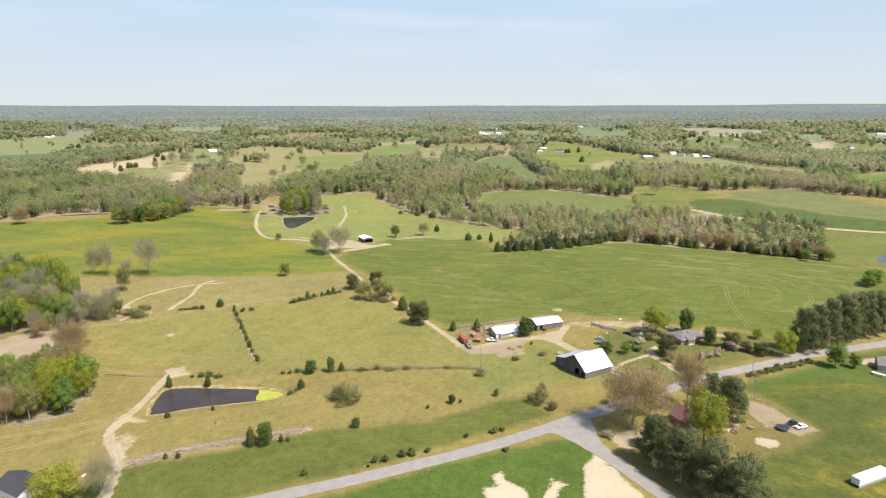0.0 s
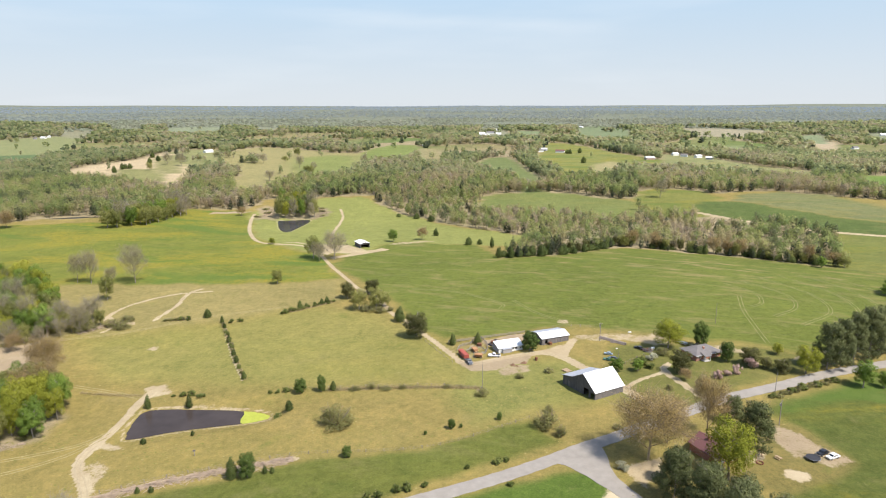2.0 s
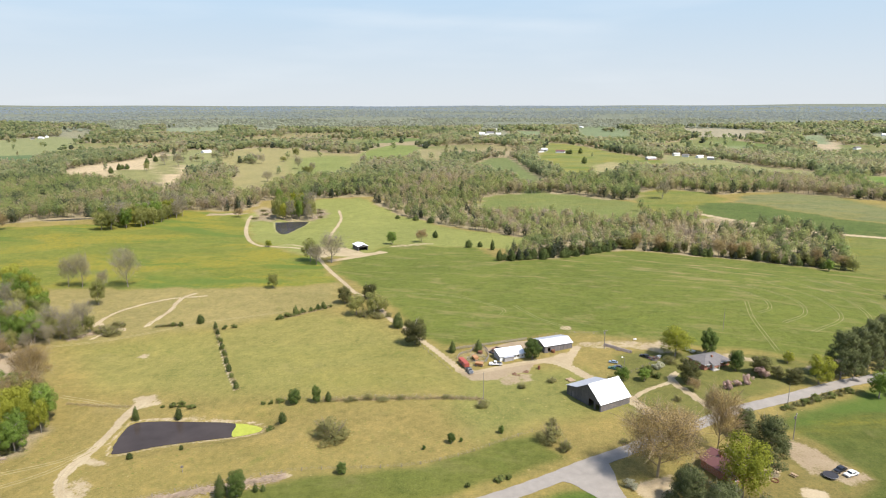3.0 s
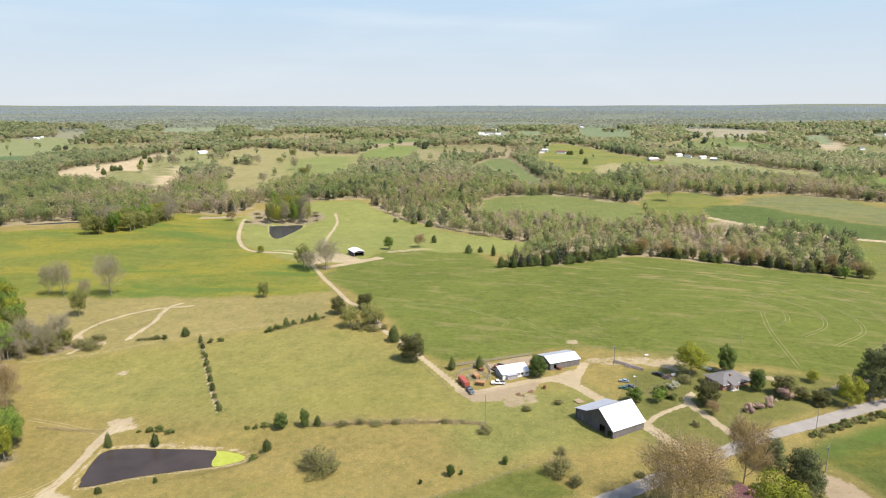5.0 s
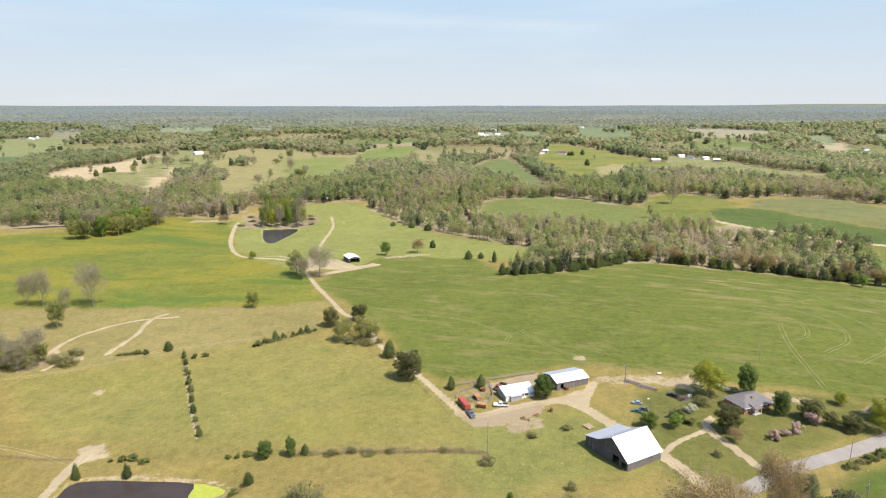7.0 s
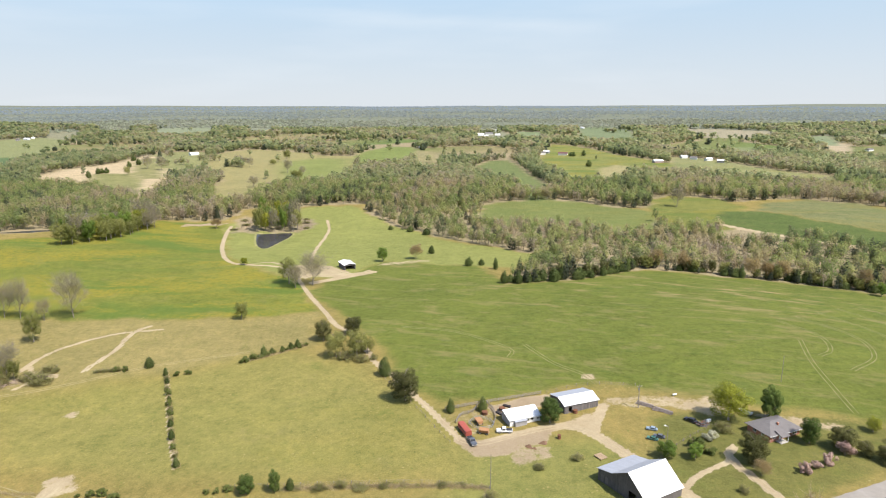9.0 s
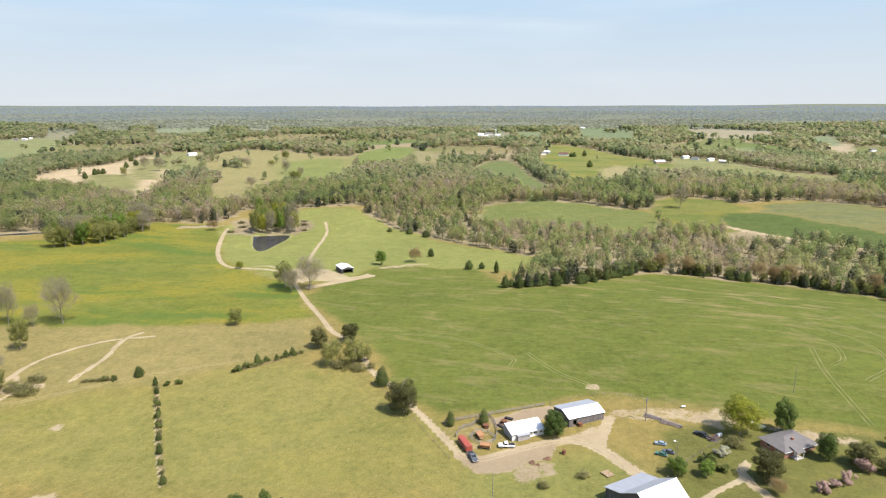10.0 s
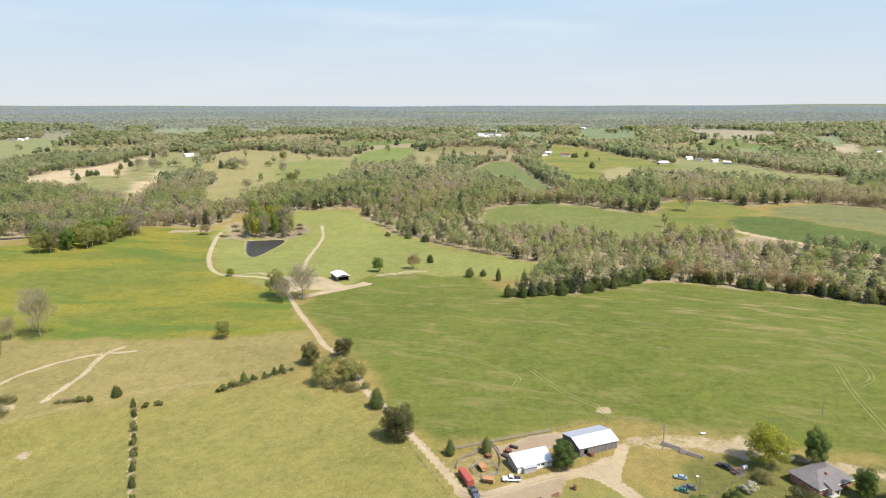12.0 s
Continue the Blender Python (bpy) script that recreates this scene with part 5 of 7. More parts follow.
plant("shrub", [(-69.3, 261.1, 1.7, 2.3), (-65.9, 261.2, 2, 2.6), (-62.6, 261.9, 2.4, 3.6), (-105.6, 263.4, 2.7, 3.3), (-102.6, 263.7, 2.9, 3.8), (-98, 261.8, 1.8, 4.8), (126.9, 244.0, 2.2, 3.2), (136.4, 248, 2.4, 3.8), (141.8, 250.4, 3, 3.9), (149, 253.4, 2.4, 4.4), (158.1, 257.6, 2.6, 4.1)], make_shrub, 3)
plant("shrub", [(9, 194.7 + 3, 2, 1.8), (-41.9, 178.3, 2, 3), (-22.6, 180.8, 1.1, 1.4), (-144.1, 356.9, 2.6, 3.6), (-139.7, 356.6, 2.9, 3.5), (-110, 263.3, 1.3, 2.2), (87.5, 278.2, 4.2, 6.6), (90.1, 273.7, 2.8, 4.4), (-113.8, 349.6, 2.6, 3.4), (-109.3, 350.9, 2.6, 3.4), (-87.3, 361.8, 3, 5.5), (-84.5, 364.6, 3.2, 4.8)], make_shrub, 3, 5)
plant("shrub", [(18.6, 200.6, 2.6, 3.2), (21.5, 201.5, 2, 2.4), (-20.6, 183.4, 2.6, 2.8), (-17.3, 183.6, 2.8, 3), (-12.2, 186, 3.1, 3.1), (-9, 186.8, 3.1, 3.1), (-3.9, 188.6, 2.1, 2.4), (21.5, 188.2, 1.6, 2.6), (-61, 240.6, 1.8, 4.0)], make_shrub, 3, 6)
# the fence row across the pasture
plant("cedar", [(-118.8, 350.1, 4.8, 2.4), (-115.1, 342.6, 3.3, 2.3), (-98.4, 305.7, 3.4, 2.4), (-94.2, 296.3, 4.4, 2.6), (-85, 277.7, 4.2, 2.6), (-107.6, 326.5, 2.6, 2.0)], seed=16)
plant("shrub", [(-110.2, 331.7, 3.6, 3.2), (-105.7, 322.1, 3.4, 3.2), (-102.2, 314.6, 3.0, 3.0), (-91.1, 289.5, 2.6, 2.6)], make_shrub, 3, 7)
plant("brush", [(-116.6, 346, 2.6, 3.2), (-112.6, 336.4, 2.4, 3), (-103.6, 318, 2.2, 3), (-100, 310, 2.2, 2.8), (-96.4, 301, 2.2, 2.8), (-88, 283.6, 1.8, 2.6)], make_shrub, 3, 17)
plant("brush", [(-37.4, 230.5, 7.5, 14.5), (-34.5, 260, 1.6, 5.6), (-27.6, 260.6, 3.0, 4.4), (-21.6, 259.4, 1.5, 6), (-15.2, 259.6, 2.2, 3.5), (2.5, 260, 1.3, 4.5), (37.8, 224.4, 6.6, 10.6), (41.5, 217.4, 4.6, 5.2), (40.6, 235.9, 3.6, 3.4), (16.8, 252, 3.4, 6.3), (99.7, 288.1, 3.8, 7.4), (141, 264.8, 3.2, 5.6)], make_shrub, 3)
plant("brush", [(-41, 360.5, 4.5, 9), (-33.5, 357.5, 4, 8), (-36, 368, 5, 8), (-28, 359.5, 3, 5), (-50, 379, 3.5, 7), (-47, 386, 4, 7), (-174, 357.1, 3.2, 8.8), (-172.3, 346.2, 5, 13), (-189, 342, 6, 13), (46.5, 273.5, 2.4, 4.6), (33.5, 268.5, 2.2, 5), (-178, 349, 4, 9), (90.5, 252.5, 2.6, 3.6), (-150, 230, 2.2, 8), (-164, 229, 2.4, 9), (62, 222, 2, 4)], make_shrub, 3, 8)


# the woods near the pasture, tree by tree
def grove(pts, spacing, seed, mix, low, high, spread=0.75):
    """Fills an outline with single trees; mix: kinds to draw from."""
    rng = random.Random(seed)
    xs, ys = [p[0] for p in pts], [p[1] for p in pts]
    tries = [(rng.uniform(min(xs), max(xs)), rng.uniform(min(ys), max(ys))) for _ in range(6000)]
    within = inside([q[0] for q in tries], [q[1] for q in tries], pts) > 0
    spots = []
    for (x, y), ok in zip(tries, within):
        if ok and all((x - a) ** 2 + (y - b) ** 2 > spacing ** 2 for a, b in spots):
            spots.append((x, y))
    for kind in sorted(set(mix)):
        share = [s for s in spots if mix[int(abs(math.sin(s[0] * 12.9 + s[1] * 78.2)) * 1e4) % len(mix)] == kind]
        rows = []
        for x, y in share:
            h = rng.uniform(low, high) * (0.62 if kind == "cedar" else 1.0)
            rows.append((x, y, h, h * spread * rng.uniform(0.85, 1.2) * (0.6 if kind == "cedar" else 1.0)))
        plant(kind, rows, seed=seed + 1)


grove(WOODS[2], 7.2, 71, ["green", "lime", "green", "spring", "lime", "green", "airy", "spring"], 13, 20)
grove([(-212, 314), (-205, 322), (-188, 338), (-183, 352), (-196, 362), (-206, 340)], 6.2, 72, ["airy", "airy", "spring"], 8, 14)
grove(WOODS[3], 6.6, 73, ["spring", "lime", "green", "spring", "lime", "spring", "tan", "green"], 12, 18)
grove(WOODS[1], 8.5, 74, ["spring", "green", "spring", "lime", "spring", "airy"], 12, 21, 0.8)
grove(WOODS[4], 7.2, 75, ["spring", "lime", "spring", "airy", "spring", "green"], 16, 26, 0.5)

# low growth along the old fence row and the brow of the pasture
plant("shrub", [(-86 + 2.6 * i, 362.4 + 1.85 * i + 0.6 * math.sin(i * 2.1), 1.6 + 0.9 * abs(math.sin(i * 1.7)), 2.6 + math.sin(i)) for i in range(10)], make_shrub, 3, 9)
plant("brush", [(-152 + 3.2 * i, 355.6 + 0.25 * i, 1.6 + 0.6 * abs(math.sin(i * 2.7)), 3.6 + math.sin(i * 1.3)) for i in range(5)], make_shrub, 3, 10)
plant("brush", [(-46 + 4.6 * i, 260.6 + 0.5 * math.sin(i * 1.9), 0.5 + 0.5 * abs(math.sin(i * 2.3)), 2.6 + 1.4 * math.sin(i * 1.1)) for i in range(13) if i % 4 != 2], make_shrub, 3, 11)
plant("brush", [(126 + 1.7 * i, 243.2 + 0.76 * i + 1.1 * math.sin(i * 2.3), 1.1 + 1.2 * abs(math.sin(i * 1.4)), 2.6 + 1.1 * math.sin(i * 3.7)) for i in range(21)], make_shrub, 3, 12)
plant("brush", [(-196, 690, 2.2, 9), (-190, 712, 2.4, 10), (-197, 730, 2.4, 10), (-182, 722, 3, 9), (-129, 706, 2.2, 8), (-134, 728, 2.6, 9), (-137, 742, 2.4, 8)], make_shrub, 3, 13)
# the cedar hedge between the hay field and the wood
RIM = curve([(44, 481), (60, 480), (80, 486), (97, 490), (120, 504), (145, 520), (170, 512), (200, 502), (230, 490), (258, 474), (283, 457)], 3.0)
HEDGE = random.Random(77)
plant("cedar", [(x + HEDGE.uniform(-2.5, 2.5), y + HEDGE.uniform(-1.5, 6), HEDGE.uniform(4.5, 10.5), HEDGE.uniform(5, 9)) for x, y in RIM if HEDGE.random() < (0.95 if x < 135 else 0.35)], seed=14)
plant("olive", [(x + HEDGE.uniform(-3, 3), y + HEDGE.uniform(2, 8), HEDGE.uniform(6, 11), HEDGE.uniform(6, 10)) for x, y in RIM if HEDGE.random() < 0.35], seed=15)
plant("tan", [(x + HEDGE.uniform(-3, 3), y + HEDGE.uniform(0, 6), HEDGE.uniform(8, 13), HEDGE.uniform(8, 12)) for x, y in RIM if x > 140 and HEDGE.random() < 0.2], seed=18)
plant("spring", [(x + HEDGE.uniform(-3, 3), y + HEDGE.uniform(0, 6), HEDGE.uniform(7, 12), HEDGE.uniform(7, 11)) for x, y in RIM if x > 125 and HEDGE.random() < 0.4], seed=19)


def tussocks():
    """Rough grass clumps and weeds past counting over the pasture."""
    rng = np.random.default_rng(88)
    p = rng.uniform((-205, 148), (225, 425), (34000, 2))
    x, y = p[:, 0], p[:, 1]
    clump = np.sin(x / 9.1 + 1.7 * np.sin(y / 13)) + np.sin(y / 6.7 + 1.3 * np.sin(x / 17)) + rng.normal(0, 0.8, len(x))
    keep = (from_line(x, y, curve(ROAD, 8)) > 3.6) & (inside(x, y, POND) < -1.5) 
    for k in (0, 3, 4, 5, 6, 7):
        keep &= inside(x, y, FIELDS[k][0]) < 0
    keep &= (clump > -0.3) & (from_line(x, y, LANE) > 2.2)
    for pts, w in BARE_TRACKS[:4] + BARE_TRACKS[7:9]:
        keep &= from_line(x, y, curve(pts)) > w * 0.7
    for pts, w, c in BARE_PATCHES:
        keep &= inside(x, y, pts) < -0.5
    p = p[keep]
    z = land(p[:, 0], p[:, 1])
    faces = []
    for v in range(6):
        mine = np.arange(len(p))[v::6]
        geo = cards(rng, 7, 0.42, [(0, 0, 0.45, 0.45, 0.4)], flat=2.0, ruffle=0.3, up=3.0)[0][None]
        a = rng.uniform(0, 6.28, len(mine))
        w, h = rng.uniform(0.25, 0.75, len(mine)) ** 1.3, rng.uniform(0.10, 0.30, len(mine))
        ca, sa = np.cos(a)[:, None, None], np.sin(a)[:, None, None]
        out = np.stack([
            (geo[..., 0] * ca - geo[..., 1] * sa) * w[:, None, None] + p[mine, 0][:, None, None],
            (geo[..., 0] * sa + geo[..., 1] * ca) * w[:, None, None] + p[mine, 1][:, None, None],
            (geo[..., 2] - 0.12) * h[:, None, None] + z[mine][:, None, None]], -1)
        faces.append((out.reshape(-1, 3, 3), 0, np.repeat(rng.uniform(0, 1, len(mine)), 7), np.repeat([[0.0, -0.2, 0.98]], 7 * len(mine), 0)))
    m = Mat("tussock_grass", 0.9, 0.0, 0.1)
    m.color(m.ramp(m.attr("tint"), [(0.1, (0.155, 0.16, 0.042)), (0.45, (0.20, 0.185, 0.055)), (0.75, (0.25, 0.21, 0.072)), (0.97, (0.29, 0.24, 0.095))]))
    tagged(new("grass_tussock", soup("grass_tussock", faces, [m.m])), "rough green and straw-coloured grass clumps across the pasture", "grass", kind="stuff")


tussocks()

def driftwood(pts, width, n, seed, c=(0.33, 0.255, 0.185), thick=1.0, lean=0.12, label="dry bleached sticks and brush heaped along a wash", category="driftwood"):
    """Dry sticks past counting, heaped along a line."""
    rng = np.random.default_rng(seed)
    line = np.array(curve(pts, 0.8))
    k = rng.integers(1, len(line) - 1, n)
    d = line[k + 1] - line[k - 1]
    d /= np.linalg.norm(d, axis=1)[:, None]
    off = rng.normal(0, width / 3, n)
    p = line[k] + np.stack([-d[:, 1], d[:, 0]], 1) * off[:, None]
    z = heights(p) + rng.uniform(0.0, 0.5, n) * np.exp(-(off / width) ** 2 * 4)
    turn = np.arctan2(d[:, 1], d[:, 0]) + rng.normal(0, 0.5, n)
    half = rng.uniform(0.4, 1.5, n)
    faces = []
    for i in range(n):
        v = np.array([math.cos(turn[i]), math.sin(turn[i]), rng.normal(0, lean)]) * half[i]
        mid = np.array([p[i, 0], p[i, 1], z[i]])
        faces.append((stick(mid - v, mid + v, rng.uniform(0.05, 0.13) * thick, 0.04 * thick, 4), 0, None, None))
    m = simple(category.replace(" ", "_"), c, 0.95, spread=0.4, scale=0.7)
    tagged(new(category.replace(" ", "_"), soup(category, faces, [m])), label, category, kind="stuff")


driftwood([(-104, 189.5), (-86.6, 197.2), (-65, 203), (-47, 207)], 4.2, 1200, 91)
driftwood([(-179, 262), (-168, 232), (-158, 221), (-147, 226)], 4.0, 260, 92)
driftwood([(-178, 352), (-185, 345), (-192, 338)], 6.0, 260, 93)
driftwood([(-196, 686), (-190, 700), (-186, 716), (-190, 735)], 16.0, 420, 94)
driftwood([(-134, 700), (-130, 716), (-136, 736)], 10.0, 260, 95)
DRY = ((0.30, 0.235, 0.12), 0.5, 0.5, "dry straw-coloured weeds along an old fence", "dry weeds")
driftwood([(17, 258.4), (0, 260), (-20, 260.4), (-46, 261)], 2.2, 1500, 96, *DRY)
driftwood([(-86, 362), (-72, 371.5), (-62, 380)], 2.0, 500, 97, *DRY)
driftwood([(-119, 351), (-103, 316), (-84, 276)], 1.6, 500, 98, *DRY)
driftwood([(-152, 269), (-136, 266.5), (-123, 265)], 1.6, 300, 99, *DRY)

# ---------------------------------------------------------------- buildings
def boards_material(name, lo, hi, width=0.22):
    """Weathered upright boards: each board its own grey, dark gaps as relief."""
    m = Mat(name, 0.85, 0.0, 0.2)
    v = m.coords((1 / width, 1 / width, 0.12))
    cell = m.n.new("ShaderNodeTexVoronoi")
    cell.inputs["Scale"].default_value = 1.0
    m.link(v, cell.inputs["Vector"])
    grain = m.noise(1.2, 5, m.coords((6, 6, 0.5)), 0.7)
    stain = m.noise(0.5, 5, m.coords((1, 1, 0.6)), 0.6)
    f = m.math("ADD", m.math("MULTIPLY", grain, 0.5), m.math("ADD", m.math("MULTIPLY", stain, 0.35), m.math("MULTIPLY", cell.outputs["Distance"], 0.2)))
    m.color(m.ramp(f, [(0.32, lo), (0.72, hi)]))
    m.bump(f, 0.5, 0.03)
    return m.m


def tin_material(name, c, rough, metal, pitch=0.6, rust=0.0):
    """Ribbed sheet metal: relief ribs down the slope, streaks and stains."""
    m = Mat(name, rough, metal, 0.4)
    wave = m.n.new("ShaderNodeTexWave")
    wave.bands_direction = "Y"
    wave.inputs["Scale"].default_value = 1 / pitch
    m.link(m.coords(), wave.inputs["Vector"])
    streak = m.noise(0.6, 5, m.coords((0.5, 2.6, 0.5)), 0.65)
    col = m.ramp(streak, [(0.3, tuple(v * 0.86 for v in c)), (0.6, c), (0.8, tuple(min(0.9, v * 1.06) for v in c))])
    if rust:
        col = m.mix(m.math("MULTIPLY", m.step(m.noise(0.35, 6), 0.55, 0.75), rust), col, (0.20, 0.10, 0.06))
    m.color(col)
    m.bump(wave.outputs["Fac"], 0.35, 0.03)
    return m.m


def shingle_material(name, c):
    m = Mat(name, 0.9, 0.0, 0.2)
    b = m.n.new("ShaderNodeTexBrick")
    b.inputs["Scale"].default_value = 2.2
    b.inputs["Mortar Size"].default_value = 0.015
    b.inputs["Color1"].default_value = (*[v * 0.85 for v in c], 1)
    b.inputs["Color2"].default_value = (*[v * 1.15 for v in c], 1)
    b.inputs["Mortar"].default_value = (*[v * 0.6 for v in c], 1)
    m.link(m.coords((1, 1, 1)), b.inputs["Vector"])
    m.color(m.mix(0.35, b.outputs["Color"], m.ramp(m.noise(0.5, 5), [(0.3, tuple(v * 0.7 for v in c)), (0.7, tuple(v * 1.25 for v in c))])))
    m.bump(b.outputs["Fac"], 0.3, 0.02)
    return m.m


def brick_material():
    m = Mat("red_brick", 0.85, 0.0, 0.2)
    b = m.n.new("ShaderNodeTexBrick")
    b.inputs["Scale"].default_value = 4.5
    b.inputs["Color1"].default_value = (0.30, 0.12, 0.075, 1)
    b.inputs["Color2"].default_value = (0.36, 0.165, 0.105, 1)
    b.inputs["Mortar"].default_value = (0.36, 0.32, 0.28, 1)
    m.link(m.coords(), b.inputs["Vector"])
    m.color(b.outputs["Color"])
    m.bump(b.outputs["Fac"], 0.3, 0.01)
    return m.m


def glass_material():
    m = Mat("window_glass", 0.05, 0.0, 0.6)
    m.color((0.02, 0.023, 0.026))
    return m.m


M_BOARD = boards_material("weathered_barn_boards", (0.085, 0.075, 0.072), (0.215, 0.195, 0.185))
# darker copy for board walls in shade, and for sheds that are dark
M_BOARD_DARK = boards_material("dark_shaded_boards", (0.055, 0.05, 0.05), (0.15, 0.135, 0.13))
M_TIN = tin_material("white_tin_roof", (0.78, 0.78, 0.77), 0.5, 0.0)
# grey tin, also laid on white roofs' far slopes to paint their shade
M_TIN_GREY = tin_material("grey_shaded_tin", (0.42, 0.43, 0.46), 0.55, 0.25)
M_TIN_RED = tin_material("maroon_tin_roof", (0.155, 0.07, 0.068), 0.6, 0.0, rust=0.35)
M_WHITE = simple("white_painted_boards", (0.72, 0.71, 0.68), 0.7, spread=0.12, scale=0.9)
M_GREYWALL = simple("grey_block_wall", (0.33, 0.31, 0.30), 0.85, spread=0.2, scale=1.2, bump=0.3)
M_SHINGLE = shingle_material("grey_shingles", (0.175, 0.161, 0.155))
M_SHINGLE_DARK = shingle_material("charcoal_shingles", (0.06, 0.058, 0.065))
M_BRICK = brick_material()
M_GLASS = glass_material()
M_EARTH = simple("packed_earth_floor", (0.16, 0.12, 0.08), 0.95, spread=0.3, scale=0.8)
M_POST = simple("weathered_posts", (0.24, 0.21, 0.18), 0.9, spread=0.3, scale=3)
M_CONCRETE = simple("pale_concrete", (0.45, 0.42, 0.38), 0.9, spread=0.2, scale=1.5)


def box(bm, lo, hi, bevel=0.0):
    """Adds a box between two corners."""
    m = Matrix.LocRotScale([(a + b) / 2 for a, b in zip(lo, hi)], None, [max(1e-3, b - a) for a, b in zip(lo, hi)])
    got = bmesh.ops.create_cube(bm, size=1.0, matrix=m)
    if bevel:
        edges = {e for v in got["verts"] for e in v.link_edges}
        bmesh.ops.bevel(bm, geom=list(edges), offset=bevel, segments=2, affect="EDGES")
    return bm


def boxes(*rows, bevel=0.0):
    bm = bmesh.new()
    for lo, hi in rows:
        box(bm, lo, hi, bevel)
    return bm


def prism(outline, axis, a, b):
    """Extrudes a closed outline of (u, z) along an axis from a to b."""
    bm = bmesh.new()
    put = (lambda u, z, d: (u, d, z)) if axis == "y" else (lambda u, z, d: (d, u, z))
    f1 = [bm.verts.new(put(u, z, a)) for u, z in outline]
    f2 = [bm.verts.new(put(u, z, b)) for u, z in outline]
    n = len(outline)
    bm.faces.new(f1)
    bm.faces.new(f2[::-1])
    for i in range(n):
        bm.faces.new((f1[i], f2[i], f2[(i + 1) % n], f1[(i + 1) % n]))
    bmesh.ops.recalc_face_normals(bm, faces=bm.faces)
    return bm


def wall_with_holes(u0, u1, z0, z1, holes, axis, a, b):
    """A straight wall with openings right through it: holes are (u, u, z, z)."""
    us = sorted({u0, u1, *[h[0] for h in holes], *[h[1] for h in holes]})
    zs = sorted({z0, z1, *[h[2] for h in holes], *[h[3] for h in holes]})
    bm = bmesh.new()
    for ua, ub in zip(us, us[1:]):
        for za, zb in zip(zs, zs[1:]):
            um, zm = (ua + ub) / 2, (za + zb) / 2
            if any(h[0] < um < h[1] and h[2] < zm < h[3] for h in holes):
                continue
            box(bm, (ua, a, za) if axis == "y" else (a, ua, za), (ub, b, zb) if axis == "y" else (b, ub, zb))
    bmesh.ops.remove_doubles(bm, verts=bm.verts, dist=0.001)
    return bm


def window(parent, axis, face, u0, u1, z0, z1, out, frame_mat=None):
    """A framed pane in an opening; out: +1 or -1, the way it faces."""
    t = 0.08
    rows = [((u0, z0), (u1, z0 + t)), ((u0, z1 - t), (u1, z1)), ((u0, z0 + t), (u0 + t, z1 - t)), ((u1 - t, z0 + t), (u1, z1 - t)), (((u0 + u1) / 2 - t / 3, z0 + t), ((u0 + u1) / 2 + t / 3, z1 - t))]
    lift = lambda u, z, d: (u, d, z) if axis == "y" else (d, u, z)
    a, b = sorted((face - 0.05 * out, face + 0.03 * out))
    fr = part("window_frame", boxes(*[(lift(*p, a), lift(*q, b)) for p, q in rows]), frame_mat or M_WHITE, parent, "white window frame")
    g = face - 0.03 * out
    part("pane", boxes((lift(u0 + t, z0 + t, g - 0.01), lift(u1 - t, z1 - t, g + 0.01))), M_GLASS, fr, "dark reflecting glass pane")


def roof_slope(x0, z0, x1, z1, y0, y1, thick=0.12):
    """One sloping roof sheet from the eave (x0, z0) to the ridge (x1, z1)."""
    return prism([(x0, z0), (x1, z1), (x1, z1 + thick), (x0, z0 + thick)], "y", y0, y1)


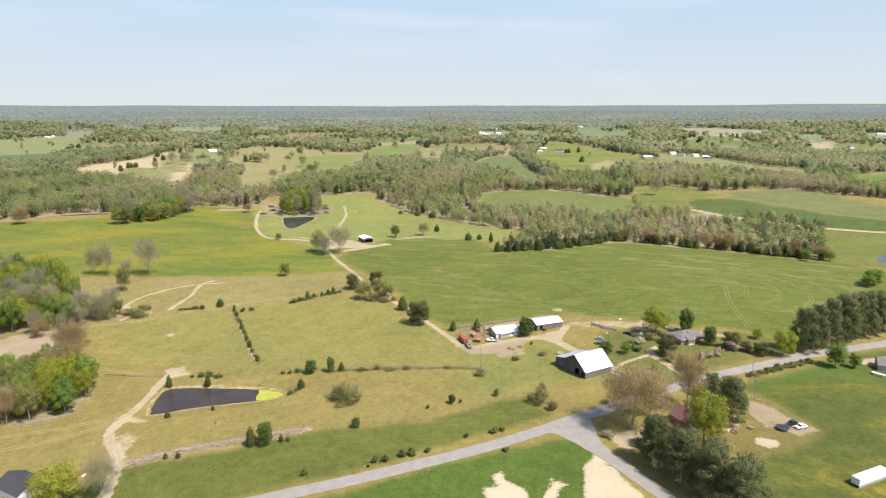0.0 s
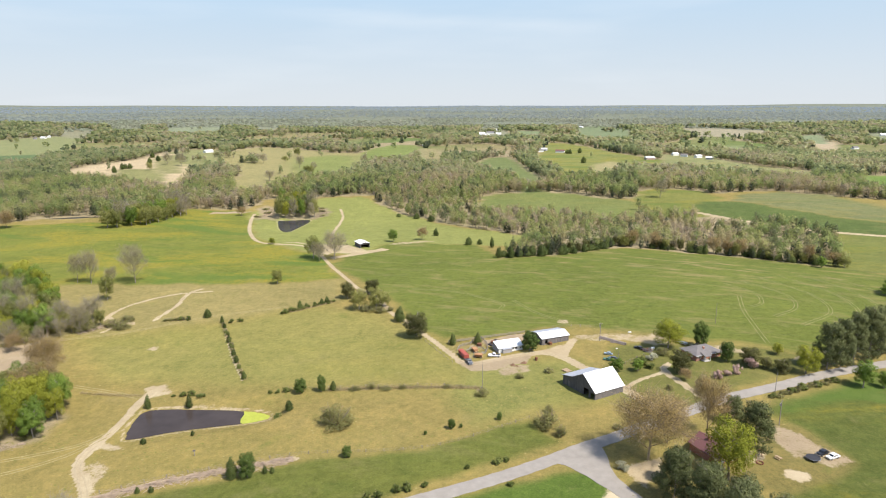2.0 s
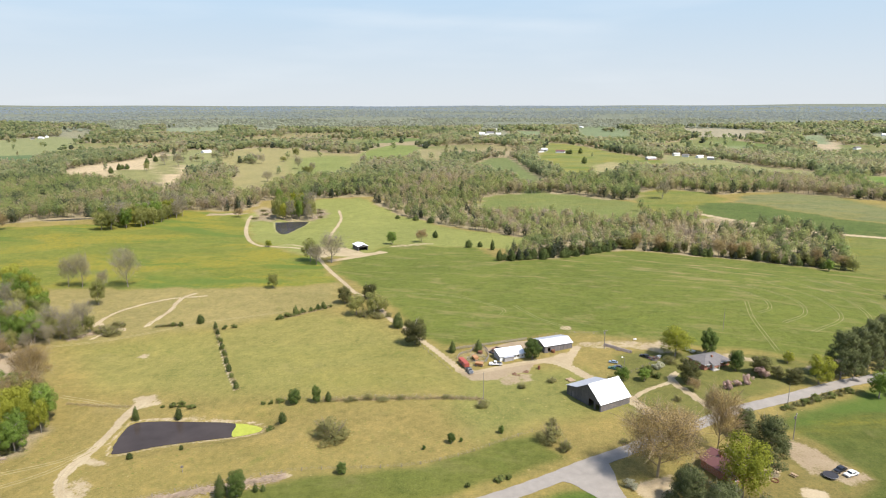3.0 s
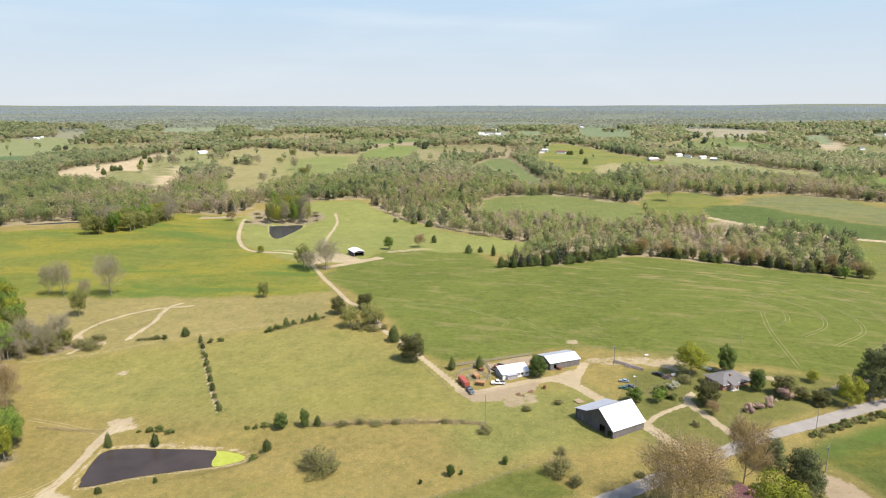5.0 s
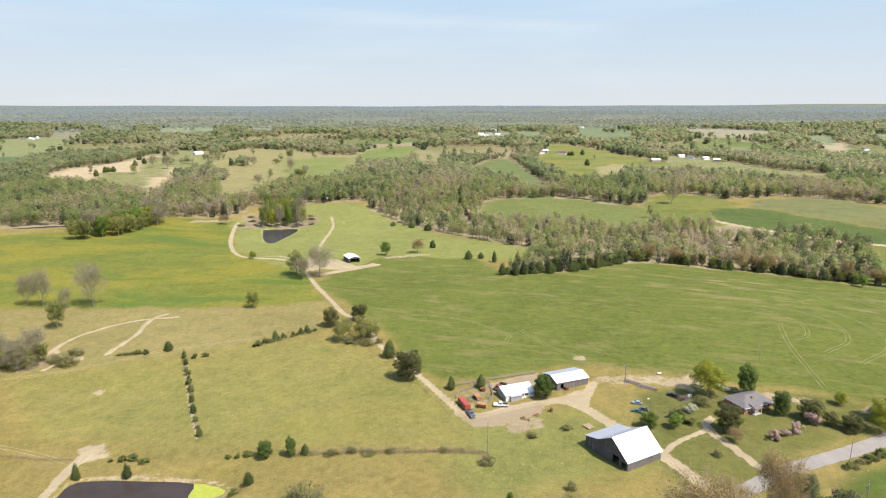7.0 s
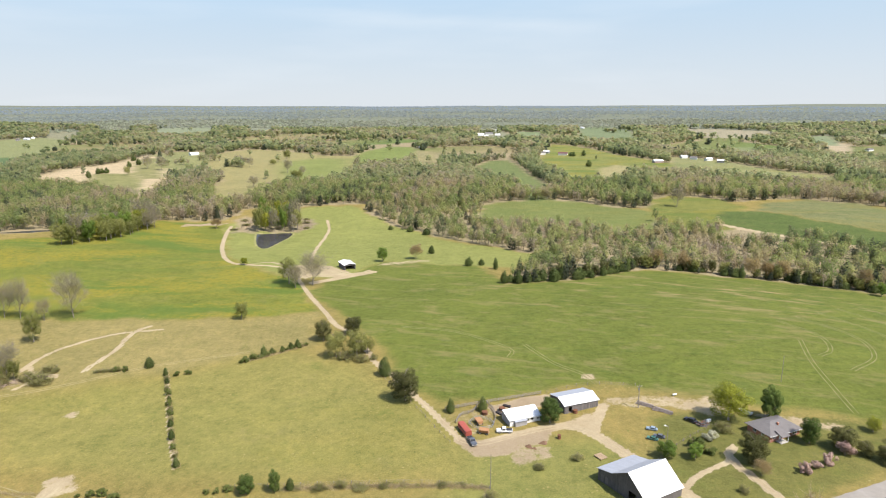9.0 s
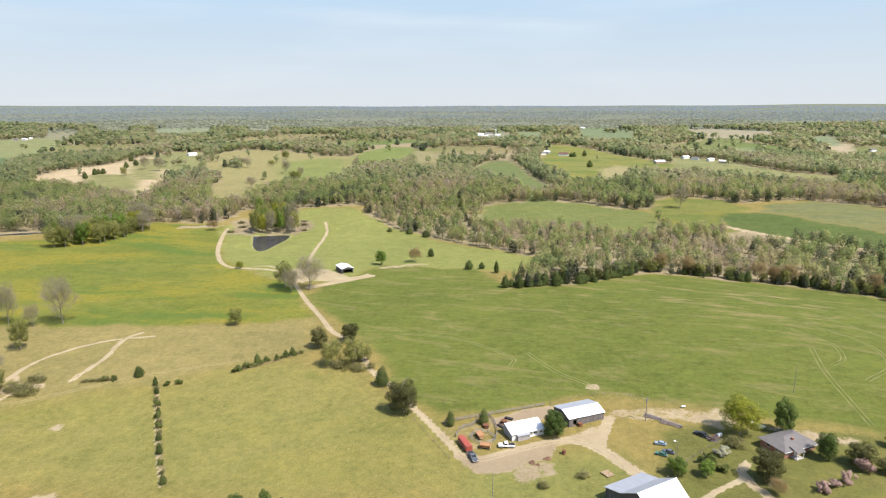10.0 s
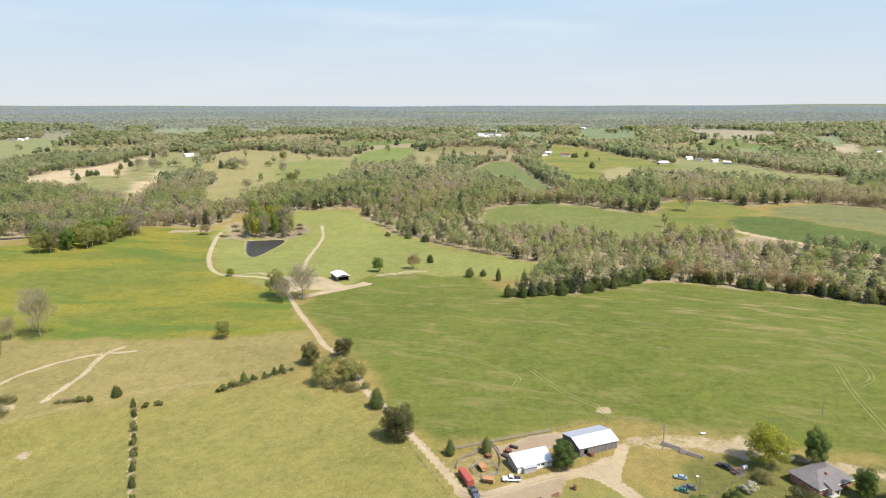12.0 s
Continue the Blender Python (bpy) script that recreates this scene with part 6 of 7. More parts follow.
def gable_building(name, place, w, l, eave, ridge, ridge_x, wall_mat, roof_mats, label, over=0.4, thick=0.2, front=(), back=(), left=(), right=(), right_mat=None, category="barn", eave_right=None, front_mat=None, knee=None):
    """Gable ends look along -y and +y; holes are lists of (u, u, z, z) in each wall."""
    root = new(name)
    root.matrix_basis = place
    er = eave if eave_right is None else eave_right
    h = w / 2
    low = -0.7
    part("side_wall", wall_with_holes(-l / 2, l / 2, low, eave, list(left), "x", -h, -h + thick), wall_mat, root)
    part("side_wall", wall_with_holes(-l / 2, l / 2, low, er, list(right), "x", h - thick, h), right_mat or wall_mat, root)
    top = min(eave, er)
    for a, b, holes in ((-l / 2, -l / 2 + thick, list(front)), (l / 2 - thick, l / 2, list(back))):
        bm = wall_with_holes(-h + thick, h - thick, low, top, holes, "y", a, b)
        me = bpy.data.meshes.new("tmp")
        g = prism([(-h + thick, top), (h - thick, top), (h - thick, er), (ridge_x, ridge), (-h + thick, eave)] if er > top or eave > top else [(-h + thick, top), (h - thick, top), (ridge_x, ridge)] + ([knee] if knee else []), "y", a, b)
        g.to_mesh(me)
        g.free()
        bm.from_mesh(me)
        bpy.data.meshes.remove(me)
        part("gable_wall", bm, (front_mat or wall_mat) if a < 0 else wall_mat, root)
    sl = (ridge - eave) / (ridge_x + h)
    sr = (ridge - er) / (h - ridge_x)
    if knee:
        part("roof_sheet", roof_slope(knee[0], knee[1] + 0.02, ridge_x, ridge + 0.02, -l / 2 - over, l / 2 + over), roof_mats[0], root)
        part("lean_to_roof", roof_slope(-h - over, eave - 0.1, knee[0], knee[1] + 0.02, -l / 2 - over, l / 2 + over), roof_mats[0], root)
    else:
        part("roof_sheet", roof_slope(-h - over, eave - sl * over + 0.02, ridge_x, ridge + 0.02, -l / 2 - over, l / 2 + over), roof_mats[0], root)
    part("roof_sheet", roof_slope(h + over, er - sr * over + 0.02, ridge_x, ridge + 0.02, -l / 2 - over, l / 2 + over), roof_mats[1], root)
    part("ridge_cap", prism([(ridge_x - 0.35, ridge + 0.10 - 0.35 * sl), (ridge_x, ridge + 0.22), (ridge_x + 0.35, ridge + 0.10 - 0.35 * sr), (ridge_x, ridge + 0.1)], "y", -l / 2 - over - 0.02, l / 2 + over + 0.02), roof_mats[1], root)
    part("floor", boxes(((-h + thick, -l / 2 + thick, low), (h - thick, l / 2 - thick, 0.03))), M_EARTH, root)
    return tagged(root, label, category)


def stand(x, y, turn):
    return pose(x, y, at(x, y), 0, 0, turn)


# the big hay barn: front gable towards the pond, steep bright slope over the drive side
# shade painted in: darker boards on the gable ends, greyer tin on one slope
barn = gable_building("hay_barn", stand(61.4, 257.2, -61.3), 19.2, 14.4, 3.4, 8.5, 2.6, M_BOARD_DARK, (M_TIN_GREY, M_TIN), "large weathered board barn with a white tin roof",
                      front=[(3.0, 5.8, 0.0, 3.1), (7.0, 8.9, 0.0, 2.4)], right_mat=M_BOARD, thick=0.15, knee=(-3.6, 4.9))
part("foundation_sill", boxes(((9.62, -7.3, -0.6), (9.9, 7.3, 0.22))), M_CONCRETE, barn, "pale concrete sill")
for k, u in enumerate((-8.2, -6.4)):
    part("board_door", boxes(((u, -7.26, 0.1), (u + 1.1, -7.2, 2.2))), M_BOARD, barn, "small grey board door")
part("barn_door", boxes(((6.0, -7.3, 0.05), (7.0 - 0.1, -7.22, 2.9))), M_BOARD_DARK, barn, "open board door leaning at the entrance")

# the low white shed: high at the back, falls to the yard
shed = gable_building("white_shed", stand(31.8, 301.3, -69.7), 6.6, 12.4, 3.1, 3.8, -2.2, M_GREYWALL, (M_TIN, M_TIN), "low white farm shed with a white tin roof", right_mat=M_WHITE,
                      eave_right=2.35, right=[(0.6, 1.7, 0.9, 1.9), (2.0, 3.4, 0.9, 2.0), (4.6, 5.5, 1.0, 1.8)], category="shed")
for u0, u1, z0, z1 in ((0.6, 1.7, 0.9, 1.9), (2.0, 3.4, 0.9, 2.0), (4.6, 5.5, 1.0, 1.8)):
    window(shed, "x", 3.3, u0, u1, z0, z1, 1)
part("lean_to", boxes(((3.32, -4.4, -0.5), (4.3, 0.2, 1.9))), M_GREYWALL, shed, "grey board lean-to")
part("lean_to_roof", prism([(3.25, 2.15), (4.6, 1.92), (4.6, 2.0), (3.25, 2.23)], "y", -4.6, 0.4), M_TIN_GREY, shed)

# the machine shed behind it
# lighter boards and tin on the sunlit side, shaded copies elsewhere
machine = gable_building("machine_shed", stand(53.2, 311.8, -68.9), 10.4, 14.6, 3.1, 4.5, 0.7, M_BOARD_DARK, (M_TIN_GREY, M_TIN), "dark board machine shed with a white tin roof", right_mat=M_BOARD,
                         right=[(-5.6, -4.2, 0.0, 2.2)], category="shed")
for u in (-2.6, 0.4, 3.4, 6.2):
    part("wall_post", boxes(((5.2, u, -0.5), (5.28, u + 0.14, 3.0))), M_POST, machine)

# the open field barn far up the lane
fbarn = gable_building("field_barn", stand(-64.7, 532.4, 27), 8.2, 13, 3.6, 4.7, 0.0, M_BOARD_DARK, (M_TIN, M_TIN), "small dark barn with an open front and white roof", front=[(-3.4, 3.4, -0.6, 3.1)])

# the house behind the pines
red_house = gable_building("red_roofed_house", stand(87.6, 203.6, 24), 8.6, 11.5, 2.9, 5.2, 0.0, M_BRICK, (M_TIN_RED, M_TIN_RED), "house with a stained maroon tin roof under trees",
                           front=[(-3, -1.8, 0.9, 2.2), (1.6, 2.8, 0.9, 2.2)], category="house", over=0.6)
for u in (-3, 1.6):
    window(red_house, "y", -5.75, u, u + 1.2, 0.9, 2.2, -1)
part("chimney", boxes(((-1.2, 1.2, 4.2), (-0.5, 1.9, 6.2)), bevel=0.03), M_BRICK, red_house)
part("roof_vent", boxes(((1.2, -2.4, 4.3), (2.1, -1.2, 5.1)), bevel=0.05), M_TIN_RED, red_house)

dark_house = gable_building("dark_roofed_house", stand(-128.5, 175.5, 62), 9, 12, 2.8, 5.0, 0.0, M_WHITE, (M_SHINGLE_DARK, M_SHINGLE_DARK), "white house with a charcoal shingle roof beside a bush",
                            right=[(-3, -1.6, 0.9, 2.1), (1.5, 2.9, 0.9, 2.1)], category="house")
for u in (-3, 1.5):
    window(dark_house, "x", 4.5, u, u + 1.4, 0.9, 2.1, 1)
grey_house = gable_building("grey_house", stand(191, 252, 65), 8, 12, 2.8, 4.8, 0.0, M_GREYWALL, (M_SHINGLE, M_SHINGLE), "small grey house at the field's edge", category="house",
                            left=[(-3, -1.6, 0.9, 2.1), (1.5, 2.9, 0.9, 2.1)])
for u in (-3, 1.5):
    window(grey_house, "x", -4.0, u, u + 1.4, 0.9, 2.1, -1)


def hip_house(x, y, turn, w, l, eave, ridge):
    """The brick ranch house: hipped shingle roof, porch, chimney and windows; its front looks along +x."""
    root = new("brick_house")
    root.matrix_basis = stand(x, y, turn)
    h, k, t = w / 2, l / 2, 0.25
    front = [(-5.6, -4.2, 0.9, 2.1), (0.2, 1.5, 0.9, 2.1), (3.6, 5.4, 0.8, 2.1)]
    side = [(-2.2, -0.9, 0.9, 2.1), (1.2, 2.5, 0.9, 2.1)]
    part("front_wall", wall_with_holes(-k, k, -0.7, eave, front + [(-2.6, -1.6, 0.15, 2.2)], "x", h - t, h), M_BRICK, root)
    part("back_wall", wall_with_holes(-k, k, -0.7, eave, [], "x", -h, -h + t), M_BRICK, root)
    part("side_wall", wall_with_holes(-h + t, h - t, -0.7, eave, side, "y", -k, -k + t), M_BRICK, root)
    part("side_wall", wall_with_holes(-h + t, h - t, -0.7, eave, side, "y", k - t, k), M_BRICK, root)
    for u0, u1, z0, z1 in front:
        window(root, "x", h, u0, u1, z0, z1, 1)
    for u0, u1, z0, z1 in side:
        window(root, "y", -k, u0, u1, z0, z1, -1)
        window(root, "y", k, u0, u1, z0, z1, 1)
    door = part("front_door", boxes(((h - 0.16, -2.6, 0.15), (h - 0.08, -1.6, 2.2))), M_WHITE, root, "white front door")
    part("door_handle", boxes(((h - 0.08, -1.75, 1.1), (h - 0.03, -1.7, 1.2))), M_POST, door)
    part("floor", boxes(((-h + t, -k + t, -0.6), (h - t, k - t, 0.1))), M_CONCRETE, root)
    o = 0.75
    rx, ry = 0.0, l / 2 - w / 2
    z0 = eave - 0.12
    c = [(h + o, -k - o, z0), (h + o, k + o, z0), (-h - o, k + o, z0), (-h - o, -k - o, z0)]
    a, b = (rx, -ry, ridge), (rx, ry, ridge)
    for name, pts in (("roof_slope", (c[0], c[1], b, a)), ("roof_slope", (c[2], c[3], a, b)), ("roof_hip", (c[1], c[2], b)), ("roof_hip", (c[3], c[0], a))):
        bm = bmesh.new()
        up = [bm.verts.new(p) for p in pts]
        dn = [bm.verts.new((p[0], p[1], p[2] - 0.14)) for p in pts]
        bm.faces.new(up)
        bm.faces.new(dn[::-1])
        for i in range(len(pts)):
            j = (i + 1) % len(pts)
            bm.faces.new((up[i], dn[i], dn[j], up[j]))
        bmesh.ops.recalc_face_normals(bm, faces=bm.faces)
        part(name, bm, M_SHINGLE, root)
    part("chimney", boxes(((1.5, -0.9, 3.2), (2.2, -0.2, 4.7)), bevel=0.03), M_BRICK, root)
    # porch: a lower gable in front of the door
    part("porch_roof", roof_slope(h + 2.6, eave - 0.25, h - 0.6, eave + 0.75, -4.2, -0.6, 0.14), M_SHINGLE, root)
    part("porch_floor", boxes(((h, -4.0, -0.6), (h + 2.3, -0.8, 0.12))), M_CONCRETE, root)
    for u in (-3.9, -1.0):
        part("porch_post", boxes(((h + 2.05, u, 0.12), (h + 2.2, u + 0.15, eave - 0.2))), M_WHITE, root)
    part("gutter", boxes(((h + o - 0.02, -k - o, z0 - 0.16), (h + o + 0.1, k + o, z0 - 0.04))), M_WHITE, root)
    part("patio", boxes(((h + 0.1, 1.5, -0.5), (h + 2.6, 5.6, 0.02))), M_CONCRETE, root, "pale concrete patio slab")
    return tagged(root, "red brick ranch house with a grey hipped shingle roof", "house")


hip_house(115.8, 285.7, -68.3, 9.2, 13.6, 2.6, 4.7)

# houses and farm buildings scattered over the far country
FAR_WALL = [M_WHITE, M_GREYWALL, M_BRICK]


def far_house(x, y, turn, w, l, roof, wall, label, h=3.0):
    root = new("farmhouse")
    root.matrix_basis = stand(x, y, turn)
    part("wall", boxes(((-w / 2, -l / 2, -1.5), (w / 2, l / 2, h))), wall, root)
    part("roof", prism([(-w / 2 - 0.5, h - 0.1), (w / 2 + 0.5, h - 0.1), (0, h + w * 0.28)], "y", -l / 2 - 0.5, l / 2 + 0.5), roof, root)
    for u in (-l / 4, l / 4):
        part("window", boxes(((w / 2, u - 0.7, 1.0), (w / 2 + 0.05, u + 0.7, 2.2))), M_GLASS, root)
        part("window", boxes(((u * w / l - 0.6, -l / 2 - 0.05, 1.0), (u * w / l + 0.6, -l / 2, 2.2))), M_GLASS, root)
    return tagged(root, label, "house", "farmhouses in the distance")
for i, (x, y) in enumerate([(-1295, 2079), (-1290, 2115), (-1310, 2178), (-1249, 2359), (-1206, 2332), (-1228, 2416), (-1184, 2361), (137, 2294), (147, 2197), (174, 2360), (204, 2530), (197, 2290), (163, 2541), (157, 1391), (171, 1406), (222, 1476), (233, 1503), (502, 1406), (511, 1377), (531, 1352), (536, 1307), (1010, 1597), (1464, 2162), (574, 2700), (718, 1040), (-42, 1684), (412, 881)]):
    big = 1.5 if i in (7, 8, 9, 10, 22) else 0.8 if y < 1500 else 1.0
    far_house(x, y, 25 + i * 47 % 90, 10 * big, 17 * big, M_TIN if i % 3 else M_SHINGLE, FAR_WALL[0 if i % 4 else 1], "distant white farmhouse among trees" if i % 3 else "distant white house with a grey roof", 4.0)
for i, (x, y) in enumerate([(264, 1461), (415, 1304), (-524, 1465), (-598, 883)]):
    far_house(x, y, 70 + i * 35, 10, 19, M_TIN_RED if i == 0 else M_TIN, M_BRICK if i == 1 else M_WHITE, "distant white barn with a red roof" if i == 0 else "distant barn with a white roof", 3.5)

# ---------------------------------------------------------------- vehicles
def paint(name, c, rough=0.3):
    m = Mat(name, rough, 0.0, 0.5)
    m.color(m.ramp(m.noise(1.5, 4), [(0.3, tuple(v * 0.9 for v in c)), (0.7, tuple(min(1, v * 1.08) for v in c))]))
    return m.m


P_WHITE, P_BLACK, P_GREY = paint("white_car_paint", (0.75, 0.75, 0.74)), paint("black_car_paint", (0.02, 0.021, 0.026)), paint("dark_grey_car_paint", (0.09, 0.10, 0.12))
P_BLUE, P_GREEN, P_RED = paint("faded_blue_paint", (0.24, 0.31, 0.37), 0.5), paint("teal_tarp_paint", (0.06, 0.16, 0.125), 0.6), paint("faded_red_paint", (0.33, 0.075, 0.05), 0.55)
M_TYRE = simple("tyre_rubber", (0.018, 0.018, 0.018), 0.9)
M_STEEL = simple("dull_steel", (0.35, 0.35, 0.36), 0.5, 0.6, spread=0.2)
M_RUST = simple("rusty_iron", (0.17, 0.075, 0.04), 0.85, spread=0.4, scale=3)
M_LAMP = simple("lamp_glass", (0.7, 0.68, 0.6), 0.2)
M_TAIL = simple("tail_lamp_red", (0.35, 0.02, 0.015), 0.3)
M_WOOD = simple("sawn_planks", (0.36, 0.26, 0.16), 0.85, spread=0.3, scale=3)
M_ORANGE = simple("orange_machine_paint", (0.36, 0.19, 0.09), 0.6, spread=0.25, scale=2)
M_RUBBER = simple("black_mesh", (0.035, 0.035, 0.04), 0.8)


def lathe(profile, n=16, axis="x"):
    """Turns (radius, along) pairs round an axis."""
    bm = bmesh.new()
    rings = []
    for r, d in profile:
        ring = []
        for i in range(n):
            a = 2 * math.pi * i / n
            p = (d, r * math.cos(a), r * math.sin(a)) if axis == "x" else (r * math.cos(a), r * math.sin(a), d)
            ring.append(bm.verts.new(p))
        rings.append(ring)
    for r, s in zip(rings, rings[1:]):
        for i in range(n):
            bm.faces.new((r[i], r[(i + 1) % n], s[(i + 1) % n], s[i]))
    bm.faces.new(rings[0])
    bm.faces.new(rings[-1][::-1])
    bmesh.ops.recalc_face_normals(bm, faces=bm.faces)
    return bm


def wheel(parent, x, y, r=0.38, w=0.24):
    bm = lathe([(r * 0.6, -w / 2), (r * 0.96, -w / 2), (r, -w / 3), (r, w / 3), (r * 0.96, w / 2), (r * 0.6, w / 2)])
    bmesh.ops.translate(bm, verts=bm.verts, vec=(x, y, r))
    t = part("wheel", bm, M_TYRE, parent)
    bm = lathe([(r * 0.58, -w / 2 - 0.01), (r * 0.58, w / 2 + 0.01)])
    bmesh.ops.translate(bm, verts=bm.verts, vec=(x, y, r))
    part("rim", bm, M_STEEL, t, "steel rim")


def vehicle(name, x, y, turn, mat, label, kind="car", scale=1.0, wheels=True, category="car"):
    """A car or pickup; its nose looks along +y."""
    root = new(name)
    root.matrix_basis = stand(x, y, turn) @ Matrix.Scale(scale, 4)
    l, w = (2.85, 0.98) if kind == "pickup" else (2.3, 0.9)
    z0, z1 = (0.55, 1.15) if kind == "pickup" else (0.38, 0.92)
    out = [(-l, z0), (l - 0.1, z0), (l, z0 + 0.2), (l - 0.05, z1 - 0.08), (l - 0.35, z1), (-l + 0.05, z1), (-l, z1 - 0.1)]
    bm = prism(out, "x", -w, w)
    bmesh.ops.bevel(bm, geom=bm.edges[:], offset=0.06, segments=2, affect="EDGES")
    part("body", bm, mat, root)
    c0, c1 = (-0.55, 1.35) if kind == "pickup" else (-1.75, 1.05)
    zt = z1 + (0.72 if kind == "pickup" else 0.55)
    cab = prism([(c0, z1 - 0.02), (c1, z1 - 0.02), (c1 - 0.6, zt), (c0 + (0.15 if kind == "pickup" else 0.55), zt)], "x", -w + 0.1, w - 0.1)
    bmesh.ops.bevel(cab, geom=cab.edges[:], offset=0.05, segments=2, affect="EDGES")
    cabin = part("cabin", cab, mat, root)
    dz = zt - z1
    for s in (-1, 1):
        g = prism([(c0 + 0.3 + (0.0 if kind == "pickup" else 0.3), z1 + 0.05), (c1 - 0.25, z1 + 0.05), (c1 - 0.62, zt - 0.1), (c0 + 0.4 + (0 if kind == "pickup" else 0.35), zt - 0.1)], "x", s * (w - 0.1) - 0.01, s * (w - 0.1) + 0.01)
        part("side_window", g, M_GLASS, cabin)
    part("windscreen", prism([(c1 - 0.1, z1 + 0.06), (c1 - 0.06, z1 + 0.07), (c1 - 0.53, zt - 0.06), (c1 - 0.57, zt - 0.08)], "x", -w + 0.22, w - 0.22), M_GLASS, cabin)
    if kind == "pickup":
        part("bed_liner", boxes(((-w + 0.12, -l + 0.12, z1 - 0.03), (w - 0.12, c0 - 0.1, z1 + 0.012))), M_RUBBER, root)
        part("rear_window", boxes(((-w + 0.3, c0 - 0.0, z1 + 0.15), (w - 0.3, c0 + 0.06, zt - 0.12))), M_GLASS, cabin)
    else:
        part("rear_window", prism([(c0 + 0.06, z1 + 0.05), (c0 + 0.1, z1 + 0.03), (c0 + 0.5, zt - 0.08), (c0 + 0.46, zt - 0.06)], "x", -w + 0.22, w - 0.22), M_GLASS, cabin)
    part("front_bumper", boxes(((-w + 0.05, l - 0.06, z0 - 0.08), (w - 0.05, l + 0.08, z0 + 0.16)), bevel=0.03), M_STEEL, root)
    part("rear_bumper", boxes(((-w + 0.05, -l - 0.08, z0 - 0.08), (w - 0.05, -l + 0.06, z0 + 0.16)), bevel=0.03), M_STEEL, root)
    for s in (-1, 1):
        part("headlight", boxes(((s * (w - 0.25) - 0.16, l - 0.04, z1 - 0.36), (s * (w - 0.25) + 0.16, l + 0.02, z1 - 0.18))), M_LAMP, root)
        part("tail_light", boxes(((s * (w - 0.12) - 0.08, -l - 0.02, z1 - 0.4), (s * (w - 0.12) + 0.08, -l + 0.03, z1 - 0.12))), M_TAIL, root)
    if wheels:
        for a in (-1, 1):
            for b in (-0.6 * l, 0.62 * l):
                wheel(root, a * (w - 0.08), b, 0.4 if kind == "pickup" else 0.33)
    return tagged(root, label, category)


vehicle("pickup_truck", 24.9, 292.4, 88, P_WHITE, "white pickup truck parked in front of the white shed", "pickup", category="pickup")
vehicle("pickup_truck", 13.1, 285.6, 196, P_GREY, "dark grey pickup truck hitched to a red stock trailer", "pickup", category="pickup")
vehicle("car", 122.6, 204.0, 118, P_BLACK, "black car parked on the worn grass", category="car")
vehicle("car", 124.6, 201.8, 112, P_WHITE, "white car parked beside the black car", category="car")
vehicle("old_car", 76.2, 290.8, 70, P_BLUE, "faded light blue car standing in the farmyard grass", scale=0.82, category="car")
# two car shapes stand in for a teal-roofed trailer with grey junk
vehicle("old_car", 74.3, 284.4, 60, P_GREEN, "teal green car in place of a small teal-roofed trailer", scale=0.82, category="car")
vehicle("old_car", 77.0, 285.6, 64, P_GREY, "dull grey car body beside the green one", scale=0.82, category="car")
vehicle("wrecked_car", 91.4, 295.2, 40, P_BLACK, "black wrecked car in tall weeds", category="car")


def stock_trailer(x, y, turn):
    root = new("stock_trailer")
    root.matrix_basis = stand(x, y, turn)
    part("deck", boxes(((-1.05, -3.9, 0.55), (1.05, 3.7, 0.72))), M_STEEL, root)
    part("side_panel", boxes(((-1.12, -3.9, 0.7), (-1.05, 3.7, 1.7))), P_RED, root)
    part("side_panel", boxes(((1.05, -3.9, 0.7), (1.12, 3.7, 1.7))), P_RED, root)
    part("front_panel", boxes(((-1.05, 3.62, 0.7), (1.05, 3.7, 2.3))), P_RED, root)
    part("rear_gate", boxes(((-1.05, -3.9, 0.7), (1.05, -3.83, 1.9))), P_RED, root)
    for i in range(6):
        u = -3.6 + i * 1.4
        for s in (-1.12, 1.05):
            part("slat_post", boxes(((s, u, 1.7), (s + 0.07, u + 0.1, 2.32))), P_RED, root)
    part("roof", prism([(-1.2, 2.3), (1.2, 2.3), (0.95, 2.46), (-0.95, 2.46)], "y", -3.95, 3.75), P_RED, root, "faded red trailer roof")
    part("drawbar", boxes(((-0.08, 3.7, 0.5), (0.08, 5.0, 0.64))), M_STEEL, root)
    for a in (-1, 1):
        for b in (-1.2, -0.3):
            wheel(root, a * 1.15, b, 0.36, 0.2)
    return tagged(root, "faded red stock trailer behind a pickup truck", "trailer")


stock_trailer(10.9, 292.6, 200)


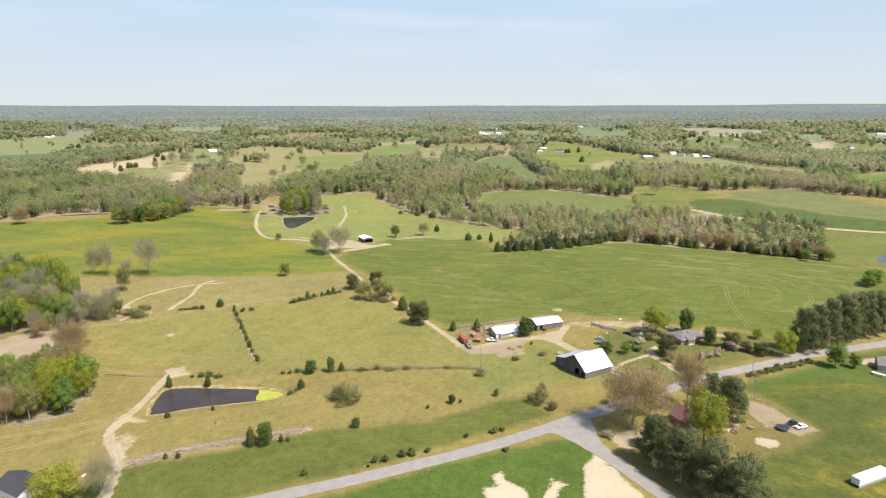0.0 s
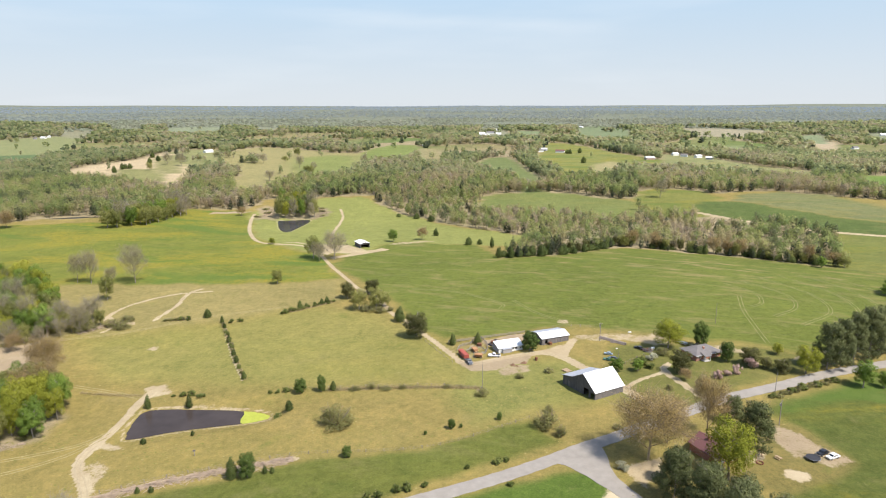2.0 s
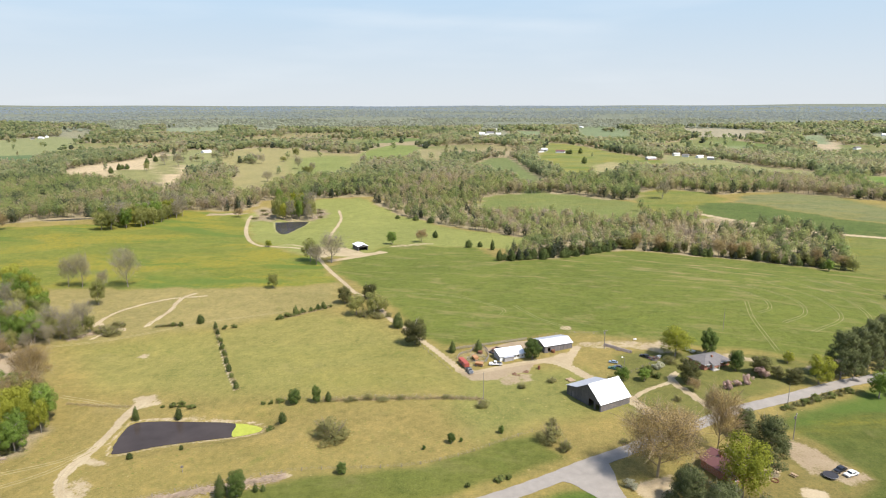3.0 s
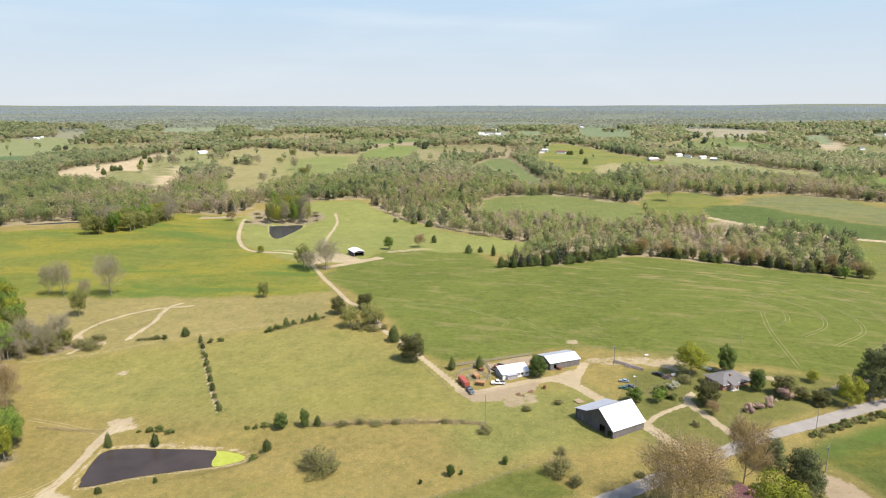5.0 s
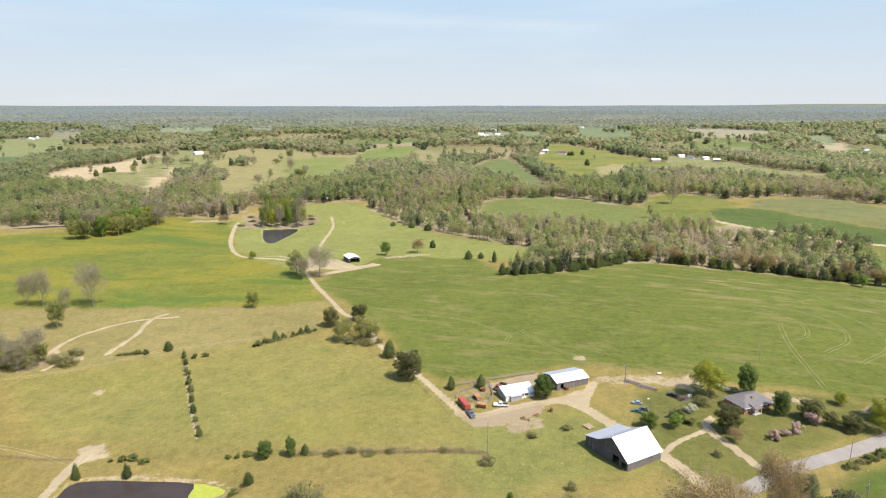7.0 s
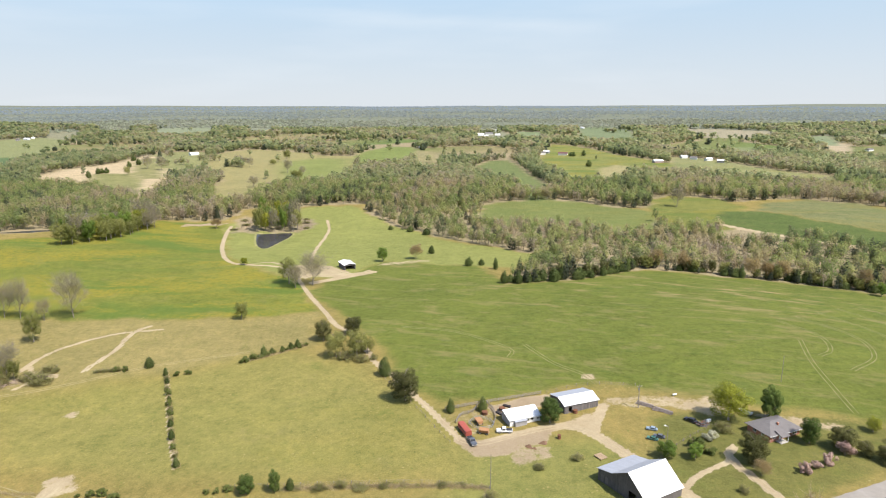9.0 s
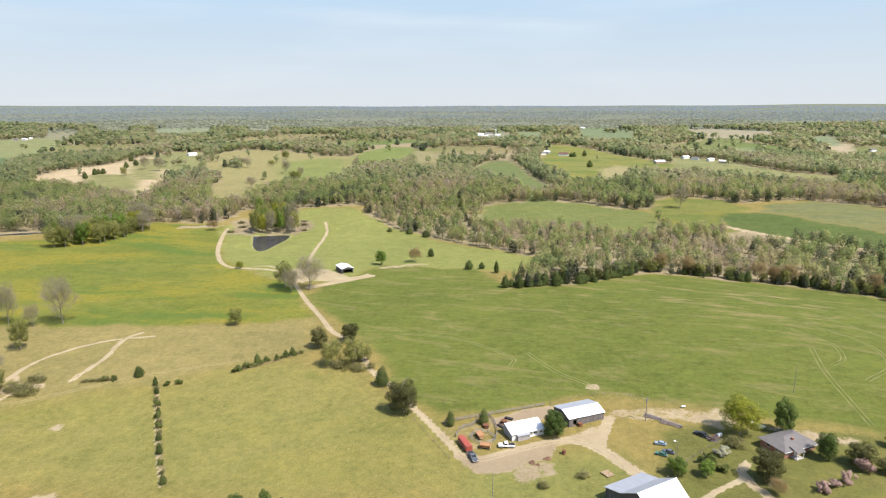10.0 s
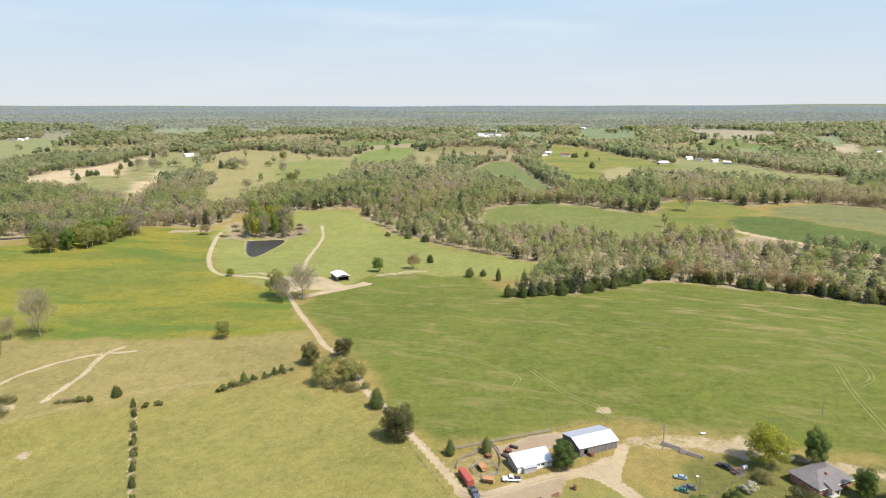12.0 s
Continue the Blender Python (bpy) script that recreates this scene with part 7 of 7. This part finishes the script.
def box_trailer(x, y, turn):
    root = new("box_trailer")
    root.matrix_basis = stand(x, y, turn)
    part("box_body", boxes(((-1.3, -6.6, 0.7), (1.3, 6.6, 2.9)), bevel=0.05), M_WHITE, root)
    for i in range(12):
        u = -6.4 + i * 1.15
        part("side_rib", boxes(((1.3, u, 0.75), (1.34, u + 0.09, 2.82))), M_WHITE, root)
    for s in (-0.65, 0.65):
        d = part("rear_door", boxes(((s - 0.6, -6.66, 0.78), (s + 0.6, -6.6, 2.82))), M_WHITE, root)
        part("door_bar", boxes(((s - 0.02, -6.7, 0.82), (s + 0.02, -6.66, 2.78))), M_STEEL, d)
    part("chassis", boxes(((-0.9, -6.4, 0.45), (0.9, 6.0, 0.7))), M_STEEL, root)
    part("side_skirt", boxes(((1.2, -6.5, -0.4), (1.28, 6.5, 0.7))), M_GREYWALL, root)
    part("side_skirt", boxes(((-1.28, -6.5, -0.4), (-1.2, 6.5, 0.7))), M_GREYWALL, root)
    for a in (-1, 1):
        for b in (-5.2, -4.0):
            wheel(root, a * 1.0, b, 0.4, 0.26)
    part("landing_leg", boxes(((-0.9, 4.2, -0.1), (-0.75, 4.35, 0.5))), M_STEEL, root)
    part("landing_leg", boxes(((0.75, 4.2, -0.1), (0.9, 4.35, 0.5))), M_STEEL, root)
    return tagged(root, "long white box trailer parked in a green field", "trailer")


box_trailer(128.6, 171.4, -66)


# ---------------------------------------------------------------- poles, fences and yard things
def utility_pole(x, y, h, turn, cross=True):
    root = new("utility_pole")
    root.matrix_basis = stand(x, y, turn)
    k = 1.0 if cross else 0.7
    bm = lathe([(0.17 * k, -0.5), (0.16 * k, 1.0), (0.11 * k, h)], 8, "z")
    part("pole", bm, M_POST, root)
    if cross:
        part("crossarm", boxes(((-1.1, -0.06, h - 0.75), (1.1, 0.06, h - 0.6))), M_POST, root)
        for u in (-1.0, 0.0, 1.0):
            bm = lathe([(0.05, h - 0.6), (0.07, h - 0.52), (0.03, h - 0.42)], 6, "z")
            bmesh.ops.translate(bm, verts=bm.verts, vec=(u, 0, 0))
            part("insulator", bm, M_LAMP, root)
        bm = lathe([(0.22, h - 2.3), (0.24, h - 2.2), (0.24, h - 1.5), (0.2, h - 1.42)], 10, "z")
        bmesh.ops.translate(bm, verts=bm.verts, vec=(0, 0.36, 0))
        part("transformer", bm, M_STEEL, root)
    return tagged(root, "grey wooden utility pole beside the farm", "pole", "utility poles")


utility_pole(76.2, 306.8, 9.4, 20)
utility_pole(137.5, 322.4, 11.0, 20, False)
utility_pole(17.3, 258.0, 11.5, 30, False)
utility_pole(118.3, 222.6, 9.5, 50)
utility_pole(128.8, 246.2, 9.0, 30, False)


def yard_lamp(x, y):
    root = new("yard_lamp")
    root.matrix_basis = stand(x, y, 30)
    part("pole", lathe([(0.1, -0.4), (0.07, 6.6)], 8, "z"), M_POST, root)
    part("arm", boxes(((-0.04, 0, 6.4), (0.04, 1.2, 6.48))), M_STEEL, root)
    bm = lathe([(0.12, 6.5), (0.45, 6.25), (0.42, 6.2), (0.1, 6.35)], 10, "z")
    bmesh.ops.translate(bm, verts=bm.verts, vec=(0, 1.2, 0))
    part("lamp_shade", bm, M_WHITE, root, "white lamp shade")
    return tagged(root, "yard lamp on a tall grey post", "lamp")


yard_lamp(78.1, 281.1)


def fence(pts, spacing, h, label, rails=2, post_w=0.14, thin=0.03, mat=None):
    """Posts every few metres with rails between them along a line."""
    root = new("fence")
    root.matrix_basis = Matrix.Translation((*pts[0], at(*pts[0])))
    base = Vector((*pts[0], at(*pts[0])))
    line, dist, posts = curve(pts, 0.5), 0.0, []
    last = line[0]
    posts.append(last)
    for p in line[1:]:
        dist += math.hypot(p[0] - last[0], p[1] - last[1])
        last = p
        if dist >= spacing:
            posts.append(p)
            dist = 0.0
    pm = bpy.data.meshes.new("post")
    bm = boxes(((-post_w / 2, -post_w / 2, -0.4), (post_w / 2, post_w / 2, h)))
    bm.to_mesh(pm)
    bm.free()
    pm.materials.append(mat or M_POST)
    at_post = [Vector((*p, at(*p))) - base for p in posts]
    for p in at_post:
        o = new("post", pm)
        o.parent, o.location = root, p
    for r in range(rails):
        z = h * (0.3 + 0.6 * r / max(1, rails - 1)) if rails > 1 else h * 0.8
        bm = bmesh.new()
        for a, b in zip(at_post, at_post[1:]):
            d = b - a
            s = Vector((-d.y, d.x, 0)).normalized() * thin
            v = [bm.verts.new(q + Vector((0, 0, z + k))) for k in (-2 * thin, 2 * thin) for q in (a - s, b - s, b + s, a + s)]
            for f in ((0, 1, 2, 3), (7, 6, 5, 4), (0, 4, 5, 1), (1, 5, 6, 2), (2, 6, 7, 3), (3, 7, 4, 0)):
                bm.faces.new([v[i] for i in f])
        part("rail", bm, mat or M_POST, root)
    return tagged(root, label, "fence", "farm fences")


M_PANEL = simple("galvanised_panels", (0.34, 0.35, 0.36), 0.5, 0.3, spread=0.2)
fence([(4, 309.5), (20, 314.5), (44, 321.5)], 2.4, 1.5, "dark board fence behind the cattle yard", 4)
fence([(44.5, 321.6), (62, 327.5), (84, 324)], 4.5, 1.3, "grey post fence along the hay field", 2, thin=0.008)
fence([(5.6, 285.6), (0.4, 296.2), (-5.4, 308.8), (-11.4, 319.8), (-22.4, 340.6)], 4.0, 1.2, "grey post and wire fence beside the lane", 3, thin=0.006)
fence([(12.5, 298.5), (15.5, 302), (19, 301.6), (21.5, 297.5), (19.5, 294.5), (15, 294.6), (12.5, 298.5)], 1.9, 1.6, "galvanised corral panels round a grass pen", 4, 0.08, 0.02, mat=M_PANEL)
fence([(21.5, 297.5), (22.6, 303), (22, 309.5), (20, 313.8)], 2.0, 1.5, "weathered board pen fence by the shed", 4)
fence([(8, 299.5), (10, 305), (14.5, 307.5), (16.6, 312.5)], 2.0, 1.5, "weathered board fence of the cattle yard", 4)
fence([(69, 268), (80, 279), (92, 288), (102, 292.5)], 4.0, 1.2, "thin grey post fence round the house yard", 3, thin=0.006)
fence([(17, 258), (-4, 262), (-40, 262.5), (-66, 264)], 5.0, 1.2, "old wire fence grown over with brush", 3, thin=0.006)
fence([(-103.5, 193.2), (-86, 200.4), (-64, 206.2), (-46, 209.8), (-4, 211.2), (33, 231.5)], 6.0, 1.2, "wire fence along the mown bank", 3, thin=0.006)


def log_stack(x, y, turn, l, n):
    root = new("log_stack")
    root.matrix_basis = stand(x, y, turn)
    rng = random.Random(n)
    k = 0
    for row in range(3):
        for i in range(n - row):
            r = rng.uniform(0.16, 0.24)
            bm = lathe([(r * 1.05, -l / 2 + rng.uniform(-0.4, 0.4)), (r, l / 2 + rng.uniform(-0.4, 0.4))], 8)
            bmesh.ops.translate(bm, verts=bm.verts, vec=(0, (i - (n - row) / 2) * 0.44, 0.2 + row * 0.36))
            part("log", bm, M_LOG, root)
            k += 1
    return tagged(root, "stack of grey weathered poles on the grass", "log stack", "stacks of poles")


M_LOG = simple("weathered_logs", (0.26, 0.215, 0.185), 0.9, spread=0.35, scale=2)
log_stack(79.6, 308.6, -40, 6.0, 4)
log_stack(84.6, 303.2, -42, 6.5, 4)
log_stack(82.0, 304.6, -30, 2.5, 3)


def trampoline(x, y):
    root = new("trampoline")
    root.matrix_basis = stand(x, y, 10)
    ring = bmesh.new()
    n, R, r = 28, 2.1, 0.05
    rings = [[ring.verts.new(((R + r * math.cos(b)) * math.cos(a), (R + r * math.cos(b)) * math.sin(a), 0.85 + r * math.sin(b))) for b in [k * math.pi / 3 for k in range(6)]] for a in [i * 2 * math.pi / n for i in range(n)]]
    for i in range(n):
        for k in range(6):
            ring.faces.new((rings[i][k], rings[(i + 1) % n][k], rings[(i + 1) % n][(k + 1) % 6], rings[i][(k + 1) % 6]))
    bmesh.ops.recalc_face_normals(ring, faces=ring.faces)
    part("frame_ring", ring, M_STEEL, root)
    part("jumping_mat", lathe([(1.75, 0.82), (1.78, 0.84)], 28, "z"), M_RUBBER, root, "black jumping mat")
    part("edge_pad", lathe([(1.76, 0.86), (2.08, 0.87), (2.1, 0.92), (1.76, 0.9)], 28, "z"), M_RUBBER, root, "dark grey edge pad")
    for i in range(6):
        a = i * math.pi / 3
        bm = lathe([(0.04, 0.0), (0.04, 0.86)], 6, "z")
        bmesh.ops.translate(bm, verts=bm.verts, vec=(2.05 * math.cos(a), 2.05 * math.sin(a), 0))
        part("leg", bm, M_STEEL, root)
    return tagged(root, "round black trampoline on worn grass", "trampoline")


trampoline(117.8, 200.8)


def picnic_table(x, y, turn, label):
    root = new("picnic_table")
    root.matrix_basis = stand(x, y, turn)
    for i in range(4):
        part("plank", boxes(((-0.42 + i * 0.22, -1.0, 0.72), (-0.22 + i * 0.22, 1.0, 0.77))), M_WOOD, root)
    for s in (-0.85, 0.6):
        part("bench", boxes(((s, -1.0, 0.42), (s + 0.25, 1.0, 0.47))), M_WOOD, root)
    for u in (-0.7, 0.6):
        part("leg_frame", boxes(((-0.8, u, 0.36), (0.8, u + 0.08, 0.42)), ((-0.5, u, 0), (-0.4, u + 0.08, 0.72)), ((0.4, u, 0), (0.5, u + 0.08, 0.72))), M_WOOD, root)
    return tagged(root, label, "table")


picnic_table(107.1, 201.2, 30, "weathered wooden picnic table on the lawn")


def playset(x, y):
    root = new("swing_frame")
    root.matrix_basis = stand(x, y, 35)
    part("top_beam", boxes(((-1.6, -0.07, 2.1), (1.6, 0.07, 2.24))), M_RUST, root)
    for s in (-1.5, 1.5):
        for t in (-0.9, 0.9):
            bm = bmesh.new()
            box(bm, (-0.06, -0.06, -1.12), (0.06, 0.06, 1.2))
            bmesh.ops.transform(bm, matrix=Matrix.Translation((s, t / 2, 1.0)) @ Matrix.Rotation(math.atan2(t, 2.1), 4, "X"), verts=bm.verts)
            part("leg", bm, M_RUST, root)
    for s in (-0.7, 0.6):
        part("seat", boxes(((s, -0.14, 0.5), (s + 0.5, 0.14, 0.55))), M_RUBBER, root)
        part("chain", boxes(((s + 0.02, -0.02, 0.55), (s + 0.05, 0.02, 2.1)), ((s + 0.45, -0.02, 0.55), (s + 0.48, 0.02, 2.1))), M_STEEL, root)
    return tagged(root, "dark rusty swing frame on bare soil", "swing")


playset(101.0, 202.4)


def fire_ring(x, y, r, label):
    root = new("fire_ring")
    root.matrix_basis = stand(x, y, 0)
    rng = random.Random(int(x * 10))
    for i in range(11):
        a = i * 2 * math.pi / 11
        bm = bmesh.new()
        bmesh.ops.create_icosphere(bm, subdivisions=1, radius=0.28)
        for v in bm.verts:
            v.co *= rng.uniform(0.8, 1.2)
        bmesh.ops.transform(bm, matrix=Matrix.Translation((r * math.cos(a), r * math.sin(a), 0.14)), verts=bm.verts)
        part("stone", bm, M_RUST, root)
    return tagged(root, label, "fire ring", "stone rings")


M_MOUND = simple("red_brown_earth", (0.17, 0.10, 0.062), 0.95, spread=0.35, scale=1.2, bump=0.5)


def dirt_mound(x, y, r, h):
    """A low heap of earth with an uneven outline."""
    bm = bmesh.new()
    rings = []
    for k in range(6):
        f = k / 5
        rings.append([bm.verts.new((r * f * (1 + 0.22 * math.sin(3 * a + x) + 0.1 * math.sin(7 * a)) * math.cos(a) * 1.3, r * f * (1 + 0.22 * math.sin(3 * a + x)) * math.sin(a),
                                    h * (1 - f * f) * (1 + 0.25 * math.sin(5 * a + 9 * f)) - 0.12 * f)) for a in [i * math.pi / 8 for i in range(16)]])
    for p, q in zip(rings, rings[1:]):
        for i in range(16):
            bm.faces.new((p[i], q[i], q[(i + 1) % 16], p[(i + 1) % 16]))
    bmesh.ops.remove_doubles(bm, verts=bm.verts, dist=0.001)
    bmesh.ops.recalc_face_normals(bm, faces=bm.faces)
    me = bpy.data.meshes.new("dirt_mound")
    bm.to_mesh(me)
    bm.free()
    me.materials.append(M_MOUND)
    ob = new("dirt_mound", me)
    ob.matrix_basis = stand(x, y, x * 20)
    return tagged(ob, "low heap of red-brown earth on bare soil", "dirt mound", "earth heaps in the yard")


dirt_mound(32.2, 282.4, 1.2, 0.7)
dirt_mound(37.4, 284.6, 1.3, 0.6)
dirt_mound(33.8, 281.2, 0.8, 0.4)
fire_ring(100.2, 199.0, 1.0, "ring of dark stones on bare soil")


def barrel(x, y, h=1.0, r=0.34):
    root = new("burn_barrel")
    root.matrix_basis = stand(x, y, 0)
    part("drum", lathe([(r, -0.05), (r * 1.04, 0.03), (r, 0.06), (r, h * 0.33), (r * 1.05, h * 0.36), (r, h * 0.39), (r, h * 0.97), (r * 1.05, h)], 14, "z"), M_RUST, root)
    return tagged(root, "dark rusty steel barrel standing in the grass", "barrel")


barrel(43.2, 287.2, 1.5, 0.6)
barrel(52.4, 305.2, 1.2, 0.9)


def feed_wagon(x, y, turn):
    root = new("feed_wagon")
    root.matrix_basis = stand(x, y, turn)
    part("hopper", prism([(-0.7, 0.7), (0.7, 0.7), (1.15, 1.7), (-1.15, 1.7)], "y", -1.7, 1.7), M_ORANGE, root, "orange tapered hopper")
    part("frame", boxes(((-0.7, -1.9, 0.5), (0.7, 1.9, 0.66))), M_WOOD, root)
    part("drawbar", boxes(((-0.06, 1.9, 0.5), (0.06, 3.0, 0.6))), M_STEEL, root)
    for a in (-1, 1):
        for b in (-1.2, 1.2):
            wheel(root, a * 0.95, b, 0.38, 0.2)
    return tagged(root, "orange feed wagon beside the corral", "wagon")


feed_wagon(17.6, 291.8, 75)
feed_wagon(16.2, 299.0, 20)


def deck_pallet(x, y, turn):
    root = new("timber_platform")
    root.matrix_basis = stand(x, y, turn)
    for i in range(9):
        part("plank", boxes(((-1.4 + i * 0.32, -1.7, 0.42), (-1.14 + i * 0.32, 1.7, 0.48))), M_WOOD, root)
    for u in (-1.4, 0, 1.3):
        part("bearer", boxes(((-1.4, u, 0.0), (1.5, u + 0.15, 0.42))), M_WOOD, root)
    return tagged(root, "pale sawn timber platform near the barn", "platform")


deck_pallet(54.4, 274.6, 30)


def gas_tank(x, y, turn):
    root = new("gas_tank")
    root.matrix_basis = stand(x, y, turn) @ Matrix.Scale(0.7, 4)
    bm = lathe([(0.08, -1.35), (0.36, -1.22), (0.48, -0.95), (0.48, 0.95), (0.36, 1.22), (0.08, 1.35)], 16)
    bmesh.ops.translate(bm, verts=bm.verts, vec=(0, 0, 0.75))
    t = part("tank", bm, M_WHITE, root, "white steel tank")
    part("valve_dome", boxes(((-0.15, -0.15, 1.2), (0.15, 0.15, 1.38)), bevel=0.03), M_STEEL, t)
    for s in (-0.8, 0.7):
        part("foot", boxes(((s, -0.35, -0.2), (s + 0.12, 0.35, 0.4))), M_STEEL, root)
    return tagged(root, "white gas tank on two steel feet", "tank")


gas_tank(92.7, 315.0, 15)


def hay_feeder(x, y, r=1.1):
    """A round steel feeder: two hoops and upright bars."""
    root = new("hay_feeder")
    root.matrix_basis = stand(x, y, x * 9)
    for z in (0.12, 0.62, 1.15):
        bm = lathe([(r - 0.03, z - 0.03), (r + 0.03, z - 0.03), (r + 0.03, z + 0.03), (r - 0.03, z + 0.03)], 18, "z")
        part("hoop", bm, M_RUST, root)
    for i in range(10):
        a = i * math.pi / 5
        bm = boxes(((-0.03, -0.03, -0.1), (0.03, 0.03, 1.15)))
        bmesh.ops.translate(bm, verts=bm.verts, vec=(r * math.cos(a), r * math.sin(a), 0))
        part("bar", bm, M_RUST, root)
    bm = lathe([(r * 0.7, 0.0), (r * 0.8, 0.35), (r * 0.4, 0.6)], 14, "z")
    part("hay", bm, M_WOOD, root, "flattened brown hay")
    return tagged(root, "round rusty hay feeder in the cattle yard", "feeder", "hay feeders")


hay_feeder(25.5, 308.6)
hay_feeder(18.8, 305.8)


def trough(x, y, turn):
    root = new("water_trough")
    root.matrix_basis = stand(x, y, turn)
    part("tub", prism([(-0.45, 0.0), (0.45, 0.0), (0.6, 0.6), (-0.6, 0.6)], "y", -1.5, 1.5), M_RUBBER, root)
    part("water_surface", boxes(((-0.5, -1.4, 0.602), (0.5, 1.4, 0.612))), M_WATER, root, "dark water in the trough")
    return tagged(root, "black water trough behind the white shed", "trough", "water troughs")


trough(27.6, 311.4, 60)
trough(24.2, 306.0, 40)


def dish(x, y):
    root = new("satellite_dish")
    root.matrix_basis = stand(x, y, 200)
    part("mast", lathe([(0.06, -0.3), (0.06, 2.3)], 8, "z"), M_STEEL, root)
    bm = bmesh.new()
    rings = []
    for k in range(5):
        r = 1.3 * k / 4 + 0.02
        rings.append([bm.verts.new((r * math.cos(a), r * math.sin(a), 0.28 * (r / 1.3) ** 2)) for a in [i * math.pi / 9 for i in range(18)]])
    for p, q in zip(rings, rings[1:]):
        for i in range(18):
            bm.faces.new((p[i], p[(i + 1) % 18], q[(i + 1) % 18], q[i]))
    bmesh.ops.solidify(bm, geom=bm.faces[:], thickness=0.03)
    bmesh.ops.transform(bm, matrix=Matrix.Translation((0, 0, 2.4)) @ Matrix.Rotation(radians(42), 4, "X"), verts=bm.verts)
    part("reflector", bm, M_STEEL, root, "pale grey dish reflector")
    part("feed_arm", boxes(((-0.03, -0.6, 2.8), (0.03, -0.54, 3.5))), M_STEEL, root)
    return tagged(root, "pale grey satellite dish on a mast by the house", "satellite dish")


dish(116.4, 292.2)


def stock_tank(x, y):
    root = new("white_boat")
    root.matrix_basis = stand(x, y, 40)
    out = [(-2.2, 0.9), (-2.0, 0.25), (1.4, 0.15), (2.6, 0.95)]
    part("hull", prism(out, "x", -0.8, 0.8), M_WHITE, root)
    part("gunwale", boxes(((-0.86, -2.2, 0.88), (-0.78, 2.5, 0.98)), ((0.78, -2.2, 0.88), (0.86, 2.5, 0.98))), M_STEEL, root)
    part("cradle", boxes(((-0.7, -1.2, -0.1), (0.7, -1.0, 0.3)), ((-0.7, 0.8, -0.1), (0.7, 1.0, 0.3))), M_WOOD, root)
    return tagged(root, "small white boat on wooden blocks", "boat")


stock_tank(112.8, 299.0)
stock_tank(181.0, 246.0)


def scrap_pile(x, y, turn):
    """Collapsed dark boards and sheets leaning over one another."""
    root = new("scrap_pile")
    root.matrix_basis = stand(x, y, turn)
    rng = random.Random(5)
    for i in range(22):
        l, w, t = rng.uniform(1.2, 3.2), rng.uniform(0.15, 0.7), rng.uniform(0.03, 0.08)
        bm = boxes(((-l / 2, -w / 2, -t / 2), (l / 2, w / 2, t / 2)))
        m = Matrix.Translation((rng.uniform(-1.7, 1.7), rng.uniform(-1.2, 1.2), rng.uniform(0.25, 0.9))) @ Matrix.Rotation(rng.uniform(0, 6.28), 4, "Z") @ Matrix.Rotation(rng.uniform(-0.5, 0.5), 4, "Y")
        bmesh.ops.transform(bm, matrix=m, verts=bm.verts)
        part("board", bm, rng.choice((M_BOARD_DARK, M_BOARD_DARK, M_RUST, M_BOARD)), root)
    part("heap_base", lathe([(2.0, -0.2), (1.6, 0.25), (0.5, 0.5)], 12, "z"), M_BOARD_DARK, root)
    return tagged(root, "heap of dark collapsed boards and scrap in weeds", "scrap pile")


scrap_pile(94.6, 292.6, 30)


def chest_freezer(x, y, turn):
    root = new("chest_freezer")
    root.matrix_basis = stand(x, y, turn)
    body = part("body", boxes(((-0.9, -0.4, -0.1), (0.9, 0.4, 0.82)), bevel=0.04), M_WHITE, root)
    part("lid", boxes(((-0.92, -0.42, 0.83), (0.92, 0.42, 0.93)), bevel=0.03), M_WHITE, root)
    part("handle", boxes(((-0.12, -0.47, 0.84), (0.12, -0.42, 0.88))), M_STEEL, body)
    return tagged(root, "discarded white chest freezer beside a scrap heap", "freezer")


chest_freezer(97.4, 294.4, 25)
gas_tank(-113.6, 182.9, 80)


def marker_post(x, y):
    """A short weathered post with a small board nailed across."""
    root = new("marker_post")
    root.matrix_basis = stand(x, y, 20)
    part("post", lathe([(0.1, -0.4), (0.1, 0.2), (0.08, 2.6)], 8, "z"), M_POST, root)
    part("board", boxes(((-0.45, -0.13, 1.7), (0.45, -0.09, 2.3))), M_BOARD, root)
    return tagged(root, "short grey wooden post with a board in pasture", "post")


marker_post(-82.0, 213.3)
